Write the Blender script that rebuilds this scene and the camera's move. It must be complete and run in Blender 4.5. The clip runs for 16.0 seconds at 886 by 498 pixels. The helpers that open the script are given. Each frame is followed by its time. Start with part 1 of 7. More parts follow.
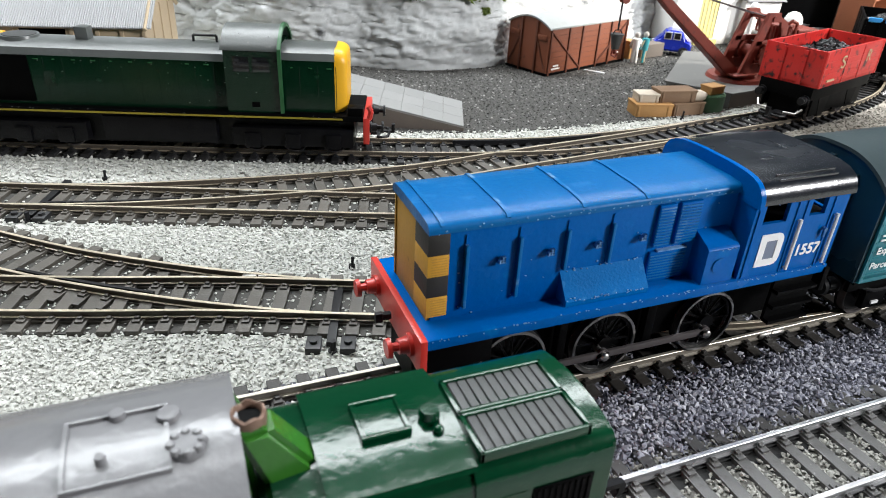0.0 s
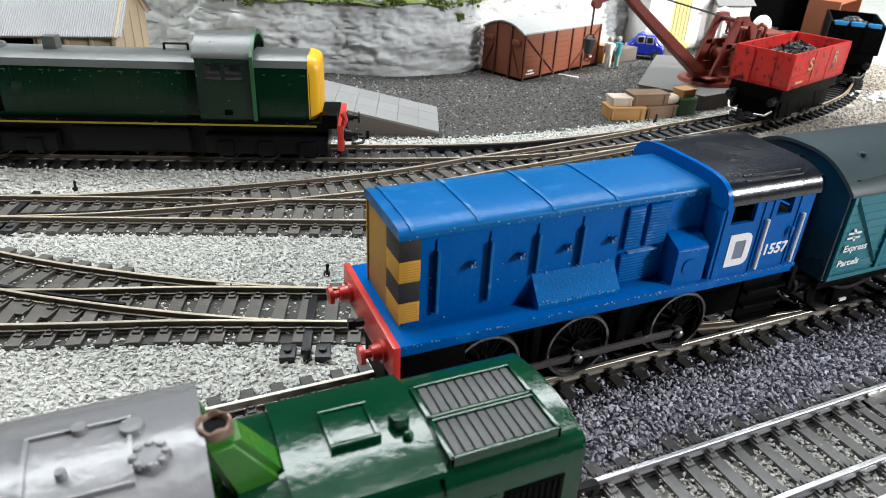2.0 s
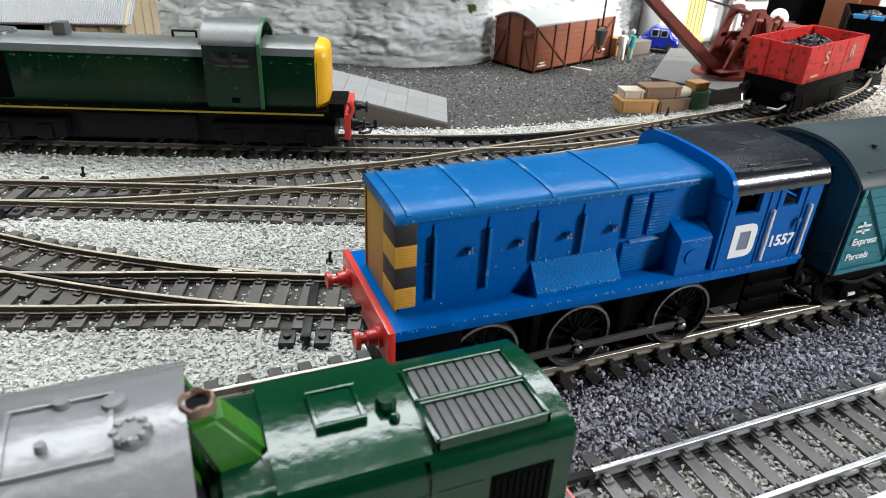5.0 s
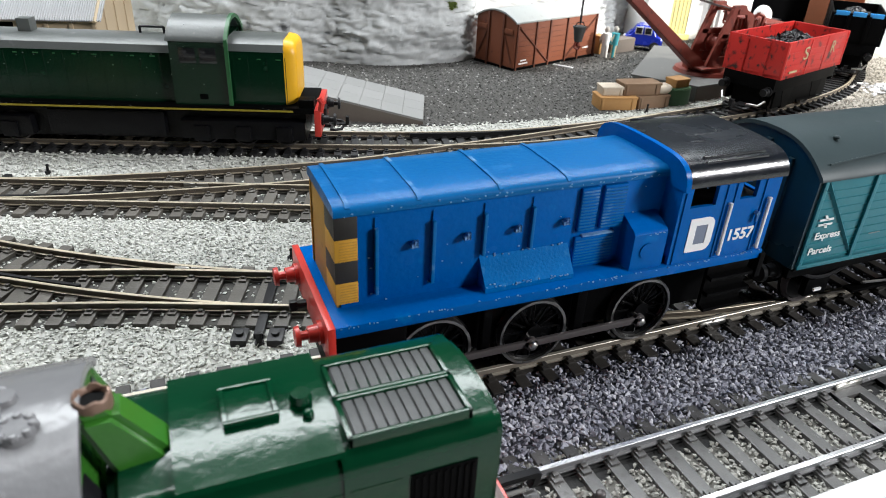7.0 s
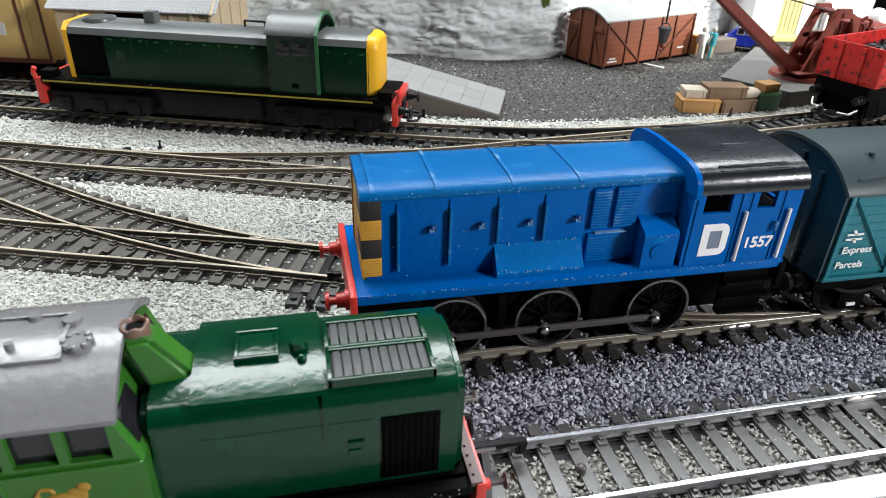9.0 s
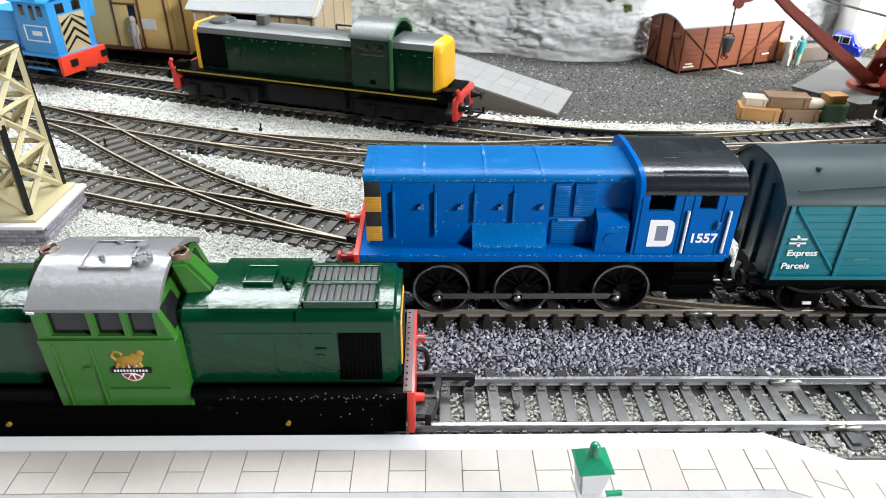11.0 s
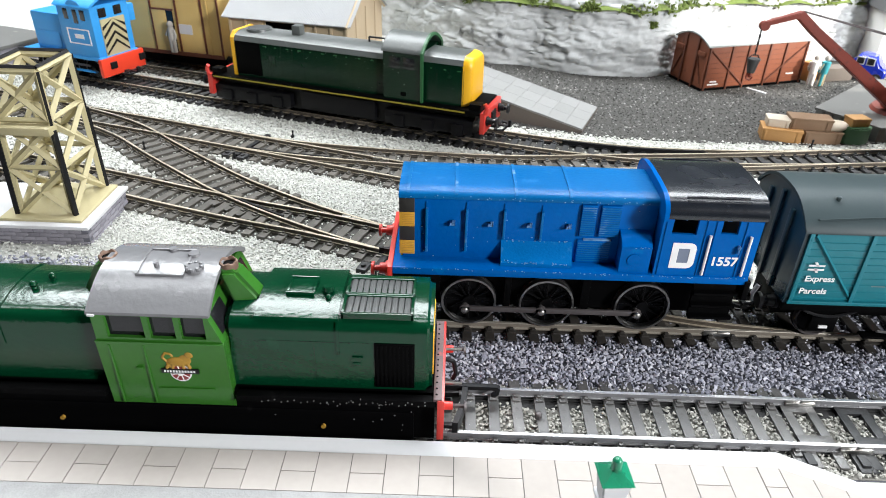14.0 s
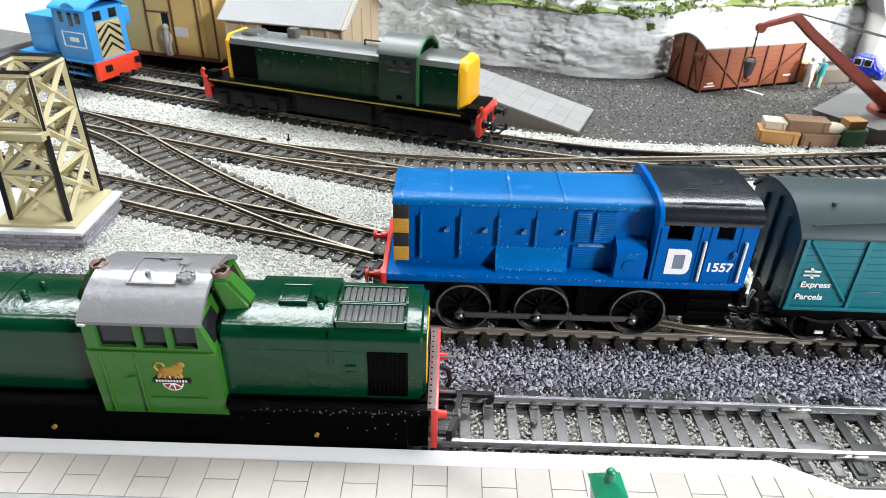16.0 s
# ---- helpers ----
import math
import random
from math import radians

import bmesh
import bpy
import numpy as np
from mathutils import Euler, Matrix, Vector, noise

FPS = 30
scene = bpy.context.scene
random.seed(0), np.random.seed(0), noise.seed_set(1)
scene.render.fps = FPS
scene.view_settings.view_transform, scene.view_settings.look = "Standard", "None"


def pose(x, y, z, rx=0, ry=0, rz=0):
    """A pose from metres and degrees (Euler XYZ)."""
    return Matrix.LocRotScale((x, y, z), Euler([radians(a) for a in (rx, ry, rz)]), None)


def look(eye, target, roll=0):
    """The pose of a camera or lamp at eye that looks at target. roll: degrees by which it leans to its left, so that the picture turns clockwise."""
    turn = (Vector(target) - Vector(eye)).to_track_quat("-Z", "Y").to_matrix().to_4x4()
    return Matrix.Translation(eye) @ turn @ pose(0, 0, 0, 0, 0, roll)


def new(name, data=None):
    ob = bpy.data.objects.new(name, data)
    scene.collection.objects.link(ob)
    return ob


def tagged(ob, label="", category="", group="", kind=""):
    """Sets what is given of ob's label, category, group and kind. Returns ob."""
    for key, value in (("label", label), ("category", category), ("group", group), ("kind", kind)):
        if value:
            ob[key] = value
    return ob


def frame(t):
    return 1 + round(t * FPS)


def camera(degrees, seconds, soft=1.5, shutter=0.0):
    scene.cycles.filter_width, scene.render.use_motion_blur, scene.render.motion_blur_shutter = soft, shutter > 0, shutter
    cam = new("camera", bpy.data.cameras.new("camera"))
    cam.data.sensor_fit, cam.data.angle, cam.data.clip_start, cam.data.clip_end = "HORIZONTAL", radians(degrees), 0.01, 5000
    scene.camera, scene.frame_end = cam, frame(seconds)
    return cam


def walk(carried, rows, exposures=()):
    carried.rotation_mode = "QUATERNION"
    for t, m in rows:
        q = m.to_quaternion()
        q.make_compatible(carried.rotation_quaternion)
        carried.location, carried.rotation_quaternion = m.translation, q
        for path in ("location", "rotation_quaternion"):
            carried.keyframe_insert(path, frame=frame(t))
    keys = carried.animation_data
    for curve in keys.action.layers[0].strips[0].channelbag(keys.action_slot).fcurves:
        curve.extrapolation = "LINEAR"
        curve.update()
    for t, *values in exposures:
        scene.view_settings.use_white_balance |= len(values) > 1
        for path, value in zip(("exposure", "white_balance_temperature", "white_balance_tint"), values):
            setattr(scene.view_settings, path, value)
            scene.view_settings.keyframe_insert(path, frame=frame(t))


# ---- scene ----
cam = camera(66.74, 16.0, 0.46)
cam.data.dof.use_dof = True
cam.data.dof.focus_distance = 0.192
cam.data.dof.aperture_fstop = cam.data.lens / 0.58
# seconds, eye in millimetres, then yaw (0 looks along +y), pitch and roll in degrees
ROWS = [
    (0, -82.87, -72.83, 105.16, -22.825, -28.941, 3.096),
    (0.5, -82.26, -73.01, 105.29, -24.450, -28.272, 3.534),
    (1, -81.12, -73.25, 105.18, -24.487, -28.360, 2.838),
    (1.5, -80.35, -72.42, 104.77, -24.220, -28.521, 2.571),
    (2, -81.07, -73.63, 105.22, -24.590, -28.386, 2.953),
    (2.5, -80.71, -74.71, 104.77, -24.034, -28.552, 2.976),
    (3, -80.52, -74.57, 104.03, -23.840, -28.894, 2.961),
    (3.5, -79.53, -74.77, 103.92, -23.318, -28.927, 2.913),
    (4, -79.74, -74.22, 104.24, -23.041, -29.080, 3.061),
    (6.5, -69.87, -75.91, 100.93, -23.765, -28.401, 3.147),
    (7, -67.41, -76.83, 100.89, -23.440, -28.723, 2.978),
    (7.5, -75.01, -79.38, 104.64, -21.436, -29.184, 2.224),
    (8, -73.24, -77.83, 102.97, -22.039, -29.482, 2.581),
    (8.5, -68.80, -83.16, 109.39, -19.928, -29.145, 2.398),
    (9, -54.54, -95.97, 108.59, -13.213, -29.970, 2.152),
    (9.2, -52.02, -100.36, 110.01, -10.900, -30.835, 1.132),
    (11.3, -23.74, -137.16, 126.61, -0.377, -31.216, 0.684),
    (11.5, -25.29, -137.45, 127.15, -0.006, -31.403, 0.632),
    (12, -27.47, -139.16, 129.14, 0.019, -31.344, 1.012),
    (12.5, -28.30, -139.33, 129.17, 0.099, -31.503, 1.523),
    (13, -28.56, -138.66, 130.54, 0.317, -31.259, 1.375),
    (13.5, -29.58, -139.39, 131.37, 0.237, -31.237, 1.808),
    (14, -29.45, -140.71, 132.91, 0.326, -31.021, 1.714),
    (14.5, -29.90, -139.27, 132.86, 0.445, -31.147, 1.768),
    (15, -28.65, -137.74, 132.56, 0.463, -31.097, 1.641),
    (15.5, -29.10, -137.67, 132.78, 0.259, -31.489, 1.607),
    (16, -28.19, -138.92, 134.15, 0.218, -31.047, 1.633),
]


def eye_pose(x, y, z, yaw, pitch, roll):
    yaw, pitch = radians(yaw), radians(pitch)
    ahead = Vector((-math.sin(yaw) * math.cos(pitch), math.cos(yaw) * math.cos(pitch), math.sin(pitch)))
    eye = Vector((x, y, z)) * 0.001
    return look(eye, eye + ahead, roll)


EXPOSURES = [(0.0, 0.12), (1.0, 0.03), (8.5, 0.0), (9.2, 0.1), (11.3, 0.40), (16.0, 0.38)]
walk(cam, [(r[0], eye_pose(*r[1:])) for r in ROWS], EXPOSURES)

# ---- light: a shed with strip lights over the layout and one lamp to the side ----
world = bpy.data.worlds.new("room_air")
world.use_nodes = True
world.node_tree.nodes["Background"].inputs[0].default_value = (0.8, 0.9, 1.0, 1)
world.node_tree.nodes["Background"].inputs[1].default_value = 0.0
scene.world = world


def strip_light(name, x, y, z, sx, sy, watts, color, aim=None):
    data = bpy.data.lights.new(name, "AREA")
    data.shape, data.size, data.size_y, data.energy, data.color = "RECTANGLE", sx, sy, watts, color
    ob = new(name, data)
    ob.matrix_world = look((x, y, z), aim) if aim else pose(x, y, z)
    return ob


strip_light("strip_light", 0.05, 0.70, 1.05, 1.9, 0.38, 36.5, (0.92, 0.97, 1.0))
strip_light("side_lamp", 0.68, -0.50, 0.42, 0.16, 0.16, 9.5, (0.97, 0.98, 1.0), (0.05, 0.05, 0.0))
strip_light("strip_light_over_the_tracks", 0.05, 0.13, 1.05, 1.9, 0.10, 6.5, (0.95, 0.98, 1.0))
# Unseen spot added for the low daylight beam on the back right corner.
corner = bpy.data.lights.new("corner_spot_lamp", "SPOT")
corner.energy, corner.color, corner.spot_size, corner.spot_blend, corner.shadow_soft_size = 38.0, (1.0, 0.96, 0.88), radians(23), 0.4, 0.02
new("corner_spot_lamp", corner).matrix_world = look((0.75, -0.02, 0.32), (0.35, 0.28, 0.03))

# ---- materials ----
MM = 0.001


def nodes_of(name):
    m = bpy.data.materials.new(name)
    m.use_nodes = True
    return m, m.node_tree.nodes, m.node_tree.links, m.node_tree.nodes["Principled BSDF"]


def surface(name, col, rough=0.5, metal=0.0, var=0.25, grain=250.0, bump=0.15, dirt=None, dirt_amount=0.0, coat=0.0, piece=0.0, spec=0.5):
    """A painted, moulded or bare surface: two scales of tone, fine relief, roughness wear and patches of dirt."""
    m, n, l, b = nodes_of(name)
    tc = n.new("ShaderNodeTexCoord")
    big, fine = n.new("ShaderNodeTexNoise"), n.new("ShaderNodeTexNoise")
    big.inputs["Scale"].default_value, fine.inputs["Scale"].default_value = grain * 0.25, grain * 4
    big.inputs["Detail"].default_value = fine.inputs["Detail"].default_value = 4
    for t in (big, fine):
        l.new(tc.outputs["Object"], t.inputs["Vector"])
    tone = n.new("ShaderNodeMath")
    tone.operation = "MULTIPLY_ADD"
    tone.inputs[1].default_value, tone.inputs[2].default_value = var * 2, 1 - var
    mid = n.new("ShaderNodeMath")
    mid.operation = "MULTIPLY_ADD"
    l.new(big.outputs["Fac"], mid.inputs[0])
    mid.inputs[1].default_value = 0.6
    half = n.new("ShaderNodeMath")
    half.operation = "MULTIPLY"
    l.new(fine.outputs["Fac"], half.inputs[0])
    half.inputs[1].default_value = 0.4
    l.new(half.outputs[0], mid.inputs[2])
    l.new(mid.outputs[0], tone.inputs[0])
    out = tone.outputs[0]
    if piece:
        info = n.new("ShaderNodeObjectInfo")
        pm = n.new("ShaderNodeMath")
        pm.operation = "MULTIPLY_ADD"
        l.new(info.outputs["Random"], pm.inputs[0])
        pm.inputs[1].default_value, pm.inputs[2].default_value = piece * 2, 1 - piece
        both = n.new("ShaderNodeMath")
        both.operation = "MULTIPLY"
        l.new(out, both.inputs[0])
        l.new(pm.outputs[0], both.inputs[1])
        out = both.outputs[0]
    scale = n.new("ShaderNodeVectorMath")
    scale.operation = "SCALE"
    scale.inputs[0].default_value = col
    l.new(out, scale.inputs["Scale"])
    color = scale.outputs[0]
    if dirt:
        spots = n.new("ShaderNodeTexNoise")
        spots.inputs["Scale"].default_value, spots.inputs["Detail"].default_value = grain * 0.7, 8
        l.new(tc.outputs["Object"], spots.inputs["Vector"])
        ramp = n.new("ShaderNodeValToRGB")
        ramp.color_ramp.elements[0].position, ramp.color_ramp.elements[1].position = 0.72 - dirt_amount * 0.35, 0.80 - dirt_amount * 0.25
        l.new(spots.outputs["Fac"], ramp.inputs[0])
        mix = n.new("ShaderNodeMix")
        mix.data_type = "RGBA"
        l.new(ramp.outputs[0], mix.inputs["Factor"])
        l.new(color, mix.inputs["A"])
        mix.inputs["B"].default_value = (*dirt, 1)
        color = mix.outputs["Result"]
    l.new(color, b.inputs["Base Color"])
    rm = n.new("ShaderNodeMath")
    rm.operation = "MULTIPLY_ADD"
    l.new(big.outputs["Fac"], rm.inputs[0])
    rm.inputs[1].default_value, rm.inputs[2].default_value = 0.25, rough - 0.12
    l.new(rm.outputs[0], b.inputs["Roughness"])
    b.inputs["Metallic"].default_value = metal
    b.inputs["Specular IOR Level"].default_value = spec
    b.inputs["Coat Weight"].default_value = coat
    b.inputs["Coat Roughness"].default_value = 0.12
    if bump:
        bp = n.new("ShaderNodeBump")
        bp.inputs["Strength"].default_value, bp.inputs["Distance"].default_value = bump, 0.0004
        l.new(mid.outputs[0], bp.inputs["Height"])
        l.new(bp.outputs[0], b.inputs["Normal"])
        if coat:
            l.new(bp.outputs[0], b.inputs["Coat Normal"])
    return m


def stones(name, cols, rough=0.85):
    """Loose stones: each takes a tone of its own from a row of colours."""
    m, n, l, b = nodes_of(name)
    geo, ramp = n.new("ShaderNodeNewGeometry"), n.new("ShaderNodeValToRGB")
    l.new(geo.outputs["Random Per Island"], ramp.inputs[0])
    e = ramp.color_ramp.elements
    while len(e) < len(cols):
        e.new(0.5)
    for k, c in enumerate(cols):
        e[k].position, e[k].color = k / (len(cols) - 1), (*c, 1)
    tc, fine = n.new("ShaderNodeTexCoord"), n.new("ShaderNodeTexNoise")
    fine.inputs["Scale"].default_value = 1500
    l.new(tc.outputs["Object"], fine.inputs["Vector"])
    mul = n.new("ShaderNodeMix")
    mul.data_type, mul.blend_type = "RGBA", "MULTIPLY"
    mul.inputs["Factor"].default_value = 0.5
    l.new(ramp.outputs[0], mul.inputs["A"])
    l.new(fine.outputs["Fac"], mul.inputs["B"])
    l.new(mul.outputs["Result"], b.inputs["Base Color"])
    b.inputs["Roughness"].default_value = rough
    b.inputs["Specular IOR Level"].default_value = 0.25
    return m



def rail_metal(name, top, side, rough):
    """Rail with a polished running face and weathered brown sides."""
    m = surface(name, top, rough, metal=0.75, var=0.3, bump=0.12)
    n, l = m.node_tree.nodes, m.node_tree.links
    b = n["Principled BSDF"]
    clean = b.inputs["Base Color"].links[0].from_socket
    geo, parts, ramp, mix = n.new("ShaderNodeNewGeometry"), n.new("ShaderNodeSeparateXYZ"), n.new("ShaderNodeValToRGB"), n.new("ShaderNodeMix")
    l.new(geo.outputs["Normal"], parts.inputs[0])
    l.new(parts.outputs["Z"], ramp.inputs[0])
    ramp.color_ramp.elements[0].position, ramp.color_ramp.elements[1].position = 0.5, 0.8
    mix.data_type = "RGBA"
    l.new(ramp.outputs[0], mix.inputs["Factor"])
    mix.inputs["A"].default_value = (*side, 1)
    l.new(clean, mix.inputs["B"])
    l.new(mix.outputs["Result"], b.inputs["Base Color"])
    wear = n.new("ShaderNodeMath")
    wear.operation = "MULTIPLY"
    l.new(ramp.outputs[0], wear.inputs[0])
    wear.inputs[1].default_value = 0.7
    l.new(wear.outputs[0], b.inputs["Metallic"])
    return m


M = {}
M["blue"] = surface("blue_enamel", (0.0, 0.092, 0.355), 0.24, var=0.22, grain=230, bump=0.5, dirt=(0.0, 0.13, 0.42), dirt_amount=0.15, spec=0.07)
M["blue_worn"] = surface("blue_enamel_rubbed", (0.0, 0.100, 0.30), 0.34, var=0.3, grain=220, bump=0.5, dirt=(0.02, 0.15, 0.38), dirt_amount=0.34, spec=0.14)
M["blue_flat"] = surface("blue_matt_enamel", (0.0, 0.115, 0.36), 0.45, var=0.3, grain=420, bump=0.5, dirt=(0.03, 0.19, 0.46), dirt_amount=0.25, spec=0.03)
# Pale blue for rubbed paint, and for edge glints painted as flakes.
M["rubbed"] = surface("pale_blue_rub_and_glint", (0.14, 0.29, 0.50), 0.34, var=0.4, grain=300, bump=0.5, dirt=(0.0, 0.09, 0.30), dirt_amount=0.5, spec=0.3)
# Pale patches: rubbed paint on roof ribs, painted light on door ribs.
M["rib_blue"] = surface("blue_rib_rubbed_and_lit", (0.0, 0.11, 0.32), 0.34, var=0.3, grain=260, bump=0.5, dirt=(0.15, 0.29, 0.47), dirt_amount=0.45, spec=0.2)
M["black"] = surface("black_paint", (0.0014, 0.0014, 0.0016), 0.5, var=0.3, bump=0.15, dirt=(0.008, 0.008, 0.008), dirt_amount=0.12, spec=0.05)
M["black_roof"] = surface("black_roof_paint", (0.008, 0.0105, 0.015), 0.24, var=0.35, grain=200, bump=0.3, dirt=(0.03, 0.033, 0.04), dirt_amount=0.25, spec=0.5)
M["wheel_black"] = surface("oily_black_wheel", (0.0022, 0.0022, 0.0024), 0.28, var=0.2, bump=0.1, spec=0.22)
M["black_plastic"] = surface("black_plastic", (0.007, 0.007, 0.008), 0.45, var=0.15, bump=0.05, spec=0.25)
M["ochre"] = surface("ochre_paint", (0.42, 0.22, 0.03), 0.6, var=0.3, bump=0.3, dirt=(0.18, 0.09, 0.015), dirt_amount=0.25)
M["stripe_yellow"] = surface("stripe_yellow_paint", (0.58, 0.30, 0.03), 0.6, var=0.35, bump=0.4, dirt=(0.25, 0.12, 0.02), dirt_amount=0.3)
M["stripe_black"] = surface("stripe_black_paint", (0.02, 0.018, 0.016), 0.6, var=0.3, bump=0.3)
M["red"] = surface("red_enamel", (0.55, 0.035, 0.025), 0.4, var=0.2, bump=0.2, coat=0.3)
M["worn_plate"] = surface("red_paint_worn_to_metal", (0.12, 0.075, 0.075), 0.45, var=0.4, grain=300, bump=0.4, dirt=(0.42, 0.05, 0.05), dirt_amount=0.45)
M["letter_grey"] = surface("blue_grey_letter_ground", (0.16, 0.19, 0.26), 0.6, var=0.15)
M["white"] = surface("white_lettering", (0.8, 0.8, 0.8), 0.6, var=0.1, bump=0.1)
M["glass_dark"] = surface("dark_window", (0.012, 0.012, 0.014), 0.12, var=0.1, bump=0.02)
M["steel"] = surface("bright_steel", (0.45, 0.44, 0.42), 0.32, metal=1.0, var=0.25, bump=0.1)
M["rod"] = surface("dull_steel_rod", (0.09, 0.08, 0.08), 0.45, metal=0.4, var=0.3, bump=0.1)
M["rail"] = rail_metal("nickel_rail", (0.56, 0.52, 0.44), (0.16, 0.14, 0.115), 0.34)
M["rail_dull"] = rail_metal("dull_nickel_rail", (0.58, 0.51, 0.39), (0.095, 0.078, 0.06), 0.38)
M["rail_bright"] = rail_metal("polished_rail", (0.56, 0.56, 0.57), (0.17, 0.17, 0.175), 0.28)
M["sleeper"] = surface("dark_sleeper_plastic", (0.080, 0.072, 0.061), 0.45, var=0.4, grain=500, bump=0.4, dirt=(0.10, 0.095, 0.085), dirt_amount=0.3, piece=0.25)
M["sleeper_brown"] = surface("dark_brown_sleeper_plastic", (0.026, 0.023, 0.020), 0.5, var=0.35, grain=500, bump=0.35, dirt=(0.05, 0.045, 0.04), dirt_amount=0.25, piece=0.2)
M["sleeper_black"] = surface("black_sleeper_plastic", (0.014, 0.014, 0.015), 0.5, var=0.3, grain=500, bump=0.3, piece=0.2)
M["sleeper_grey"] = surface("weathered_grey_sleeper", (0.088, 0.085, 0.082), 0.36, var=0.3, grain=700, bump=0.3, dirt=(0.06, 0.056, 0.052), dirt_amount=0.3, piece=0.2, spec=0.6)
M["teal"] = surface("teal_plastic", (0.004, 0.145, 0.185), 0.36, var=0.12, bump=0.1)
M["teal_dark"] = surface("teal_darker_end", (0.004, 0.022, 0.034), 0.3, var=0.15, bump=0.1)
M["roof_grey_blue"] = surface("slate_grey_roof", (0.034, 0.049, 0.053), 0.44, var=0.14, bump=0.1, spec=0.14, dirt=(0.08, 0.095, 0.1), dirt_amount=0.15)
M["green"] = surface("gloss_green_paint", (0.0008, 0.034, 0.013), 0.17, var=0.2, grain=150, bump=0.5, spec=0.5, dirt=(0.004, 0.06, 0.024), dirt_amount=0.12)
M["green_cab"] = surface("apple_green_paint", (0.030, 0.135, 0.016), 0.22, var=0.15, grain=160, bump=0.4)
M["cab_grey"] = surface("grey_roof_paint", (0.175, 0.175, 0.182), 0.24, var=0.12, grain=160, bump=0.6, coat=0.2)
M["grille"] = surface("grille_grey", (0.04, 0.042, 0.042), 0.5, var=0.3, grain=600, bump=0.2)
M["grille_dark"] = surface("grille_recess", (0.012, 0.014, 0.013), 0.6, var=0.2)
M["copper"] = surface("bare_copper_pipe", (0.20, 0.125, 0.092), 0.45, metal=0.3, var=0.35, bump=0.2, dirt=(0.2, 0.1, 0.06), dirt_amount=0.4)
M["pale_green"] = surface("pale_green_plastic", (0.02, 0.105, 0.035), 0.4, var=0.12, bump=0.1)
M["deep_green"] = surface("deep_green_plastic", (0.0016, 0.019, 0.008), 0.22, var=0.3, grain=200, bump=0.4, dirt=(0.02, 0.06, 0.035), dirt_amount=0.1, spec=0.4)
M["roof_grey"] = surface("mid_grey_roof", (0.19, 0.19, 0.195), 0.36, var=0.12, bump=0.1)
M["hood_grey"] = surface("dull_hood_roof_grey", (0.10, 0.108, 0.105), 0.32, var=0.25, grain=200, bump=0.4, dirt=(0.2, 0.2, 0.2), dirt_amount=0.2)
M["bogie_black"] = surface("glossy_black_moulding", (0.004, 0.004, 0.005), 0.34, var=0.4, grain=400, bump=0.9, dirt=(0.012, 0.012, 0.011), dirt_amount=0.15, spec=0.2)
M["yellow"] = surface("warning_yellow_plastic", (0.80, 0.42, 0.012), 0.4, var=0.1, bump=0.08)
M["line_yellow"] = surface("lining_yellow", (0.32, 0.25, 0.02), 0.5, var=0.3)
M["sky_blue"] = surface("sky_blue_plastic", (0.035, 0.30, 0.70), 0.4, var=0.12, bump=0.08)
M["orange_red"] = surface("orange_red_plastic", (0.72, 0.05, 0.02), 0.4, var=0.12, bump=0.08)
M["cream"] = surface("cream_plastic", (0.455, 0.40, 0.23), 0.5, var=0.15, bump=0.1)
M["cream_yellow"] = surface("buff_yellow_card", (0.60, 0.42, 0.15), 0.6, var=0.15, bump=0.1)
M["brick_grey"] = surface("grey_brick_paper", (0.24, 0.23, 0.26), 0.8, var=0.2, grain=400, bump=0.2, piece=0.2)
M["mortar"] = surface("mortar", (0.12, 0.12, 0.14), 0.9, var=0.15)
M["white_card"] = surface("white_card", (0.58, 0.58, 0.59), 0.7, var=0.06, bump=0.05)
M["slab"] = surface("printed_cream_slab", (0.375, 0.342, 0.315), 0.7, var=0.14, grain=120, bump=0.05, piece=0.05, dirt=(0.55, 0.49, 0.44), dirt_amount=0.12)
M["slab_joint"] = surface("slab_joint_line", (0.10, 0.09, 0.085), 0.8, var=0.1)
M["platform_grey"] = surface("grey_platform_grit", (0.30, 0.30, 0.30), 0.9, var=0.45, grain=700, bump=0.6)
M["lamp_green"] = surface("glossy_lamp_green", (0.008, 0.20, 0.10), 0.3, var=0.15, bump=0.08, coat=0.4)
M["bauxite"] = surface("brown_bauxite_paint", (0.20, 0.058, 0.025), 0.55, var=0.18, bump=0.15, dirt=(0.10, 0.03, 0.018), dirt_amount=0.25)
M["bauxite_dark"] = surface("dark_brown_strap", (0.12, 0.034, 0.016), 0.55, var=0.2)
M["van_roof"] = surface("pale_grey_canvas_roof", (0.32, 0.33, 0.32), 0.7, var=0.12, bump=0.1, dirt=(0.24, 0.24, 0.23), dirt_amount=0.3)
M["crane_red"] = surface("rusty_crane_red", (0.155, 0.024, 0.013), 0.5, var=0.45, bump=0.4, dirt=(0.05, 0.016, 0.012), dirt_amount=0.35)
M["wagon_red"] = surface("bright_red_wagon_paint", (0.52, 0.018, 0.014), 0.42, var=0.2, bump=0.2, grain=420, dirt=(0.02, 0.008, 0.008), dirt_amount=0.5)
M["coal"] = surface("coal", (0.02, 0.02, 0.022), 0.4, var=0.4, grain=500, bump=0.5)
M["concrete"] = surface("pale_concrete", (0.125, 0.124, 0.118), 0.8, var=0.12, grain=200, bump=0.2, dirt=(0.2, 0.195, 0.18), dirt_amount=0.25, piece=0.06)
M["concrete_side"] = surface("stained_brown_side", (0.12, 0.10, 0.085), 0.85, var=0.25, bump=0.2)
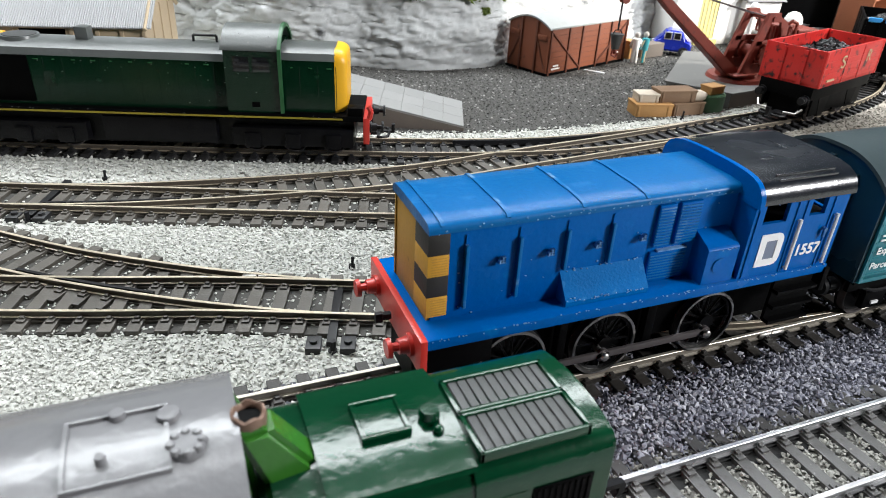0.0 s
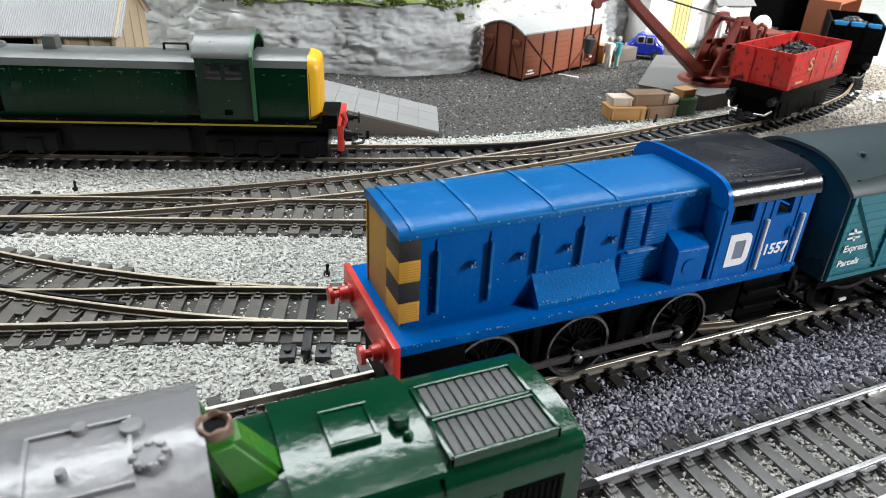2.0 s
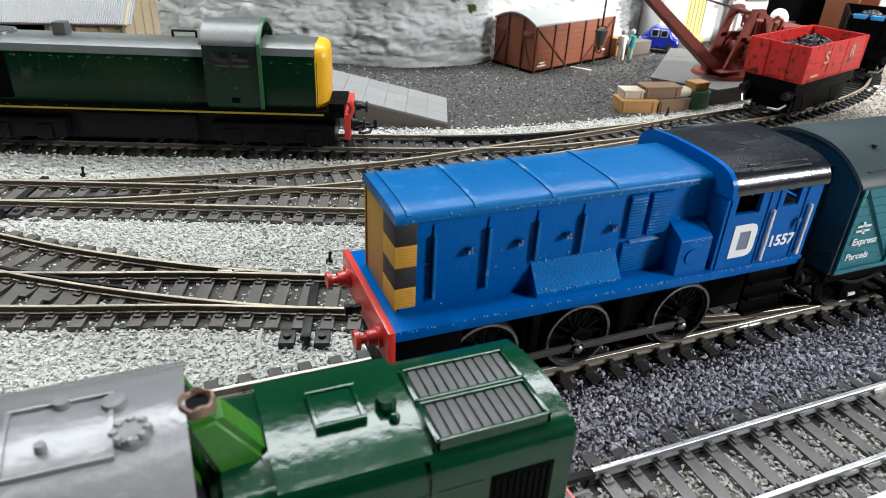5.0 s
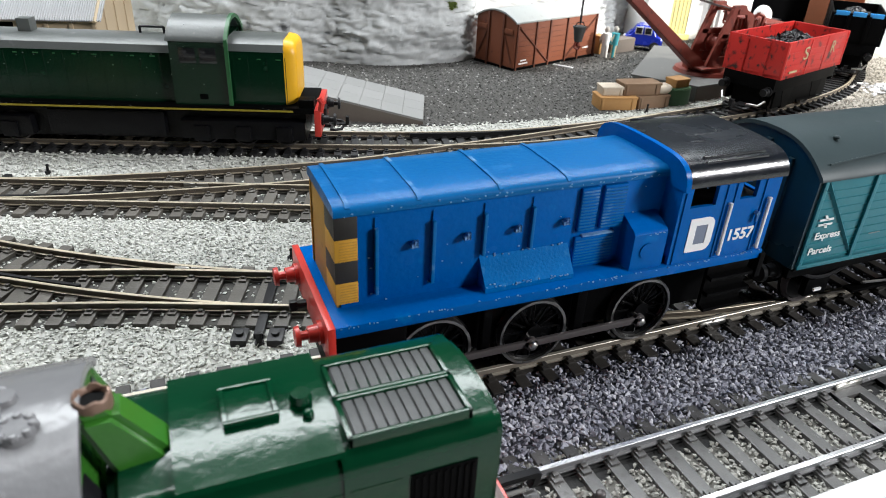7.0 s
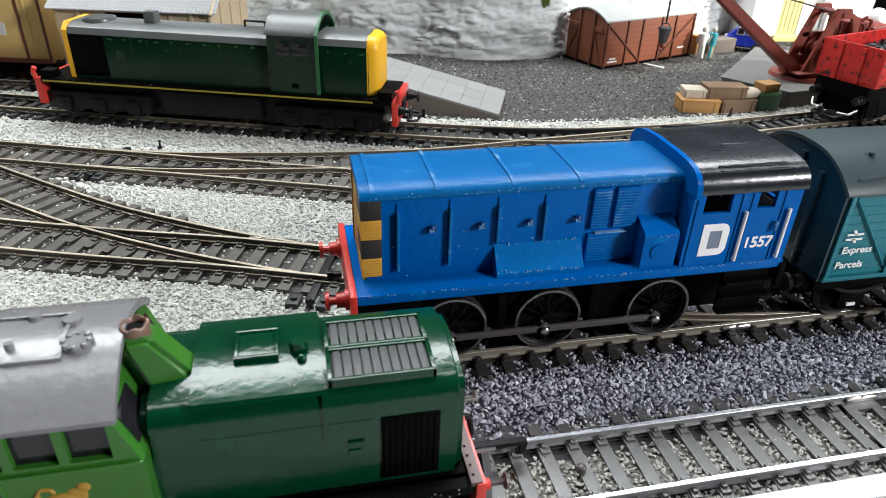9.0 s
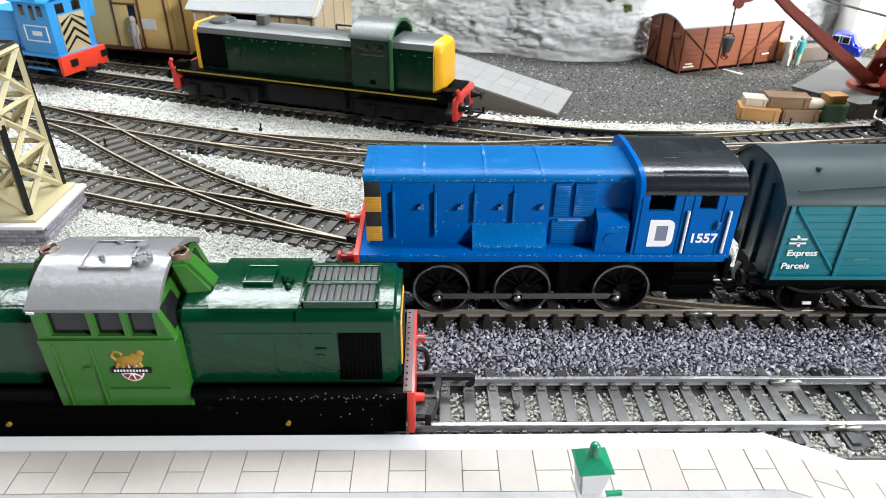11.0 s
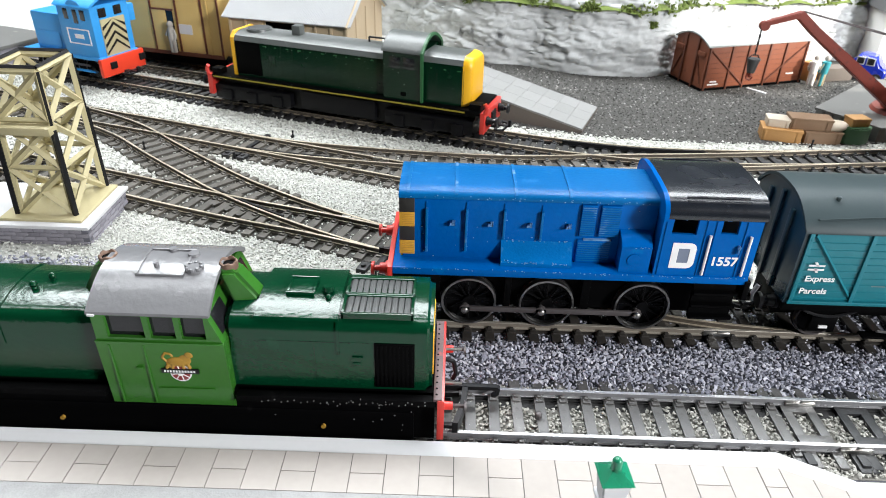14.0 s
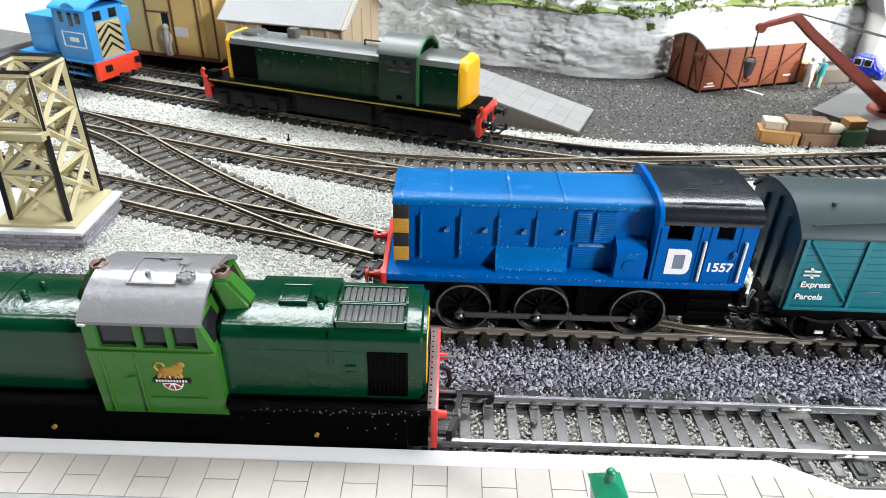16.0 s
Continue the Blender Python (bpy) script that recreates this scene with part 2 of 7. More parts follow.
M["ramp_white"] = surface("whitewashed_ramp", (0.205, 0.205, 0.20), 0.75, var=0.16, grain=200, bump=0.15, piece=0.05)
M["crate_ochre"] = surface("ochre_crate_wood", (0.40, 0.21, 0.07), 0.7, var=0.25, bump=0.3)
M["crate_brown"] = surface("brown_crate_wood", (0.19, 0.115, 0.065), 0.7, var=0.25, bump=0.3)
M["rust_orange"] = surface("rust_orange_paint", (0.24, 0.075, 0.03), 0.55, var=0.3, bump=0.25, dirt=(0.2, 0.06, 0.025), dirt_amount=0.3)
M["crate_pale"] = surface("pale_crate", (0.52, 0.45, 0.36), 0.7, var=0.2, bump=0.25)
M["crate_green"] = surface("green_crate_paint", (0.035, 0.10, 0.04), 0.5, var=0.25, bump=0.2)
M["car_blue"] = surface("bright_blue_car_paint", (0.01, 0.03, 0.42), 0.25, var=0.1, bump=0.05, coat=0.5)
M["shed_wall"] = surface("buff_timber_wall", (0.46, 0.36, 0.24), 0.7, var=0.15, bump=0.15)
M["shed_roof"] = surface("corrugated_grey_sheet", (0.32, 0.325, 0.33), 0.5, var=0.15, bump=0.1, dirt=(0.3, 0.3, 0.29), dirt_amount=0.2)
M["cottage"] = surface("pale_yellow_render", (0.75, 0.66, 0.25), 0.7, var=0.1)
M["render_white"] = surface("white_render", (0.8, 0.79, 0.76), 0.7, var=0.08)
M["teal_cloth"] = surface("teal_moulding", (0.03, 0.26, 0.30), 0.6, var=0.15)
M["tan_cloth"] = surface("tan_moulding", (0.42, 0.33, 0.2), 0.6, var=0.15)
M["skin_grey"] = surface("grey_moulding", (0.35, 0.33, 0.30), 0.6, var=0.2)
M["tyre"] = surface("black_rubber", (0.02, 0.02, 0.02), 0.7, var=0.2)
M["room_wall"] = surface("shed_wall_paint", (0.07, 0.07, 0.07), 0.9, var=0.08, grain=8, bump=0.0)
M["room_floor"] = surface("shed_floor_boards", (0.16, 0.14, 0.12), 0.7, var=0.25, grain=10, bump=0.0)
M["board"] = surface("baseboard_ply", (0.33, 0.24, 0.15), 0.7, var=0.2, grain=30)
# Near-black tone that paints the shade along the platform track's rails.
M["bed_shade"] = surface("black_bed_shade", (0.012, 0.012, 0.012), 0.7, var=0.5, grain=600, bump=0.7, dirt=(0.05, 0.05, 0.045), dirt_amount=0.2)
M["bed_dark"] = surface("dark_gap_bed", (0.048, 0.046, 0.041), 0.85, var=0.5, grain=600, bump=0.7, dirt=(0.14, 0.135, 0.12), dirt_amount=0.35)
M["light_stone"] = stones("pale_grey_stones", [(0.42, 0.425, 0.39), (0.58, 0.585, 0.54), (0.65, 0.655, 0.605), (0.71, 0.715, 0.66), (0.78, 0.78, 0.73), (0.50, 0.505, 0.465)])
M["blue_stone"] = stones("blue_grey_stones", [(0.20, 0.206, 0.25), (0.37, 0.376, 0.445), (0.47, 0.476, 0.555), (0.57, 0.576, 0.65), (0.70, 0.70, 0.76), (0.33, 0.336, 0.395)])
M["buff_stone"] = stones("buff_stones", [(0.292, 0.288, 0.258), (0.413, 0.408, 0.37), (0.499, 0.49, 0.447), (0.447, 0.439, 0.396), (0.585, 0.576, 0.533), (0.361, 0.353, 0.323)])
M["grit"] = stones("dark_grit", [(0.024, 0.023, 0.022), (0.055, 0.053, 0.049), (0.085, 0.083, 0.077), (0.042, 0.040, 0.038), (0.19, 0.185, 0.175), (0.52, 0.51, 0.48)])
M["dirt_stone"] = stones("brown_dirt_stones", [(0.22, 0.20, 0.17), (0.32, 0.295, 0.25), (0.40, 0.375, 0.32), (0.35, 0.325, 0.275), (0.50, 0.475, 0.42), (0.27, 0.245, 0.205)])
M["buff_bed"] = surface("buff_grit_bed", (0.15, 0.145, 0.13), 0.9, var=0.5, grain=500, bump=0.6)
M["crest_red"] = surface("dull_red_transfer", (0.22, 0.03, 0.03), 0.6, var=0.3)
M["lion"] = surface("dull_gold_transfer", (0.36, 0.20, 0.025), 0.6, var=0.3)
M["dirt_bed"] = surface("brown_dirt_bed", (0.30, 0.275, 0.235), 0.9, var=0.5, grain=400, bump=0.6)
M["ground_light"] = surface("pale_grit_bed", (0.46, 0.46, 0.43), 0.9, var=0.5, grain=500, bump=0.6)
M["ground_dark"] = surface("dark_grit_bed", (0.085, 0.087, 0.105), 0.9, var=0.5, grain=500, bump=0.6)
M["yard"] = surface("cinder_yard", (0.048, 0.046, 0.042), 0.9, var=0.45, grain=450, bump=0.7, dirt=(0.14, 0.135, 0.125), dirt_amount=0.2)
# Here the dirt colour draws the dark cracks of the rock.
M["rock"] = surface("grey_painted_rock", (0.53, 0.545, 0.545), 0.6, var=0.28, grain=110, bump=0.7, dirt=(0.13, 0.135, 0.14), dirt_amount=0.26)
M["moss"] = surface("moss_flock", (0.11, 0.15, 0.03), 0.95, var=0.5, grain=500, bump=0.8, dirt=(0.22, 0.22, 0.07), dirt_amount=0.3)


# ---- building tools, in millimetres ----
def box(bm, x0, y0, z0, x1, y1, z1, bevel=0.0):
    r = bmesh.ops.create_cube(bm, size=1.0)["verts"]
    for v in r:
        v.co = Vector((x0 + (v.co.x + 0.5) * (x1 - x0), y0 + (v.co.y + 0.5) * (y1 - y0), z0 + (v.co.z + 0.5) * (z1 - z0)))
    if bevel:
        edges = list({e for v in r for e in v.link_edges})
        bmesh.ops.bevel(bm, geom=edges, offset=bevel, segments=2, affect="EDGES", profile=0.6)
    return bm


def cyl(bm, p0, p1, r, seg=14, r2=None, cap=True):
    p0, p1 = Vector(p0), Vector(p1)
    d = p1 - p0
    m = Matrix.Translation((p0 + p1) / 2) @ d.to_track_quat("Z", "Y").to_matrix().to_4x4()
    bmesh.ops.create_cone(bm, cap_ends=cap, segments=seg, radius1=r, radius2=r if r2 is None else r2, depth=d.length, matrix=m)
    return bm


def ball(bm, c, r, sx=1.0, sy=1.0, sz=1.0, u=12, v=8):
    bmesh.ops.create_uvsphere(bm, u_segments=u, v_segments=v, radius=r, matrix=Matrix.Translation(c) @ Matrix.Diagonal((sx, sy, sz, 1)))
    return bm


def prism(bm, outline, axis, a0, a1):
    """A closed outline pushed along an axis. x: outline is (y, z); y: (x, z); z: (x, y)."""
    def at(u, v, a):
        return {"x": (a, u, v), "y": (u, a, v), "z": (u, v, a)}[axis]
    lo = [bm.verts.new(at(u, v, a0)) for u, v in outline]
    hi = [bm.verts.new(at(u, v, a1)) for u, v in outline]
    faces = [bm.faces.new(lo), bm.faces.new(hi[::-1])]
    for k in range(len(lo)):
        faces.append(bm.faces.new((lo[k - 1], hi[k - 1], hi[k], lo[k])))
    bmesh.ops.recalc_face_normals(bm, faces=faces)
    return bm


def shell(bm, line, thick, axis, a0, a1):
    """An open line pushed along an axis, with a thickness downwards or inwards."""
    inner = []
    for k, (u, v) in enumerate(line):
        p, q = line[max(0, k - 1)], line[min(len(line) - 1, k + 1)]
        d = math.hypot(q[0] - p[0], q[1] - p[1])
        inner.append((u + (q[1] - p[1]) / d * thick, v - (q[0] - p[0]) / d * thick))
    return prism(bm, line + inner[::-1], axis, a0, a1)


def arc(y0, z0, y1, z1, rise, n=14, p=2.0):
    """A bowed line from (y0, z0) to (y1, z1), rising in its middle."""
    return [(y0 + (y1 - y0) * k / n, z0 + (z1 - z0) * k / n + rise * (1 - abs(2 * k / n - 1) ** p)) for k in range(n + 1)]


def holed(bm, axis, a0, a1, u0, u1, v0, v1, holes):
    """A wall between a0 and a1 along an axis, with square holes (u0, v0, u1, v1)."""
    us = sorted({u0, u1, *(h[0] for h in holes), *(h[2] for h in holes)})
    vs = sorted({v0, v1, *(h[1] for h in holes), *(h[3] for h in holes)})
    for i in range(len(us) - 1):
        for j in range(len(vs) - 1):
            cu, cv = (us[i] + us[i + 1]) / 2, (vs[j] + vs[j + 1]) / 2
            if any(h[0] < cu < h[2] and h[1] < cv < h[3] for h in holes):
                continue
            if axis == "y":
                box(bm, us[i], a0, vs[j], us[i + 1], a1, vs[j + 1])
            else:
                box(bm, a0, us[i], vs[j], a1, us[i + 1], vs[j + 1])
    bmesh.ops.remove_doubles(bm, verts=bm.verts, dist=0.001)
    seen = {}
    for f in bm.faces:
        seen.setdefault(tuple(sorted(v.index for v in f.verts)), []).append(f)
    bm.verts.index_update()
    seen = {}
    for f in bm.faces:
        seen.setdefault(tuple(sorted(v.index for v in f.verts)), []).append(f)
    bmesh.ops.delete(bm, geom=[f for fs in seen.values() if len(fs) > 1 for f in fs], context="FACES")
    return bm


def tube(bm, pts, r, seg=8):
    for a, b in zip(pts, pts[1:]):
        cyl(bm, a, b, r, seg)
    return bm


def mesh_of(name, bm, material, smooth=None):
    me = bpy.data.meshes.new(name)
    bmesh.ops.scale(bm, vec=(MM, MM, MM), verts=bm.verts)
    if smooth:
        for f in bm.faces:
            f.smooth = True
        for e in bm.edges:
            if len(e.link_faces) == 2 and e.calc_face_angle(0) > radians(smooth):
                e.smooth = False
    bm.to_mesh(me)
    bm.free()
    me.materials.append(material)
    return me


def part(name, bm, material, parent, label="", smooth=35):
    ob = new(name, mesh_of(name, bm, M[material], smooth))
    ob.parent = parent
    return tagged(ob, label)


def thing(name, label, category, x=0.0, y=0.0, z=0.0, turn=0.0, group="", kind=""):
    ob = new(name)
    ob.empty_display_size = 0.01
    ob.matrix_world = pose(x * MM, y * MM, z * MM, 0, 0, turn)
    return tagged(ob, label, category, group, kind)


def solid(name, bm, material, label, category, x=0.0, y=0.0, z=0.0, turn=0.0, group="", kind="", smooth=35):
    ob = new(name, mesh_of(name, bm, M[material], smooth))
    ob.matrix_world = pose(x * MM, y * MM, z * MM, 0, 0, turn)
    return tagged(ob, label, category, group, kind)


def B():
    return bmesh.new()


def lettering(name, text, size, material, parent, m4, width=None, bold=0.0):
    """Raised letters on the plane that m4 turns them to; size is the capital height, in millimetres."""
    cu = bpy.data.curves.new(name, "FONT")
    cu.body, cu.size, cu.extrude, cu.offset = text, size * 1.45, 0.06, bold
    tmp = new(name + "_shape", cu)
    bpy.context.view_layer.update()
    me = bpy.data.meshes.new_from_object(tmp.evaluated_get(bpy.context.evaluated_depsgraph_get()))
    bpy.data.objects.remove(tmp)
    me.name = name
    co = np.empty(len(me.vertices) * 3)
    me.vertices.foreach_get("co", co)
    co = co.reshape(-1, 3)
    co[:, 0] -= co[:, 0].min()
    if width:
        co[:, 0] *= width / co[:, 0].max()
    co *= MM
    me.vertices.foreach_set("co", co.ravel())
    me.materials.clear()
    me.materials.append(M[material])
    ob = new(name, me)
    ob.parent = parent
    m4 = m4.copy()
    m4.translation = m4.translation * MM
    ob.matrix_local = m4
    return ob


def upright(x, y, z):
    """Letters that face -y, their left foot at (x, y, z)."""
    return pose(x, y, z, 90, 0, 0)


def curve_through(pts, step=3.0):
    """A smooth line through points, as places and unit directions."""
    p = [Vector((*q, 0)) for q in pts]
    p = [2 * p[0] - p[1], *p, 2 * p[-1] - p[-2]]
    line = []
    for a, b, c, d in zip(p, p[1:], p[2:], p[3:]):
        n = max(2, int((c - b).length / step))
        for k in range(n):
            t = k / n
            line.append(0.5 * ((2 * b) + (c - a) * t + (2 * a - 5 * b + 4 * c - d) * t * t + (3 * b - a - 3 * c + d) * t ** 3))
    line.append(p[-2])
    for _ in range(6):
        line = [line[0], *[(line[k - 1] + 2 * line[k] + line[k + 1]) / 4 for k in range(1, len(line) - 1)], line[-1]]
    dirs = [(line[min(k + 1, len(line) - 1)] - line[max(k - 1, 0)]).normalized() for k in range(len(line))]
    return line, dirs


def sweep(bm, line, dirs, offset, profile, z=0.0):
    rings = []
    for p, d in zip(line, dirs):
        side = Vector((-d.y, d.x, 0))
        rings.append([bm.verts.new(p + side * (offset + u) + Vector((0, 0, v + z))) for u, v in profile])
    n = len(profile)
    for a, b in zip(rings, rings[1:]):
        for k in range(n):
            bm.faces.new((a[k], b[k], b[(k + 1) % n], a[(k + 1) % n]))
    bm.faces.new(rings[0])
    bm.faces.new(rings[-1][::-1])
    bmesh.ops.recalc_face_normals(bm, faces=bm.faces)
    return bm


def scatter(name, spots, sizes, material, label, category, flat=0.7):
    """One object of loose stones at spots (n x 3, millimetres)."""
    n = len(spots)
    rng = np.random.default_rng(len(name) * 131 + n)
    base = np.array([(1, 0, 0), (-1, 0, 0), (0, 1, 0), (0, -1, 0), (0, 0, 1), (0, 0, -1)], float)
    tri = np.array([(0, 2, 4), (2, 1, 4), (1, 3, 4), (3, 0, 4), (2, 0, 5), (1, 2, 5), (3, 1, 5), (0, 3, 5)])
    v = base[None] * rng.uniform(0.65, 1.25, (n, 6, 1)) + rng.uniform(-0.25, 0.25, (n, 6, 3))
    v *= np.stack([rng.uniform(0.8, 1.5, n), rng.uniform(0.7, 1.1, n), rng.uniform(0.5, 0.9, n)], -1)[:, None]
    q = rng.normal(size=(n, 4))
    q /= np.linalg.norm(q, axis=1, keepdims=True)
    w, x, y, z = q.T
    R = np.stack([1 - 2 * (y * y + z * z), 2 * (x * y - w * z), 2 * (x * z + w * y), 2 * (x * y + w * z), 1 - 2 * (x * x + z * z), 2 * (y * z - w * x), 2 * (x * z - w * y), 2 * (y * z + w * x), 1 - 2 * (x * x + y * y)], -1).reshape(n, 3, 3)
    v = np.einsum("nij,nkj->nki", R, v)
    v[..., 2] *= flat
    v = v * np.asarray(sizes)[:, None, None] + spots[:, None]
    faces = (tri[None] + 6 * np.arange(n)[:, None, None]).reshape(-1)
    me = bpy.data.meshes.new(name)
    me.vertices.add(6 * n)
    me.vertices.foreach_set("co", (v * MM).reshape(-1))
    me.loops.add(len(faces))
    me.loops.foreach_set("vertex_index", faces.astype(np.int32))
    me.polygons.add(len(faces) // 3)
    me.polygons.foreach_set("loop_start", np.arange(0, len(faces), 3, dtype=np.int32))
    me.update(calc_edges=True)
    me.validate()
    me.shade_flat()
    me.materials.append(M[material])
    return tagged(new(name, me), label, category, kind="stuff")


def jitter_grid(x0, x1, y0, y1, step, seed):
    rng = np.random.default_rng(seed)
    gx, gy = np.meshgrid(np.arange(x0, x1, step), np.arange(y0, y1, step))
    g = np.stack([gx.ravel(), gy.ravel()], -1)
    return g + rng.uniform(-0.6, 0.6, g.shape) * step, rng

# ---- the room and the baseboard ----
# Unseen enclosure, its tone kept dark to hold down bounced light.
for nm, b in (("wall_north", (-2000, 2000, -1000, 2600, 2060, 1500)), ("wall_south", (-2000, -2060, -1000, 2600, -2000, 1500)),
              ("wall_west", (-2060, -2060, -1000, -2000, 2060, 1500)), ("wall_east", (2600, -2060, -1000, 2660, 2060, 1500))):
    solid(nm, box(B(), *b), "room_wall", "unseen dark wall closing off the shed", "wall", kind="structure")
solid("ceiling", box(B(), -2060, -2060, 1500, 2660, 2060, 1560), "room_wall", "unseen dark ceiling closing off the shed", "ceiling", kind="structure")
solid("floor", box(B(), -2060, -2060, -1060, 2660, 2060, -1000), "room_floor", "brown boarded floor of the shed", "floor", kind="structure")
solid("baseboard", box(B(), -1000, -330, -40, 1000, 900, -1.0), "board", "plywood baseboard under the model railway", "baseboard", kind="structure")


def sheet(name, outline, z, material, label, category="ground"):
    bm = B()
    bm.faces.new([bm.verts.new((x, y, z)) for x, y in outline])
    r = bmesh.ops.extrude_face_region(bm, geom=bm.faces[:])
    for v in [g for g in r["geom"] if isinstance(g, bmesh.types.BMVert)]:
        v.co.z -= 0.8
    bmesh.ops.recalc_face_normals(bm, faces=bm.faces)
    return solid(name, bm, material, label, category, kind="structure", smooth=None)


sheet("ground", [(-990, -320), (990, -320), (990, 890), (-990, 890)], -0.2, "ground_light", "pale grey grit bed of the model railway")
sheet("track_bed", [(-600, -25), (700, -25), (700, 34), (-45, 34), (-60, 27), (-150, 27), (-158, 62), (-600, 62)], 0.05, "ground_dark", "dark blue-grey ballast bed under two tracks")
YARD = [(-40, 226), (20, 210), (60, 201.5), (100, 199), (150, 200), (185, 202.5), (230, 212), (280, 228), (330, 262), (430, 330), (520, 480), (-40, 480)]
sheet("buff_bed", [(-60, -24.8), (700, -24.8), (700, 5.5), (-60, 5.5)], 0.25, "buff_bed", "buff grit bed between the grey sleepers")
# Flat black strip: the shade by the far rail, put into the colour.
sheet("bed_strip", [(-36, -4.2), (420, -4.2), (420, 1.6), (-36, 1.6)], 0.36, "bed_shade", "black strip painted as shade beside the far rail")
sheet("dirt_patch", [(160, 57), (440, 57), (440, 330), (405, 290), (365, 232), (327, 205), (296, 190), (251, 176), (213, 168), (160, 161)], 0.0, "dirt_bed", "brown dirt ground inside the curve")
sheet("yard", YARD, 0.3, "yard", "dark cinder yard in front of the rock face")

# ---- tracks ----
RAIL = [(-0.75, 1.4), (0.75, 1.4), (0.75, 1.75), (0.25, 1.95), (0.25, 2.8), (0.52, 2.95), (0.52, 3.5), (0.42, 3.6), (-0.42, 3.6), (-0.52, 3.5), (-0.52, 2.95), (-0.25, 2.8), (-0.25, 1.95), (-0.75, 1.75)]
PATHS = {}
BED_TOP = dict(zip("ABCEDFGH", (0.30, 0.12, 0.14, 0.16, 0.18, 0.20, 0.22, 0.24)))


def sleeper_mesh(name, length, width, material, chairs=True):
    bm = box(B(), -width / 2, -length / 2, -0.6, width / 2, length / 2, 1.4, 0.15)
    if chairs:
        for y in (-8.25, 8.25):
            for s in (-1, 1):
                box(bm, -1.0, y + s * 1.7 - 1.0, 1.35, 1.0, y + s * 1.7 + 1.0, 1.95, 0.12)
                box(bm, -0.55, y + s * 1.15 - 0.5, 1.9, 0.55, y + s * 1.15 + 0.5, 2.5, 0.1)
    return mesh_of(name, bm, M[material])


def track(key, pts, label, rail, sleeper, pitch=7.0, width=3.0, length=30.0, first=0.0, skip=None, low=0.0, sides=(-1, 1)):
    t = thing("railway_track", label, "railway track", kind="structure")
    line, dirs = curve_through(pts)
    PATHS[key] = (line, dirs)
    for s in sides:
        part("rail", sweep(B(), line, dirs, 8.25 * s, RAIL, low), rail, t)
        # On track A the web is black to paint the shade under the rail.
        part("web", sweep(B(), line, dirs, 8.25 * s, [(-1.2, -0.3), (1.2, -0.3), (1.2, 0.9), (-1.2, 0.9)], low), "bed_shade" if key == "A" else sleeper, t)
    # The bed in the yard tracks' gaps is much darker than the ballast.
    part("bed", sweep(B(), line, dirs, 0.0, [(-13.6, -0.3), (13.6, -0.3), (13.6, BED_TOP[key]), (-13.6, BED_TOP[key])]), {"A": "buff_bed", "B": "ground_dark"}.get(key, "bed_dark"), t, "bed between the sleepers")
    me = sleeper_mesh("sleeper", length, width, sleeper)
    run, k = first, 0
    acc = 0.0
    for a, b, d in zip(line, line[1:], dirs):
        seg = (b - a).length
        while run <= acc + seg:
            p = a + (b - a) * ((run - acc) / seg)
            run += pitch
            if skip and skip(p):
                continue
            o = new("sleeper", me)
            o.parent = t
            o.matrix_local = pose(p.x * MM, p.y * MM, low * MM, 0, 0, math.degrees(math.atan2(d.y, d.x)) + random.uniform(-0.8, 0.8))
        acc += seg
    return t


def near_path(key, gap):
    line = PATHS[key][0]
    return lambda p: min((q - p).length for q in line) < gap


track("A", [(-330, -8.25), (-100, -8.25), (0, -8.25), (120, -8.25), (420, -8.25)], "straight model track with weathered grey sleepers beside the platform", "rail_bright", "sleeper_grey", 6.43, 2.9, 30.0, 6.26, skip=lambda p: 63.5 < p.x < 89.5)
track("B", [(-330, 38.75), (-100, 38.75), (0, 38.75), (120, 38.75), (420, 38.75)], "straight model track with dark sleepers under the blue shunter", "rail", "sleeper_brown", 7.0, 3.0, 29.0)
track("C", [(-330, 172.5), (-190, 128), (-142, 111), (-109, 100), (-82, 92.0), (-50, 80.5), (-15, 67.5), (20, 53), (55, 43), (90, 39.2)], "weathered siding track running into a turnout", "rail_dull", "sleeper", 7.0, 3.5, 29.0, skip=near_path("B", 13))
track("E", [(-420, 335), (-300, 292), (-213, 261), (-166, 244.5), (-85.6, 216.7), (-30, 198.6), (6.2, 187), (41.4, 178), (71, 173.2), (106, 172.5), (140, 174.2), (182, 179), (213, 183), (251, 191), (296, 206), (327, 222), (365, 250), (392, 285), (405, 330)], "long curved back track with dark sleepers", "rail_dull", "sleeper_black", 6.6, 3.0, 29.0)
track("D", [(-330, 243), (-227, 205.5), (-170, 186), (-120, 168.6), (-85, 156.5), (-50, 144.4), (-15, 132.3), (40, 116), (110, 106)], "weathered yard track behind the blue shunter", "rail_dull", "sleeper", 7.0, 3.5, 29.0)
track("F", [(-140, 175.5), (-115, 168.5), (-91, 164.2), (-53, 159.5), (-15, 157.0), (11, 157.6), (47, 162), (87, 166.0), (124, 170.5), (160, 176)], "weathered link between two yard tracks", "rail_dull", "sleeper", 7.0, 3.5, 29.0, skip=lambda p: near_path("D", 9)(p) or near_path("E", 9)(p), low=-0.03)
track("G", [(-40, 77), (-55, 82.5), (-84, 97.5), (-110, 113.5), (-130, 128), (-169, 161), (-191, 181), (-215, 197), (-245, 211.5), (-285, 227)], "weathered crossover between two yard tracks", "rail_dull", "sleeper", 7.0, 3.5, 29.0, skip=lambda p: near_path("C", 9)(p) or near_path("D", 9)(p), low=-0.03)
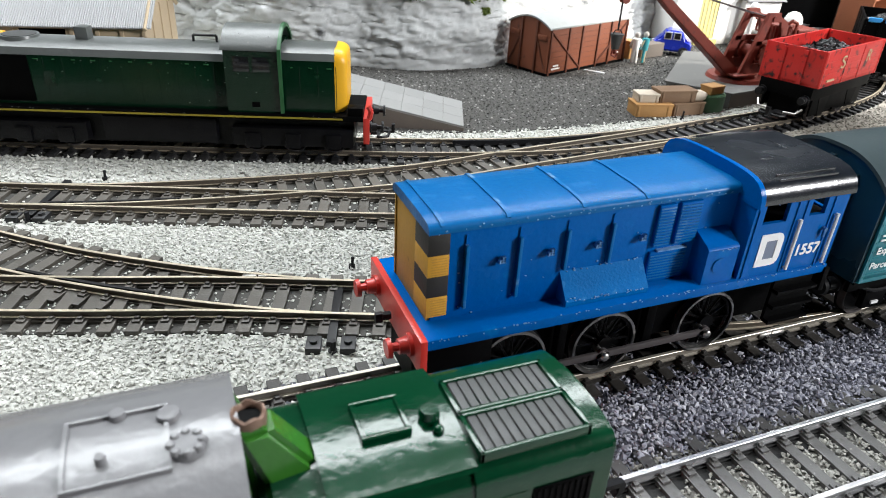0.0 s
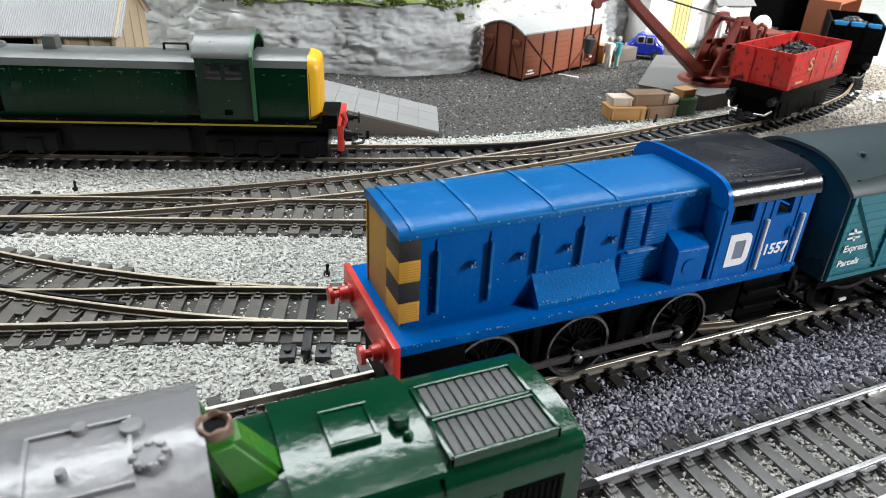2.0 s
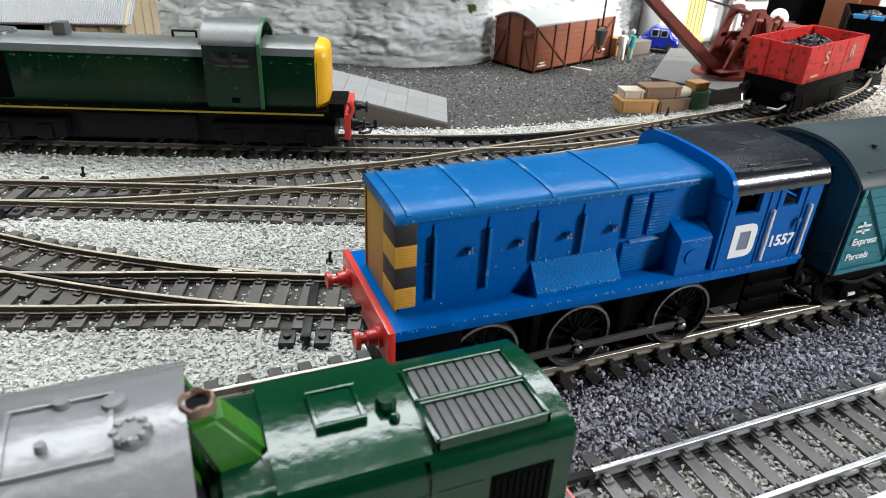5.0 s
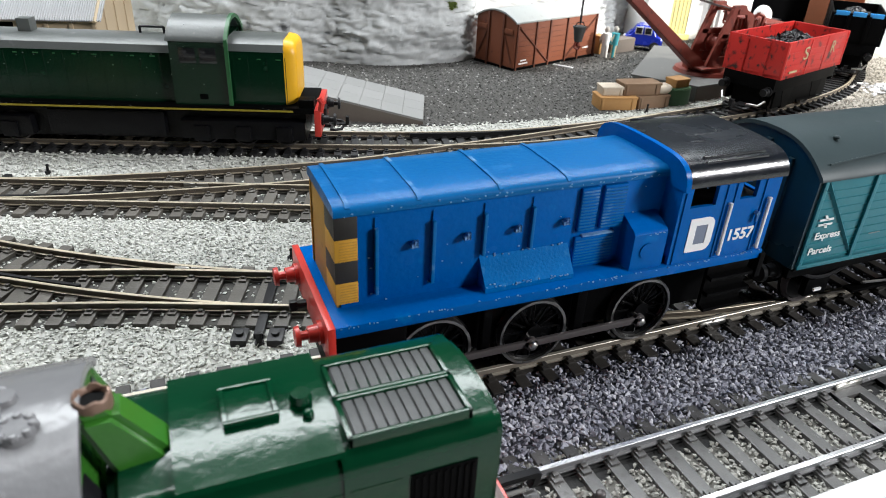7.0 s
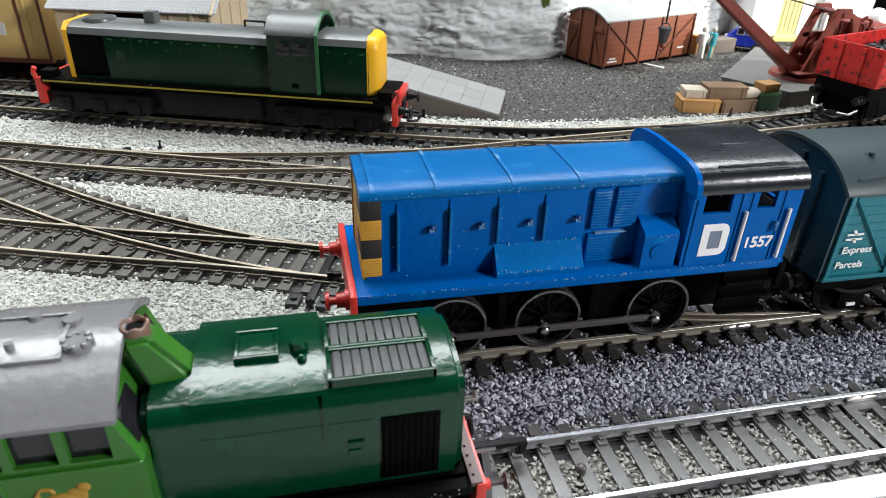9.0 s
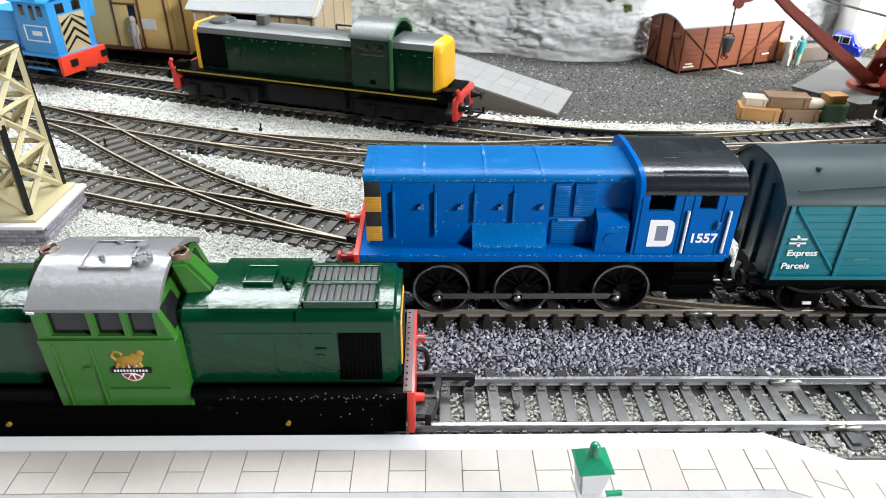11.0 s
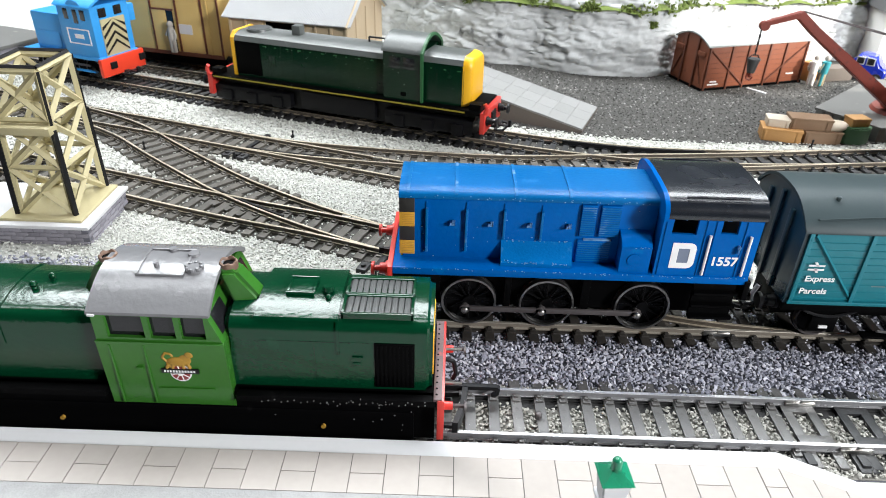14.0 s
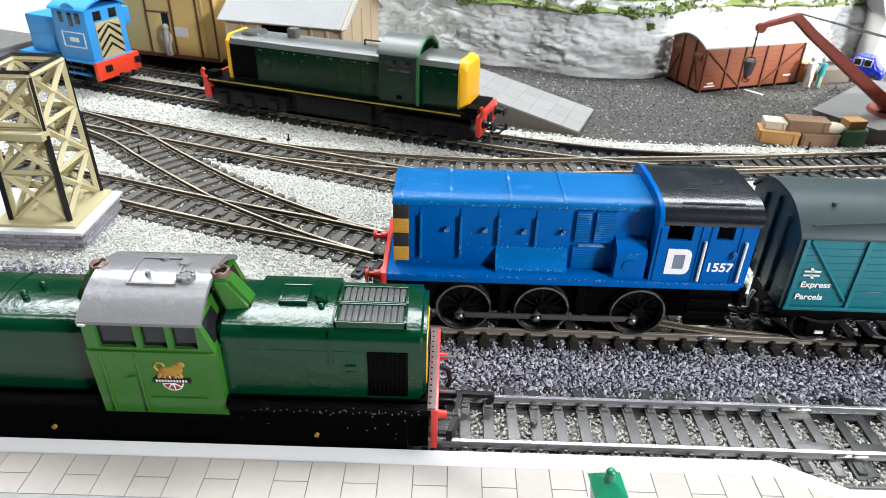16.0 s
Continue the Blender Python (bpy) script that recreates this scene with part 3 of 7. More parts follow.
track("H", [(-420, 372), (-300, 330), (-213, 300), (-150, 281), (-120, 272)], "rear siding under the buff wagon", "rail_dull", "sleeper", 7.0, 3.5, 29.0)

# check rails, joiners, tie bars and the pegs that work the turnouts
for key, lo, hi, off in (("G", 0.20, 0.36, 6.6), ("F", 0.05, 0.2, -6.6), ("E", 0.52, 0.60, 6.6)):
    line, dirs = PATHS[key]
    a, b = int(lo * len(line)), int(hi * len(line))
    solid("check_rail", sweep(B(), line[a:b], dirs[a:b], off, [(-0.5, 1.4), (0.5, 1.4), (0.5, 3.5), (-0.5, 3.5)]), "black_plastic", "black plastic check rail inside a turnout", "check rail", kind="structure")
for x, y, turn in ((70.2, 0, 0), (77.5, -16.5, 0), (57.0, 30.5, 0), (-68, 97.6, -18), (-62, 157, -19)):
    bm = box(B(), -4.2, -1.05, 1.5, 4.2, 1.05, 2.6, 0.2)
    box(bm, -4.2, -0.62, 2.5, -0.25, 0.62, 3.45, 0.1)
    box(bm, 0.25, -0.62, 2.5, 4.2, 0.62, 3.45, 0.1)
    solid("rail_joiner", bm, "steel", "metal fishplate joining two rail ends", "rail joiner", x, y, 0, turn, "rail joiners", "structure")
for x, y, turn in ((-54, 65.5, -18), (-132, 163, -19)):
    t = thing("turnout_tie_bar", "black tie bar with raised lugs at a turnout's toe", "tie bar", x, y, 0, turn, kind="structure")
    part("bar", box(B(), -1.2, -3, 0.2, 1.2, 26, 1.7, 0.2), "black_plastic", t)
    part("post", cyl(cyl(B(), (0.6, -5.0, 0), (0.6, -5.0, 3.6), 0.75, 10), (0.6, -5.0, 0), (0.6, -5.0, 0.9), 1.2, 10), "black_plastic", t)
    for dx in (-4.3, 4.3):
        bm = box(B(), dx - 1.9, -6, -0.2, dx + 1.9, -0.5, 1.9, 0.3)
        cyl(bm, (dx, -3.4, 1.8), (dx, -3.4, 2.7), 1.0, 10)
        part("lug", bm, "sleeper_black", t)
for x, y, h in ((-111.5, 188.5, 4.0), (-40, 99.5, 4.0), (-180, 166, 5.0), (162, 197, 5.0)):
    bm = cyl(B(), (0, 0, -0.5), (0.3, 0, h * 0.8), 0.45, 8)
    cyl(bm, (0, 0, -0.5), (0, 0, 1.0), 1.0, 10)
    ball(bm, (0.3, 0, h * 0.8), 0.6)
    solid("point_lever_peg", bm, "black_plastic", "short black peg standing in the pale ballast", "peg", x, y, 0, 0, "lever pegs")
bm = cyl(B(), (0, 0, 0), (0, 0, 1.2), 1.0, 10)
ball(bm, (0, 0, 1.2), 1.0, sz=0.6)
solid("track_pin", bm, "rod", "dark round-headed pin in a grey sleeper", "track pin", -3.2, -8.25, 1.3)

# toe of the turnout where the platform track begins to part
for x0, x1, m in ((64.6, 73.8, "sleeper_grey"), (79.6, 88.6, "sleeper_black")):
    f = thing("turnout_frame", "moulded frame tying two sleepers at a turnout", "turnout frame", kind="structure")
    for y0, y1 in ((-14.6, -11.6), (-3.2, 0.2)):
        part("cross_tie", box(B(), x0, y0, 0.0, x1, y1, 1.62, 0.15), m, f)
    for x in (x0, x1 - 2.6):
        part("tie", box(B(), x, -22.5, -0.2, x + 2.6, 6.2, 1.58, 0.15), m, f)
for x in (62.4, 76.0, 90.5):
    bm = box(B(), 0, 0, -0.3, 4.2, 6.5, 1.5, 0.2)
    box(bm, 0.9, 1.6, 1.4, 3.2, 5.2, 2.2, 0.2)
    solid("sleeper_end", bm, "sleeper_black", "short black sleeper end beside the rail", "sleeper", x, -23.6, 0, 0, "sleeper ends", "structure")

# ---- rock face ----
CLIFF = [(-300, 470), (-200, 455), (-120, 430), (-70, 400), (-35, 360), (-3, 338), (22, 334), (50, 318), (80, 314), (108, 317), (124, 326), (140, 345), (175, 356), (215, 362), (255, 372), (300, 392), (340, 420), (390, 440), (480, 450), (620, 450)]
line, dirs = curve_through(CLIFF, 1.5)
bm = B()
rows, NZ = [], 56
noise.seed_set(7)
for k, (p, d) in enumerate(zip(line, dirs)):
    side = Vector((-d.y, d.x, 0))
    ring = []
    for j in range(NZ + 1):
        h = j / NZ
        z = h * 50
        q = p + side * (h * h * 9 + 2)
        s = Vector((q.x, q.y, z * 1.6))
        cells = noise.voronoi(Vector((s.x * 0.55, s.y * 0.55, s.z)) / 8.5 + noise.noise_vector(s / 8.0) * 0.5)[0]
        ridge = min(1.0, (cells[1] - cells[0]) * 6.0) * 1.5
        rough = noise.fractal(s / 22.0, 1.0, 2.1, 3) * 2.4 + noise.noise(s / 6.0) * 1.0 + noise.noise(s / 2.4) * 0.65
        led = 0.9 * math.sin(z / 3.1 + noise.noise(s / 25.0) * 5)
        push = (ridge + rough + led) * min(1.0, 0.35 + h * 3)
        ring.append(bm.verts.new((q.x - side.x * push, q.y - side.y * push, z - 1.0)))
    rows.append(ring)
for a, b in zip(rows, rows[1:]):
    for j in range(NZ):
        bm.faces.new((a[j], b[j], b[j + 1], a[j + 1]))
bmesh.ops.recalc_face_normals(bm, faces=bm.faces)
rock = solid("rock_face", bm, "rock", "pale grey craggy painted plaster rock face", "rock face", kind="structure", smooth=70)
# grass bank over the rock
bm = B()
rows = []
for p, d in zip(line[::3], dirs[::3]):
    side = Vector((-d.y, d.x, 0))
    ring = []
    for j in range(22):
        w = j / 21
        q = p + side * (5 + w * 260)
        edge = noise.noise(Vector((p.x, p.y, 0)) / 22.0) * 3.5
        ring.append(bm.verts.new((q.x - side.x * edge, q.y - side.y * edge, (41 + edge * 1.2 if j == 0 else 45 + w * 45 + noise.fractal(q / 18.0, 1.0, 2.0, 3) * 4))))
    rows.append(ring)
for a, b in zip(rows, rows[1:]):
    for j in range(21):
        bm.faces.new((a[j], b[j], b[j + 1], a[j + 1]))
bmesh.ops.recalc_face_normals(bm, faces=bm.faces)
solid("grass_bank", bm, "moss", "green flock grass bank above the rock face", "grass", kind="structure", smooth=None)
rng = np.random.default_rng(5)
spots, sizes = [], []
for p, d in zip(line, dirs):
    side = Vector((-d.y, d.x, 0))
    for _ in range(11):
        w = rng.uniform(0, 22)
        q = p + side * (4 + w) + d * rng.uniform(-1.5, 1.5)
        clump = noise.noise(Vector((p.x, p.y, 3)) / 20.0)
        if clump < -0.15:
            continue
        spots.append((q.x, q.y, 43 + w * 0.3 + rng.uniform(-4, 3) + clump * 3))
        sizes.append(rng.uniform(0.7, 1.8))
scatter("moss_tufts", np.array(spots), np.array(sizes), "moss", "mossy green tufts along the top of the rock", "moss", 1.0)
for x, y, z, r in ((103, 323, 33, 4.0), (60, 322, 44, 5.0), (-20, 352, 42, 6.0), (290, 386, 38, 5)):
    pts = rng.normal(size=(260, 3))
    pts = pts / np.linalg.norm(pts, axis=1, keepdims=True) * rng.uniform(0.3, 1, (260, 1)) * r * (1, 0.6, 0.8) + (x, y, z)
    scatter("bush", pts, rng.uniform(0.4, 0.9, 260), "moss", "small yellow-green bush clinging to the rock", "bush", 1.0)
for k, c in enumerate(((135, 338), (141, 341))):
    bm = ball(B(), (0, 0, 0), 3.2, 1.4, 1.0, 1.1, 10, 7)
    for v in bm.verts:
        v.co += v.co.normalized() * noise.noise(v.co * 0.5 + Vector((k * 9, 0, 0))) * 1.3
    solid("fallen_rock", bm, "rock", "grey boulder at the foot of the rock face", "rock", *c, 1.5, 40 * k, "fallen rocks", smooth=None)

# ---- station platform in front ----
plat = thing("station_platform", "model station platform with white edge, cream slabs and grey grit", "platform", kind="structure")
EDGE = [(-330, -28.2), (50, -27.8), (72, -37.4), (95, -47.4), (150, -71.4), (150, -330), (-330, -330)]
bm = prism(B(), EDGE, "z", -0.5, 12.0)
for v in bm.verts:
    if v.co.z > 5 and v.co.x > 60:
        v.co.z -= (v.co.x - 50) * 0.07
part("platform_base", bm, "white_card", plat, "white card side and edging", None)
bm = prism(B(), [(-330, -43.8), (48, -43.8), (60, -49.0), (60, -328), (-330, -328)], "z", 11.6, 12.35)
part("grit_surface", bm, "platform_grey", plat, "grey grit surface", None)
rng = np.random.default_rng(8)
SLABS = [(-3.0 + 7.72 * k, k) for k in range(-42, 6)]


def slab(x0, x1, y0, y1, sk=0.0):
    o = part("slab", prism(B(), [(x0 + 0.1 + sk * y0, y0 + 0.1), (x1 - 0.1 + sk * y0, y0 + 0.1), (x1 - 0.1 + sk * y1, y1 - 0.1), (x0 + 0.1 + sk * y1, y1 - 0.1)], "z", 11.8, 12.32), "slab", plat, "", None)
    return o


part("slab_bed", prism(B(), [(-330, -43.8), (43.2, -43.8), (43.2, -32.5), (-330, -32.5)], "z", 11.7, 12.12), "slab_joint", plat, "dark joint lines between the slabs", None)
for x, k in SLABS:
    if k % 2 == 0:
        slab(x, x + 7.72, -38.3, -32.6)
        slab(x, x + 7.72, -43.7, -38.3)
    else:
        slab(x, x + 7.72, -43.7, -32.6)
# slabs that follow the bent edge of the platform's end
def bent(x, w, z=12.32):
    return (x, -32.5 - max(0.0, x - 48.0) * 0.44 - w, z - max(0.0, x - 60) * 0.07)


def bent_slab(name, x0, x1, w0, w1, z, material, label=""):
    bm = B()
    top = [bm.verts.new(bent(x, w, z)) for x, w in ((x0, w0), (x1, w0), (x1, w1), (x0, w1))]
    low = [bm.verts.new(v.co - Vector((0, 0, 0.4))) for v in top]
    bm.faces.new(top)
    bm.faces.new(low[::-1])
    for i in range(4):
        bm.faces.new((top[i - 1], low[i - 1], low[i], top[i]))
    bmesh.ops.recalc_face_normals(bm, faces=bm.faces)
    part(name, bm, material, plat, label, None)


for k, (x0, x1) in enumerate(((43.4, 48.3), (48.3, 54.9), (54.9, 61.0), (61.0, 68.0), (68.0, 75.0), (75.0, 82.0), (82.0, 90.0))):
    bent_slab("slab_bed", x0 - 0.05, x1 + 0.05, 0.0, 11.2, 12.14, "slab_joint", "dark joint lines between the slabs")
    for w0, w1 in (((0.1, 5.6), (5.8, 11.1)) if k % 2 == 0 else ((0.1, 11.1),)):
        bent_slab("slab", x0 + 0.1, x1 - 0.1, w0, w1, 12.32, "slab")

# ---- wheels, buffers and couplings shared by the rolling stock ----
def spoked_wheel(r, spokes=12, width=2.2):
    """A wheel on its side along y, outer face towards -y."""
    bm = B()
    ring = 30
    for (ro, ri, y0, y1) in ((r, r * 0.925, -width / 2, width / 2),):
        for a in (0,):
            vs = []
            for k in range(ring):
                c, s = math.cos(2 * math.pi * k / ring), math.sin(2 * math.pi * k / ring)
                vs.append([bm.verts.new((c * q, y, s * q)) for q, y in ((ro, y0), (ro, y1), (ri, y1), (ri, y0))])
            for k in range(ring):
                u, v = vs[k - 1], vs[k]
                for i in range(4):
                    bm.faces.new((u[i], v[i], v[(i + 1) % 4], u[(i + 1) % 4]))
    bmesh.ops.recalc_face_normals(bm, faces=bm.faces)
    return bm


def wheel(parent, x, y, z, r, spoked=True, rim="steel", sign=-1):
    w = part("wheel", spoked_wheel(r), rim, parent, "wheel with bright metal tyre")
    w.location = Vector((x, y, z)) * MM
    bm = B()
    if spoked:
        for k in range(12):
            a = 2 * math.pi * k / 12
            cyl(bm, (math.cos(a) * r * 0.2, 0, math.sin(a) * r * 0.2), (math.cos(a) * r * 0.88, 0, math.sin(a) * r * 0.88), r * 0.045, 6, r * 0.035)
        cyl(bm, (0, -1.3, 0), (0, 1.0, 0), r * 0.24, 14)
        n = 28
        for k in range(n):
            a, b = 2 * math.pi * k / n, 2 * math.pi * (k + 1) / n
            cyl(bm, (math.cos(a) * r * 0.88, 0, math.sin(a) * r * 0.88), (math.cos(b) * r * 0.88, 0, math.sin(b) * r * 0.88), r * 0.06, 5)
    else:
        cyl(bm, (0, -0.5, 0), (0, 0.8, 0), r * 0.87, 20)
        cyl(bm, (0, -1.0, 0), (0, 0.8, 0), r * 0.3, 12)
    part("spokes" if spoked else "disc", bm, "wheel_black", w, "black wheel centre")
    part("flange", cyl(B(), (0, 0.9 * -sign, 0), (0, 1.5 * -sign, 0), r * 1.05, 30), "wheel_black", w)
    return w


def buffer(parent, x, y, z, out, length=6.0, head=3.0, shank="red", face="black_plastic"):
    bm = cyl(B(), (0, 0, 0), (out * length * 0.6, 0, 0), 1.9, 14, 1.6)
    cyl(bm, (0, 0, 0), (out * 0.8, 0, 0), 2.4, 14)
    b = part("buffer", bm, shank, parent)
    b.location = Vector((x, y, z)) * MM
    bm = cyl(B(), (out * length * 0.55, 0, 0), (out * length, 0, 0), 0.9, 10)
    cyl(bm, (out * (length - 0.2), 0, 0), (out * (length + 0.7), 0, 0), head, 18, head * 0.9)
    part("buffer_head", bm, face, b, "red round buffer head" if face == "red" else "black round buffer head")


def coupling(parent, x, y, z, out, material="black_plastic"):
    """A broad hook and bar, as on ready-to-run models."""
    bm = box(B(), 0, -1.4, -0.7, out * 6.5, 1.4, 0.7, 0.2)
    pts = [(out * 5.5, -6.2, 0.2), (out * 7.2, -6.2, 0.2), (out * 9.6, -5.0, 0.2), (out * 10.2, 0, 0.2), (out * 9.6, 5.0, 0.2), (out * 7.2, 6.2, 0.2), (out * 5.5, 6.2, 0.2)]
    tube(bm, pts, 0.6, 8)
    box(bm, out * 5.0, -6.5, -0.3, out * 6.2, 6.5, 0.7, 0.2)
    box(bm, out * 6.0, -1.0, 0.4, out * 12.0, 1.0, 1.1, 0.2)
    box(bm, out * 11.0, -1.0, 0.6, out * 12.4, 1.0, 4.0, 0.25)
    c = part("coupling", bm, material, parent, "black hook-and-bar coupling")
    c.location = Vector((x, y, z)) * MM
    return c


def steps(parent, x0, x1, y, z0, z1, out):
    bm = box(B(), x0, y, z0, x1, y - out * 0.8, z1)
    for k in range(3):
        z = z0 + (z1 - z0) * k / 3
        box(bm, x0 - 0.2, y, z, x1 + 0.2, y + out * 1.8, z + 0.8, 0.1)
    part("steps", bm, "black", parent)


def chips(parent, runs, material, low, high, seed, label):
    """Small pale flakes strewn along lines (from, to, how many, spread): bare or chipped paint and painted-on glints.
    """
    rng = np.random.default_rng(seed)
    bm = B()
    for p, q, n, spread in runs:
        for _ in range(n):
            c = np.array(p) + (np.array(q) - np.array(p)) * rng.uniform() + rng.normal(0, 1, 3) * spread
            a, b, h = rng.uniform(low, high, 3)
            box(bm, c[0] - a * 1.6, c[1] - 0.12, c[2] - h, c[0] + a * 1.6, c[1] + 0.12, c[2] + h)
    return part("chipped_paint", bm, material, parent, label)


# ---- blue shunting locomotive ----
def blue_shunter():
    L = thing("shunting_locomotive", "hand-painted bright blue model diesel shunter with red buffer beam", "locomotive", 0, 39.0, 0)
    part("footplate", box(B(), -44.9, -16.5, 25.8, 57.8, 16.5, 28.2, 0.4), "blue", L)
    hood = part("hood", box(B(), -42.2, -10.2, 28.0, 30.2, 10.2, 48.6, 0.3), "blue", L, "blue engine hood with ribs and door handles")
    top = [(-10.9, 47.7), (-10.95, 48.5), (-10.6, 49.2), (-9.7, 49.75), (-6, 50.05), (6, 50.05), (9.7, 49.75), (10.6, 49.2), (10.95, 48.5), (10.9, 47.7)]
    part("hood_roof", prism(B(), top, "x", -43.3, 30.2), "blue_worn", L, "blue hood roof rubbed pale along its ribs")
    for x in (-40.6, -27.0, -10.2, 5.1):
        rib = [(-10.4, 48.6), (-10.75, 49.3), (-9.8, 50.0), (-6, 50.35), (6, 50.35), (9.8, 50.0), (10.75, 49.3), (10.4, 48.6)]
        part("roof_rib", prism(B(), rib, "x", x - 0.42, x + 0.42), "rib_blue", hood)
    for s in (-1, 1):
        y0, y1 = s * 10.0, s * 11.0
        for x, z0 in ((-35.3, 30.4), (-23.9, 30.9), (-13.1, 35.3), (-2.4, 35.3)):
            # The ribs' pale patches paint their lit edges.
            part("door_rib", box(B(), x - 0.38, min(y0, s * 11.3), z0, x + 0.38, max(y0, s * 11.3), 44.6, 0.2), "rib_blue", hood)
            part("door_seam", box(B(), x - 0.2, min(y0, s * 10.5), 44.0, x + 0.2, max(y0, s * 10.5), 46.6), "blue", hood)
        for x in (-27.8, -16.9, -5.8, 5.4):
            bm = cyl(B(), (x, s * 10.0, 40.2), (x, s * 11.1, 40.2), 0.4, 8)
            box(bm, x - 0.75, s * 10.9, 39.75, x + 0.45, s * 11.45, 40.45, 0.18)
            box(bm, x - 0.1, s * 10.9, 39.9, x + 0.5, s * 11.45, 41.0, 0.18)
            part("door_handle", bm, "rubbed", hood, "small raised door handle rubbed pale")
        for x0, x1 in ((8.5, 12.8), (14.0, 19.8)):
            g = part("louvre_panel", box(B(), x0, min(y0, s * 11.0), 37.2, x1, max(y0, s * 11.0), 47.2, 0.2), "blue", hood)
            for k in range(13):
                z = 37.6 + k * 0.72
                part("louvre_slat", box(B(), x0 + 0.2, min(s * 10.9, s * 11.2), z, x1 - 0.2, max(s * 10.9, s * 11.2), z + 0.3), "rib_blue", g)
        g = part("lower_louvre", box(B(), 8.4, min(y0, s * 10.9), 28.4, 18.4, max(y0, s * 10.9), 36.0, 0.2), "blue", hood)
        for k in range(9):
            z = 29.0 + k * 0.72
            part("louvre_slat", box(B(), 8.7, min(s * 10.8, s * 11.05), z, 18.0, max(s * 10.8, s * 11.05), z + 0.28), "rib_blue", g)
        part("sandbox", prism(B(), [(s * 10.0, 28.0), (s * 14.2, 28.0), (s * 14.2, 29.3), (s * 13.9, 29.7), (s * 10.0, 35.0)], "x", -13.6, 7.0), "blue_flat", L, "sloping-topped sandbox on the footplate")
        part("tool_box", prism(B(), [(s * 10.0, 28.0), (s * 15.4, 28.0), (s * 15.4, 36.7), (s * 14.8, 37.4), (s * 10.0, 39.8)], "x", 20.3, 28.9), "blue", L, "tall box with sloping lid")
        part("box_lid_plate", cyl(B(), (24.2, s * 15.3, 32.6), (24.2, s * 15.65, 32.6), 1.9, 18), "blue", L)
        part("ledge", box(B(), 10.0, min(s * 10.0, s * 11.2), 35.9, 18.0, max(s * 10.0, s * 11.2), 36.3, 0.15), "rubbed", L)
    # front end with warning stripes
    part("front_panel", box(B(), -42.9, -9.8, 28.0, -42.1, 9.8, 47.9, 0.15), "ochre", L, "ochre front panel")
    part("front_post", box(B(), -43.2, 9.0, 28.4, -42.7, 9.8, 47.6, 0.15), "ochre", L)
    for k in range(4):
        z0, z1 = 47.6 - (k + 1) * 4.6, 47.6 - k * 4.6
        panel = part("stripe_panel", box(B(), -43.2, -10.55, z0, -38.8, -3.2, z1 - 0.02, 0.12), "stripe_yellow" if k % 2 else "stripe_black", L, "yellow stripe" if k % 2 else "black stripe")
        if k % 2:
            for j in range(7):
                z = z0 + 0.4 + j * 0.58
                part("brush_line", box(B(), -42.4, -10.62, z, -39.0, -10.5, z + 0.14), "ochre", panel)
    # cab
    cab = part("cab", box(B(), 30.2, -15.0, 28.0, 57.0, 15.0, 30.0), "blue", L, "blue cab with dark windows")
    for s in (-1, 1):
        y = sorted((s * 15.8, s * 14.8))
        part("cab_side", holed(B(), "y", y[0], y[1], 30.2, 57.9, 26.0, 48.0, [(33.1, 41.6, 40.0, 46.6), (46.7, 42.1, 51.4, 46.4)]), "blue", cab, "", None)
        for x in (43.9, 55.2):
            bm = cyl(B(), (x, s * 16.45, 28.9), (x, s * 16.45, 41.8), 0.42, 8)
            for z in (29.3, 41.4):
                cyl(bm, (x, s * 15.7, z), (x, s * 16.45, z), 0.35, 6)
            part("grab_rail", bm, "white", cab, "worn white grab rail")
        for x in (31.4, 42.6, 45.2, 53.6):
            part("door_seam", box(B(), x - 0.22, min(s * 15.7, s * 16.05), 26.6, x + 0.22, max(s * 15.7, s * 16.05), 46.6), "blue", cab)
        bm = cyl(B(), (52.6, s * 15.7, 38.2), (52.6, s * 16.8, 38.2), 0.5, 8)
        box(bm, 52.2, min(s * 16.2, s * 16.8), 36.2, 52.9, max(s * 16.2, s * 16.8), 38.4, 0.15)
        part("door_handle", bm, "rubbed", cab)
    part("cab_front", holed(B(), "x", 30.2, 31.4, -14.8, 14.8, 28.0, 48.4, []), "blue", cab, "", None)
    part("cab_back", holed(B(), "x", 56.6, 57.8, -14.8, 14.8, 26.2, 47.6, [(4, 41, 13, 46.5), (-13, 41, -4, 46.5)]), "blue", cab, "", None)
    part("cab_inside", box(B(), 32.5, -14.0, 30.0, 55.5, 14.0, 41.0), "black", cab, "dark cab interior")
    half = [(16.6, 46.7), (16.55, 47.6), (16.2, 48.9), (15.4, 50.2), (14.2, 51.2), (12.6, 51.9), (10.4, 52.35), (7.5, 52.6), (4.0, 52.75)]
    prof = [(-u, v) for u, v in half] + [(u, v) for u, v in half[::-1]]
    roof = part("cab_roof", shell(B(), prof, 1.0, "x", 31.2, 58.4), "black_roof", L, "worn black cab roof")
    edge = [(-16.9, 46.0)] + [(u * 1.006, v + 0.1) for u, v in prof] + [(16.9, 46.0)]
    part("cab_roof_edge", prism(B(), edge, "x", 29.9, 31.2), "blue", L, "blue arched rim of the cab roof")
    for s in (-1, 1):
        for dy in (0.0, 1.2):
            part("rain_strip", box(B(), 36.2, s * (13.0 + dy) - 0.25, 50.6 - dy * 0.4, 53.4, s * (13.0 + dy) + 0.25, 52.15 - dy * 0.6, 0.1), "black_roof", roof)
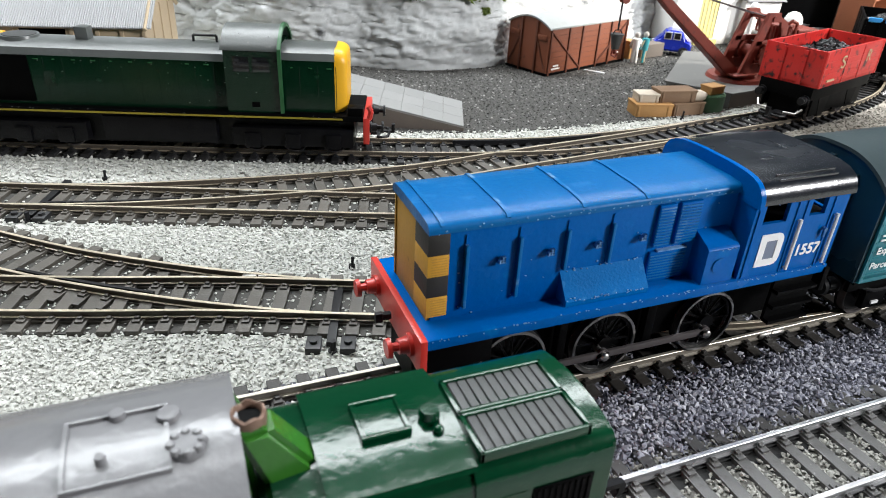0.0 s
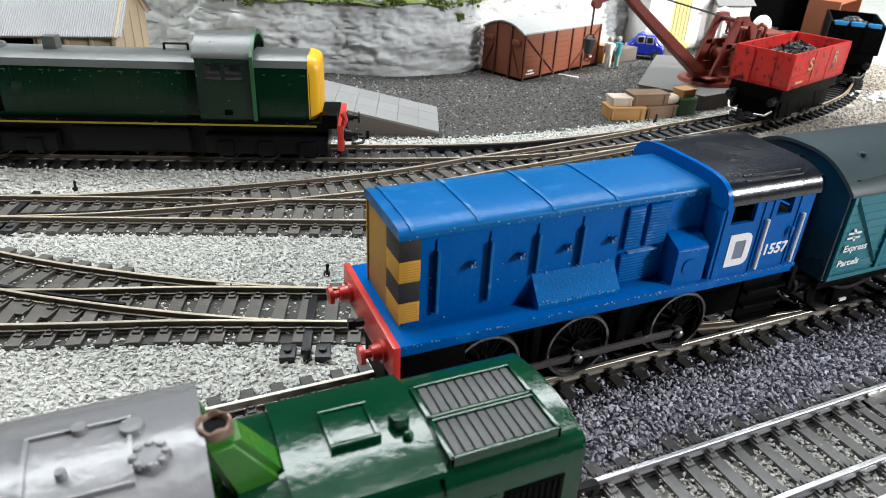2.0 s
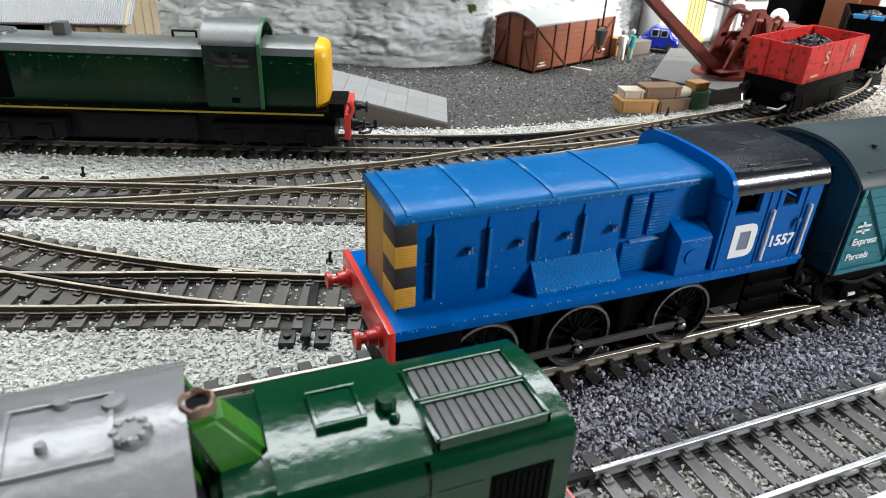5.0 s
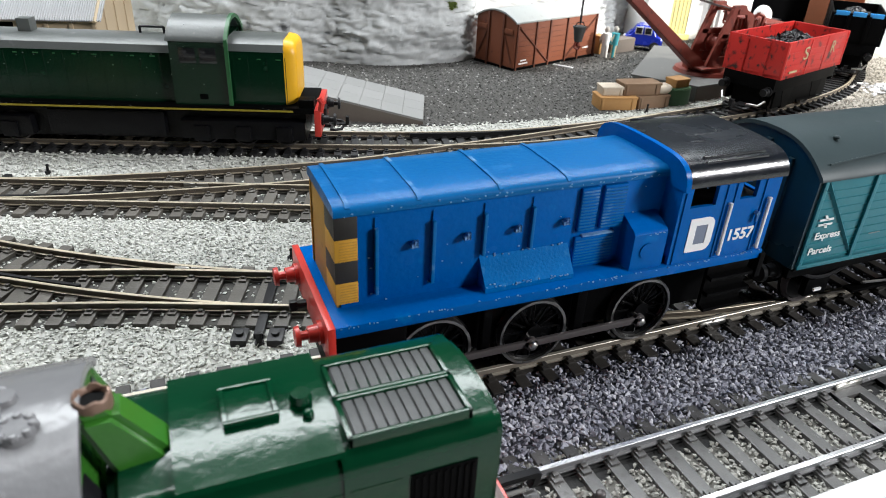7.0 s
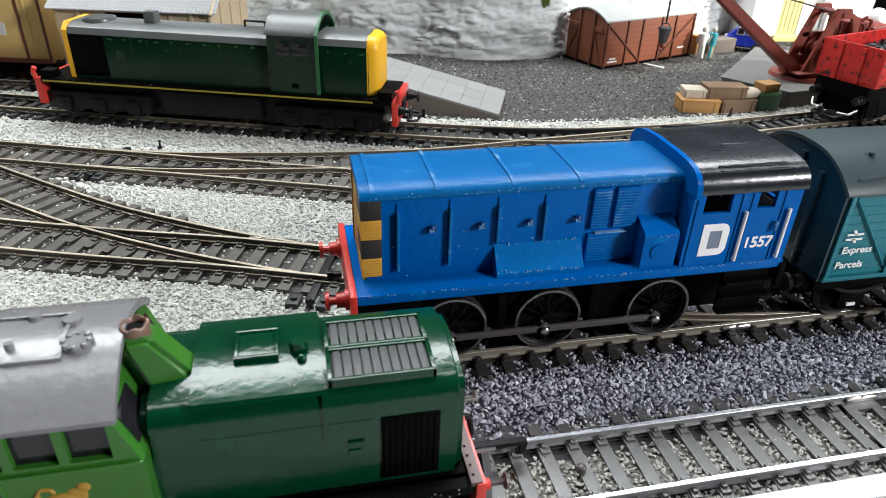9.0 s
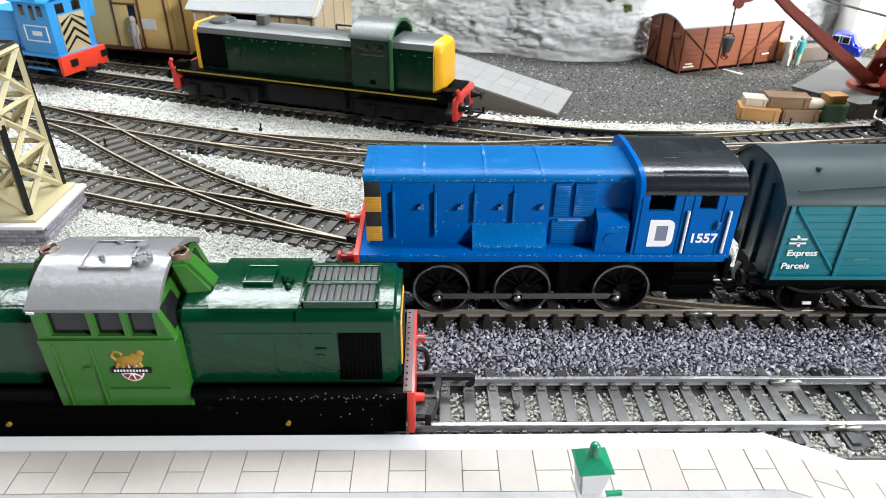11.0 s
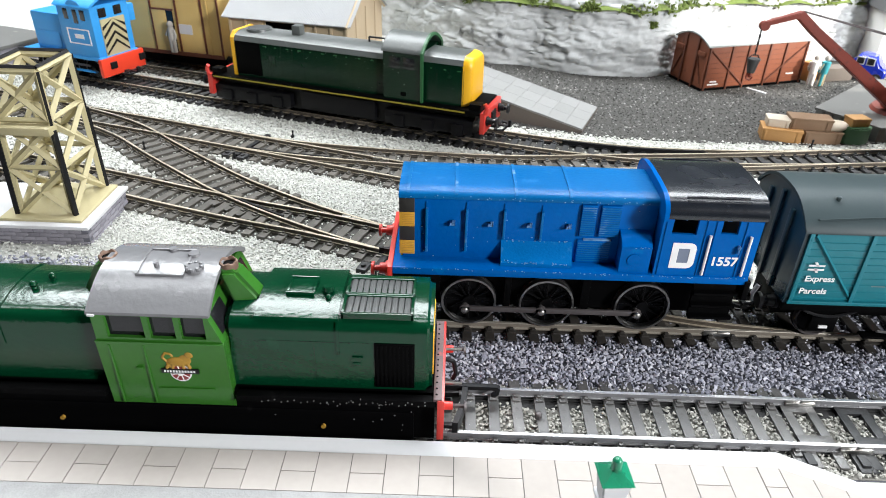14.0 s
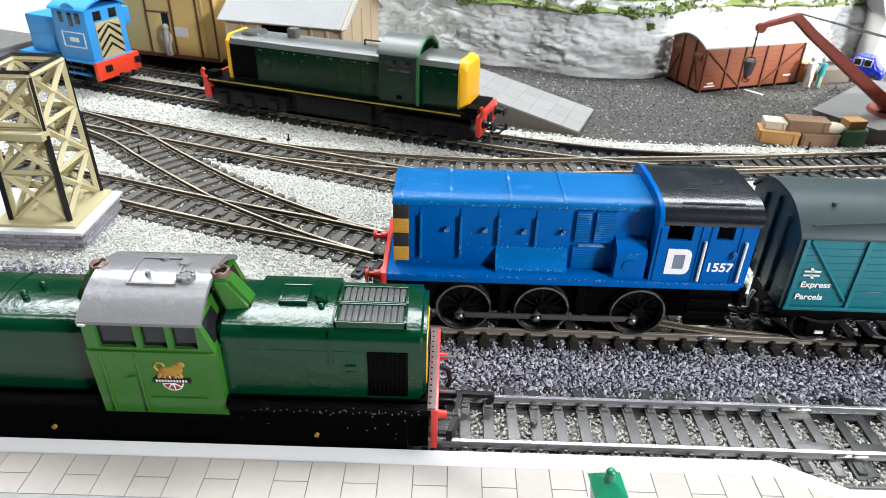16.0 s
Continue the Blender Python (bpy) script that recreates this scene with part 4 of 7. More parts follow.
    for p in ((38.5, -6.0, 42.5, -5.6), (42.1, -6.0, 42.5, -2.0), (42.1, -2.4, 50.5, -2.0), (50.1, -2.4, 50.5, 4.0)):
        part("roof_patch_edge", box(B(), p[0], p[1], 52.3, p[2], p[3], 52.85, 0.08), "black_roof", roof)
    # lettering: a block D and the running number
    dx, dz = 1.0, -0.6
    bm = box(B(), 33.2 + dx, -15.95, 31.2 + dz, 35.1 + dx, -15.75, 39.5 + dz)
    box(bm, 35.1 + dx, -15.95, 31.2 + dz, 38.2 + dx, -15.75, 33.0 + dz)
    box(bm, 35.1 + dx, -15.95, 37.7 + dz, 38.2 + dx, -15.75, 39.5 + dz)
    box(bm, 38.3 + dx, -15.95, 33.2 + dz, 40.1 + dx, -15.75, 37.5 + dz)
    for sg, mid in ((1, 35.35), (-1, 35.35)):
        prism(bm, [(u + dx, mid + sg * v + dz) for u, v in ((38.2, 4.15), (39.2, 3.85), (39.85, 3.15), (40.1, 2.15), (38.3, 2.15), (38.2, 2.35))], "y", -15.95, -15.75)
    part("letter", bm, "white", cab, "large white block letter D", None)
    part("letter_ground", box(B(), 34.9 + dx, -15.84, 32.9 + dz, 38.4 + dx, -15.75, 37.8 + dz), "letter_grey", cab, "grey patch inside the letter")
    lettering("running_number", "1557", 2.7, "white", cab, upright(46.3, -15.87, 31.9), 7.3, 0.11)
    # front beam
    beam = part("buffer_beam", box(B(), -46.4, -17.0, 20.6, -44.9, 17.0, 28.6, 0.25), "red", L, "red buffer beam")
    for y in (-11.4, 11.4):
        buffer(beam, -46.4, y, 24.4, -1, 4.4, 2.1, face="red")
    bm = cyl(B(), (-47, 0, 24), (-49, 0, 24), 0.9, 8)
    box(bm, -50.4, -0.6, 22.8, -48.8, 0.6, 25.0, 0.2)
    part("draw_hook", bm, "black_plastic", beam)
    part("rear_beam", box(B(), 57.0, -17.0, 20.8, 58.6, 17.0, 27.2, 0.2), "black", L)
    # underframe and wheels
    part("frame", box(B(), -44.5, -7.0, 9.5, 56.0, 7.0, 26.7), "black", L, "black underframe")
    for s in (-1, 1):
        part("valance", box(B(), -44.8, min(s * 15.2, s * 16.4), 20.5, -31.0, max(s * 15.2, s * 16.4), 26.7, 0.1), "black", L)
        steps(L, 43.2, 55.4, s * 15.6, 14.0, 26.6, s)
        part("brake_hanger", box(B(), 12.0, min(s * 8.2, s * 10.5), 9.0, 14.5, max(s * 8.2, s * 10.5), 24, 0.2), "black", L)
        part("brake_hanger", box(B(), -11.4, min(s * 8.2, s * 10.5), 9.0, -9.4, max(s * 8.2, s * 10.5), 24, 0.2), "black", L)
        for x in (-22.0, 2.0, 31.5):
            w = wheel(L, x, s * 8.6, 12.0, 8.5, sign=s)
            if s > 0:
                w.rotation_euler = (0, 0, math.pi)
        bm = box(B(), -24.6, min(s * 11.3, s * 12.2), 10.2, 30.6, max(s * 11.3, s * 12.2), 11.9, 0.2)
        for x in (-23.2, 0.2, 29.4):
            cyl(bm, (x, s * 11.3, 11.0), (x, s * 12.2, 11.0), 1.6, 14)
        rod = part("coupling_rod", bm, "rod", L, "dull metal coupling rod")
        for x in (-23.2, 0.2, 29.4):
            bm = cyl(B(), (x, s * 8, 11.0), (x, s * 12.9, 11.0), 0.9, 10)
            ball(bm, (x, s * 12.9, 11.0), 1.15, sy=0.6)
            part("crank_pin", bm, "steel", rod, "bright crank pin")
    # Flakes along the edges: chipped paint plus edge highlights put into colour.
    chips(L, [((-42, -10.9, 48.3), (29, -10.9, 48.3), 46, (0, 0, 0.25)), ((-44, -16.5, 27.9), (56, -16.5, 27.9), 34, (0, 0, 0.2)), ((-13, -14.1, 29.4), (6.6, -14.1, 29.4), 14, (0, 0.05, 0.3)),
              ((31, -15.85, 46.3), (57, -15.85, 46.3), 12, (0, 0, 0.2)), ((20.6, -15.4, 36.5), (28.6, -15.4, 36.5), 7, (0, 0, 0.2)), ((-13.4, -14.2, 29.3), (6.8, -14.2, 29.3), 16, (0, 0, 0.2)), ((-13.4, -10.4, 34.8), (6.8, -10.4, 34.8), 12, (0, 0, 0.2)), ((-44, -16.5, 28.0), (57, -16.5, 28.0), 40, (0, 0, 0.12)), ((-42, -10.3, 30), (28, -10.3, 44), 26, (0, 0, 5))], "rubbed", 0.05, 0.14, 3, "pale chips and painted glints along the edges")
    bm = tube(B(), [(58.0, -11.6, 25.0), (59.6, -11.6, 26.2), (61.0, -11.6, 25.4), (61.2, -11.6, 23.6), (60.0, -11.6, 22.4)], 0.6, 8)
    ball(bm, (60.0, -11.6, 19.6), 0.9, 0.7, 1, 1)
    part("brake_hose", bm, "van_roof", L, "pale worn brake hose")
    coupling(L, 58.5, 0, 12, 1)
    return L


blue_shunter()


# ---- teal parcels van behind it ----
def parcels_van():
    V = thing("parcels_van", "teal model parcels van with grey bowed roof and white lettering", "van", 132, 39.0, 0)
    x0, x1 = -61.5, 62.0
    body = part("body", box(B(), x0, -16.6, 20.4, x1, 16.6, 44.0, 0.2), "teal", V, "teal planked body")
    end = [(-16.6, 20.4), (16.6, 20.4), (16.6, 44.2)] + arc(16.6, 44.2, -16.6, 44.2, 7.4, 18, 2.6)[1:]
    # End walls and their ribs are far darker than the teal sides.
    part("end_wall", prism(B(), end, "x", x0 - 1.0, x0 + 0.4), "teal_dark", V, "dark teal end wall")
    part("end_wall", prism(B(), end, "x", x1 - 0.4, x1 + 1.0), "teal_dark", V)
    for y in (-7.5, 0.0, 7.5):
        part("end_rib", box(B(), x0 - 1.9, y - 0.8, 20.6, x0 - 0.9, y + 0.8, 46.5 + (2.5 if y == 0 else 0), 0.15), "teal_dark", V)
    roof = part("roof", shell(B(), [(-17.7, 44.1), *arc(-17.5, 44.8, 17.5, 44.8, 7.4, 18, 2.6), (17.7, 44.1)], 0.9, "x", x0 - 1.6, x1 + 1.6), "roof_grey_blue", V, "slate-grey bowed roof")
    for x in (-46.3, -15.0, 15.0, 45.0):
        bm = cyl(B(), (x - 6.2, -9.5, 49.5), (x - 6.2, -9.5, 51.4), 0.6, 10)
        ball(bm, (x - 6.2, -9.5, 51.4), 0.8, sz=0.6)
        part("roof_vent", bm, "roof_grey_blue", roof)
    part("rain_strip", tube(B(), [(x0 + 2 + 115 * k / 12, -15.4 + 2.2 * (1 - (2 * k / 12 - 1) ** 2), 47.35 + 1.35 * (1 - (2 * k / 12 - 1) ** 2)) for k in range(13)], 0.25, 6), "roof_grey_blue", roof)
    for s in (-1, 1):
        ya = lambda d: sorted((s * 16.5, s * (16.6 + d)))
        for k in range(9):
            z = 22.4 + k * 2.3
            part("plank_edge", prism(B(), [(s * 16.55, z - 0.1), (s * 16.88, z), (s * 16.88, z + 0.1), (s * 16.55, z + 0.28)], "x", x0 + 0.4, x1 - 0.4), "teal", body)
        for xa, za, xb, zb in ((-59.6, 43.2, -44.6, 23.6), (44.6, 23.6, 59.6, 43.2)):
            bm = cyl(B(), (xa, s * 16.7, za), (xb, s * 16.7, zb), 0.62, 4)
            part("brace", bm, "teal", body)
        for x in (-60.7, -43.4, -14, 14, 43.4, 60.7):
            part("post", box(B(), x - 0.6, ya(0.7)[0], 20.6, x + 0.6, ya(0.7)[1], 44.0, 0.12), "teal", body)
        part("bottom_rail", box(B(), x0, ya(0.8)[0], 20.4, x1, ya(0.8)[1], 21.6, 0.15), "teal", body)
        part("solebar", box(B(), x0, min(s * 14.2, s * 15.4), 16.8, x1, max(s * 14.2, s * 15.4), 20.3, 0.15), "black", V)
        part("solebar_flange", box(B(), x0, min(s * 13.2, s * 16.6), 19.6, x1, max(s * 13.2, s * 16.6), 20.2), "black", V)
        for x in (-46.0, 46.0):
            wheel(V, x, s * 8.6, 10.2, 6.6, False, "rod", s)
            bm = box(B(), x - 4.0, min(s * 11.5, s * 13.4), 8.0, x + 4.0, max(s * 11.5, s * 13.4), 13.0, 0.3)
            prism(bm, [(x - 7, 16.8), (x + 7, 16.8), (x + 3.4, 12.6), (x - 3.4, 12.6)], "y", *sorted((s * 12.0, s * 13.2)))
            part("axle_box", bm, "black", V)
            part("leaf_spring", tube(B(), [(x - 8 + 16 * k / 8, s * 14.0, 16.2 - 2.2 * (1 - (2 * k / 8 - 1) ** 2)) for k in range(9)], 0.5, 6), "black_plastic", V)
            part("axle_plate", box(B(), x - 1.3, min(s * 13.3, s * 13.9), 9.4, x + 1.3, max(s * 13.3, s * 13.9), 10.2), "white", V, "pale worn axle-box plate")
        part("foot_board", box(B(), -34, min(s * 12.5, s * 15.5), 7.2, 34, max(s * 12.5, s * 15.5), 8.0, 0.1), "black", V)
        part("brake_lever", cyl(B(), (-30, s * 14.6, 9.5), (-8, s * 15.0, 7.4), 0.4, 6), "steel", V)
    for k in range(9):
        part("rivet", ball(B(), (x0 + 0.8, -17.35, 22.2 + k * 2.45), 0.22, 1, 0.6, 1, 6, 4), "teal", body)
    part("frame", box(B(), x0 + 2, -7, 10, x1 - 2, 7, 20.4), "black", V)
    lettering("lettering", "Express", 1.85, "white", body, upright(73.5 - 132, -17.02, 28.3), 8.4, 0.05)
    lettering("lettering", "Parcels", 1.85, "white", body, upright(73.0 - 132, -17.02, 24.1), 7.8, 0.05)
    bm = B()
    for z in (32.0, 33.3):
        box(bm, x0 + 2.7, -17.1, z, x0 + 7.3, -16.9, z + 0.5)
    prism(bm, [(x0 + 4.8, 33.4), (x0 + 5.6, 33.4), (x0 + 4.9, 34.7), (x0 + 4.1, 34.7)], "y", -17.1, -16.9)
    prism(bm, [(x0 + 4.4, 32.6), (x0 + 5.2, 32.6), (x0 + 5.9, 31.3), (x0 + 5.1, 31.3)], "y", -17.1, -16.9)
    part("emblem", bm, "white", body, "white emblem of plain bars", None)
    for z, w in ((27.0, 4.0),):
        part("small_writing", box(B(), -39.0, -17.0, z, -39.0 + w, -16.85, z + 0.25), "roof_grey", body, "row of tiny white marks")
    for y in (-11.4, 11.4):
        buffer(V, x0, y, 17.5, -1, 5, 2.6, "black_plastic")
    coupling(V, x0, 0, 11, -1)
    part("vacuum_pipe", tube(B(), [(x0 - 2.5, -4, 18), (x0 - 3.6, -4, 15), (x0 - 3.2, -4.5, 12.5), (x0 - 1.5, -5, 13)], 0.7, 8), "white_card", V, "pale bent brake pipe")
    return V


parcels_van()


# ---- green locomotive at the platform ----
def platform_loco():
    L = thing("diesel_locomotive", "glossy green model diesel with grey cab roof beside the platform", "locomotive", 0, -8.25, 0)
    def bonnet(x0, x1):
        h, w, r = 39.6, 11.3, 3.4
        prof = [(-w, 20.0), (-w, h - r)] + [(-w + r - r * math.cos(a), h - r + r * math.sin(a)) for a in (0.4, 0.8, 1.2, 1.5)] + [(-6.0, h + 0.55), (-3.2, h + 0.95), (0, h + 1.05), (3.2, h + 0.95), (6.0, h + 0.55)]
        prof += [(w - r + r * math.cos(a), h - r + r * math.sin(a)) for a in (1.5, 1.2, 0.8, 0.4)] + [(w, h - r), (w, 20.0)]
        bm = prism(B(), prof, "x", x0, x1)
        bmesh.ops.bevel(bm, geom=[e for e in bm.edges if abs(e.verts[0].co.x - e.verts[1].co.x) < 0.01 and e.verts[0].co.z > 20.5], offset=1.4, segments=3, affect="EDGES")
        return bm
    front = part("front_bonnet", bonnet(-80.0, -31.8), "green", L, "glossy dark green engine bonnet")
    rear = part("rear_bonnet", bonnet(-196.0, -107.0), "green", L, "glossy dark green engine bonnet")
    part("raised_panel", shell(B(), [(-10.6, 39.4), (-10.2, 40.0), (-8, 40.55), (-5, 41.05), (-2.5, 41.3), (0, 41.38), (2.5, 41.3), (5, 41.05), (8, 40.55), (10.2, 40.0), (10.6, 39.4)], 1.2, "x", -72.8, -53.6), "green", front)
    part("hatch", box(B(), -66.2, -2.8, 40.8, -60.6, 3.4, 41.9, 0.3), "green", front)
    bm = box(box(B(), -66.8, -3.4, 41.0, -60.0, -2.7, 42.25, 0.25), -66.8, 3.3, 41.0, -60.0, 4.0, 42.2, 0.25)
    box(box(bm, -66.8, -3.0, 41.0, -66.1, 3.6, 42.2, 0.25), -60.7, -3.0, 41.0, -60.0, 3.6, 42.2, 0.25)
    part("hatch_rim", bm, "green", front)
    bm = cyl(B(), (-57.0, -1.4, 40), (-57.0, -1.4, 42.0), 0.9, 12)
    cyl(bm, (-57.0, -1.4, 42.0), (-57.0, -1.4, 43.0), 1.5, 16, 1.2)
    part("filler_cap", bm, "green", front, "glossy mushroom filler cap")
    part("valve", ball(cyl(B(), (-56.6, -3.9, 40), (-56.6, -3.9, 41.4), 0.7, 10), (-56.6, -3.9, 41.4), 0.8), "green", front)
    for y0, y1 in ((-9.3, -2.3), (-1.4, 5.0)):
        g = part("roof_grille", box(B(), -52.6, y0, 39.8, -36.8, y1, 40.6, 0.15), "grille_dark", front, "dark roof grille with grey slats")
        part("grille_frame", box(box(box(box(B(), -53.0, y0 - 0.4, 39.6, -52.3, y1 + 0.4, 41.3, 0.15), -37.1, y0 - 0.4, 39.6, -36.4, y1 + 0.4, 41.3, 0.15), -53.0, y0 - 0.4, 39.6, -36.4, y0 + 0.2, 41.3, 0.15), -53.0, y1 - 0.2, 39.6, -36.4, y1 + 0.4, 41.3, 0.15), "green", g)
        for k in range(10):
            x = -51.9 + k * 1.48
            part("slat", box(B(), x, y0 + 0.2, 40.5, x + 1.22, y1 - 0.2, 41.0, 0.1), "grille", g)
    def strip(x0, x1, lift, owner):
        w, h, r = 11.3 + lift, 39.6 + lift, 3.4
        line = [(-w, 30.5), (-w, h - r)] + [(-w + r - r * math.cos(a), h - r + r * math.sin(a)) for a in (0.4, 0.8, 1.2, 1.5)] + [(-6.0, h + 0.55), (-3.2, h + 0.95), (0, h + 1.05), (3.2, h + 0.95), (6.0, h + 0.55)]
        line += [(w - r + r * math.cos(a), h - r + r * math.sin(a)) for a in (1.5, 1.2, 0.8, 0.4)] + [(w, h - r), (w, 30.5)]
        part("cover_strip", shell(B(), line, 0.8, "x", x0, x1), "green", owner)
    strip(-54.1, -53.4, 0.3, front)
    for s in (-1, 1):
        g = part("side_grille", box(B(), -45.4, min(s * 11.2, s * 11.55), 21.0, -36.0, max(s * 11.2, s * 11.55), 34.2, 0.1), "black", front, "black side grille")
        for k in range(9):
            x = -44.9 + k * 1.0
            part("slat", box(B(), x, min(s * 11.4, s * 11.75), 21.4, x + 0.45, max(s * 11.4, s * 11.75), 33.8), "black", g)
        part("door_line", box(B(), -72.0, min(s * 11.2, s * 11.4), 33.8, -46.5, max(s * 11.2, s * 11.4), 34.1), "green", front)
        part("door_line", box(B(), -59.5, min(s * 11.2, s * 11.4), 21.0, -59.2, max(s * 11.2, s * 11.4), 33.8), "green", front)
        bm = box(B(), -50.6, min(s * 11.2, s * 11.8), 29.6, -48.0, max(s * 11.2, s * 11.8), 30.1, 0.1)
        box(bm, -50.6, min(s * 11.2, s * 11.6), 27.2, -48.6, max(s * 11.2, s * 11.6), 28.2, 0.1)
        part("door_catch", bm, "green", front)
    for x, y in ((-124, 1.0), (-126.5, -2.8)):
        part("rear_cap", ball(cyl(B(), (x, y, 39), (x, y, 41.6), 0.7, 10), (x, y, 41.6), 0.9), "green", rear)
    for k in range(3):
        strip(-132 - 22 * k, -131.4 - 22 * k, 0.25, rear)
    part("end_panel", box(B(), -32.1, -7.6, 22.0, -31.6, 7.6, 34.0, 0.2), "yellow", L, "yellow warning panel on the bonnet end")
    part("end_radiator", box(B(), -31.8, -5.2, 23.0, -31.45, 5.2, 33.4, 0.1), "grille_dark", L)
    # cab
    xw, xe = -108.2, -79.0
    cab = part("cab", prism(B(), [(-14.0, 15.8), (-13.2, 14.9), (13.2, 14.9), (14.0, 15.8), (14.5, 34.8), (-14.5, 34.8)], "x", xw, xe), "green_cab", L, "apple-green cab side")
    for s in (-1, 1):
        y = sorted((s * 13.2, s * 14.2))
        part("cab_side", holed(B(), "y", y[0], y[1], xw + 0.3, xe - 3.2, 34.6, 43.0, [(xw + 3.2, 35.8, xw + 11.6, 41.8), (xw + 12.9, 35.8, xw + 18.6, 41.8), (xw + 19.9, 35.8, xw + 25.4, 41.8)]), "green_cab", cab, "", None)
        part("side_wedge", prism(B(), [(xe - 3.2, 34.6), (xe - 0.2, 34.6), (xe - 3.2, 42.8)], "y", *y), "green_cab", cab)
        part("window_band", box(B(), xw + 1.5, min(s * 12.4, s * 13.1), 35.2, xe - 3.6, max(s * 12.4, s * 13.1), 42.4), "glass_dark", cab, "dark cab window glass")
        part("waist_line", box(B(), xw, min(s * 14.2, s * 14.75), 34.3, xe, max(s * 14.2, s * 14.62), 34.9, 0.15), "green_cab", cab)
        for x in (xw + 2.6, xw + 10.4):
            part("door_edge", box(B(), x, min(s * 14.1, s * 14.65), 16.4, x + 0.55, max(s * 14.1, s * 14.65), 33.8, 0.12), "green_cab", cab)
        part("door_handle", box(B(), xw + 8.0, min(s * 14.1, s * 15.0), 27.0, xw + 9.6, max(s * 14.1, s * 15.0), 27.6, 0.15), "green_cab", cab)
        part("skirt_line", box(B(), xw + 12.0, min(s * 14.1, s * 14.5), 20.8, xe - 4.0, max(s * 14.1, s * 14.5), 21.2), "green_cab", cab)
    part("raked_end", prism(B(), [(xe - 0.2, 34.6), (xe - 3.4, 43.2), (xe - 4.4, 43.2), (xe - 1.2, 34.6)], "y", -13.2, 13.2), "green_cab", cab)
    for y0, y1 in ((-12.2, -5.4), (5.4, 12.2)):
        part("end_glass", prism(B(), [(xe - 0.62, 36.2), (xe - 2.66, 41.7), (xe - 3.1, 41.7), (xe - 1.06, 36.2)], "y", y0, y1), "glass_dark", cab)
    for x in (xw,):
        part("cab_end", holed(B(), "x", x, x + 1.0, -13.2, 13.2, 34.6, 42.6, [(4.8, 36.2, 11.6, 41.6), (-11.6, 36.2, -4.8, 41.6)]), "green_cab", cab, "", None)
        part("end_glass", box(B(), x + 0.3, -12.0, 35.8, x + 0.7, 12.0, 43.0), "glass_dark", cab)
    roof = part("cab_roof", shell(B(), [(-14.9, 42.4), *arc(-14.7, 43.0, 14.7, 43.0, 5.6), (14.9, 42.4)], 1.2, "x", xw - 0.2, xe - 2.2), "cab_grey", L, "grey painted cab roof with hatches")
    curve = [(-6.5, 47.75), (-4.0, 48.4), (0, 48.8), (3.2, 48.6)]
    hatch = part("roof_hatch", shell(B(), [(u, v - 0.12) for u, v in curve], 0.6, "x", xw + 8.8, xw + 19.0), "cab_grey", roof)
    for x in (xw + 8.5, xw + 19.0):
        part("hatch_rim", shell(B(), [(u, v + 0.3) for u, v in curve], 0.9, "x", x, x + 0.5), "cab_grey", hatch)
    for y, z in ((-6.6, 47.4), (3.0, 48.2)):
        part("hatch_rim", box(B(), xw + 8.5, y, z, xw + 19.5, y + 0.5, z + 0.75, 0.15), "cab_grey", hatch)
    for x, y, r in ((xw + 14, 3.0, 1.1), (xw + 19.5, 1.2, 1.6), (xw + 12.5, -3.6, 0.7)):
        part("roof_vent", cyl(B(), (x, y, 47.4), (x, y, 49.3), r, 14, r * 0.8), "cab_grey", roof)
    bm = cyl(B(), (xw + 21.2, -3.8, 47.0), (xw + 21.2, -3.8, 48.8), 2.3, 18, 1.9)
    horn = part("horn_cover", bm, "cab_grey", roof)
    for k in range(8):
        a = k * math.pi / 4
        part("horn_lug", ball(B(), (xw + 21.2 + 1.7 * math.cos(a), -3.8 + 1.7 * math.sin(a), 48.6), 0.6, u=8, v=5), "cab_grey", roof)
    for x in (xw + 0.2,):
        part("roof_clip", box(B(), x, -15.15, 42.0, x + 1.6, -14.5, 42.6, 0.15), "white_card", roof, "small white corner at the eave")
    # exhaust pipes on both cab ends
    for x, out in ((xe, 1), (xw, -1)):
        ytop = 0.6 if out < 0 else -0.6
        back = 1.4 if out > 0 else 0.0
        bm = B()
        lo = [(x + out * 7.4, 1.9), (x + out * 7.4, -3.6), (x + out * 0.2, -4.6), (x + out * 0.2, 2.8)]
        hi = [(x + out * 2.6 - back, 2.0), (x + out * 2.6 - back, -3.2), (x - out * 1.6 - back, -3.4), (x - out * 1.6 - back, 2.2)]
        a, c = [bm.verts.new((u, v + ytop, 39.0)) for u, v in lo], [bm.verts.new((u, v + ytop, 47.6)) for u, v in hi]
        bm.faces.new(a)
        bm.faces.new(c[::-1])
        for k in range(4):
            bm.faces.new((a[k - 1], c[k - 1], c[k], a[k]))
        bmesh.ops.recalc_face_normals(bm, faces=bm.faces)
        bmesh.ops.bevel(bm, geom=bm.edges[:], offset=0.8, segments=2, affect="EDGES")
        part("exhaust_fairing", bm, "green_cab", L, "apple-green exhaust fairing")
        px0 = x + out * 0.4 - back
        bm = B()
        ring = [(2.1, 46.8), (2.2, 48.2), (2.05, 48.8), (1.75, 48.9), (1.5, 48.5), (1.5, 46.9)]
        rows = [[bm.verts.new((px0 + r * math.cos(t * math.pi / 10), ytop - 0.4 + r * math.sin(t * math.pi / 10), z + 0.25 * math.sin(t * 1.7))) for r, z in ring] for t in range(20)]
        for t in range(20):
            for k in range(5):
                bm.faces.new((rows[t - 1][k], rows[t][k], rows[t][k + 1], rows[t - 1][k + 1]))
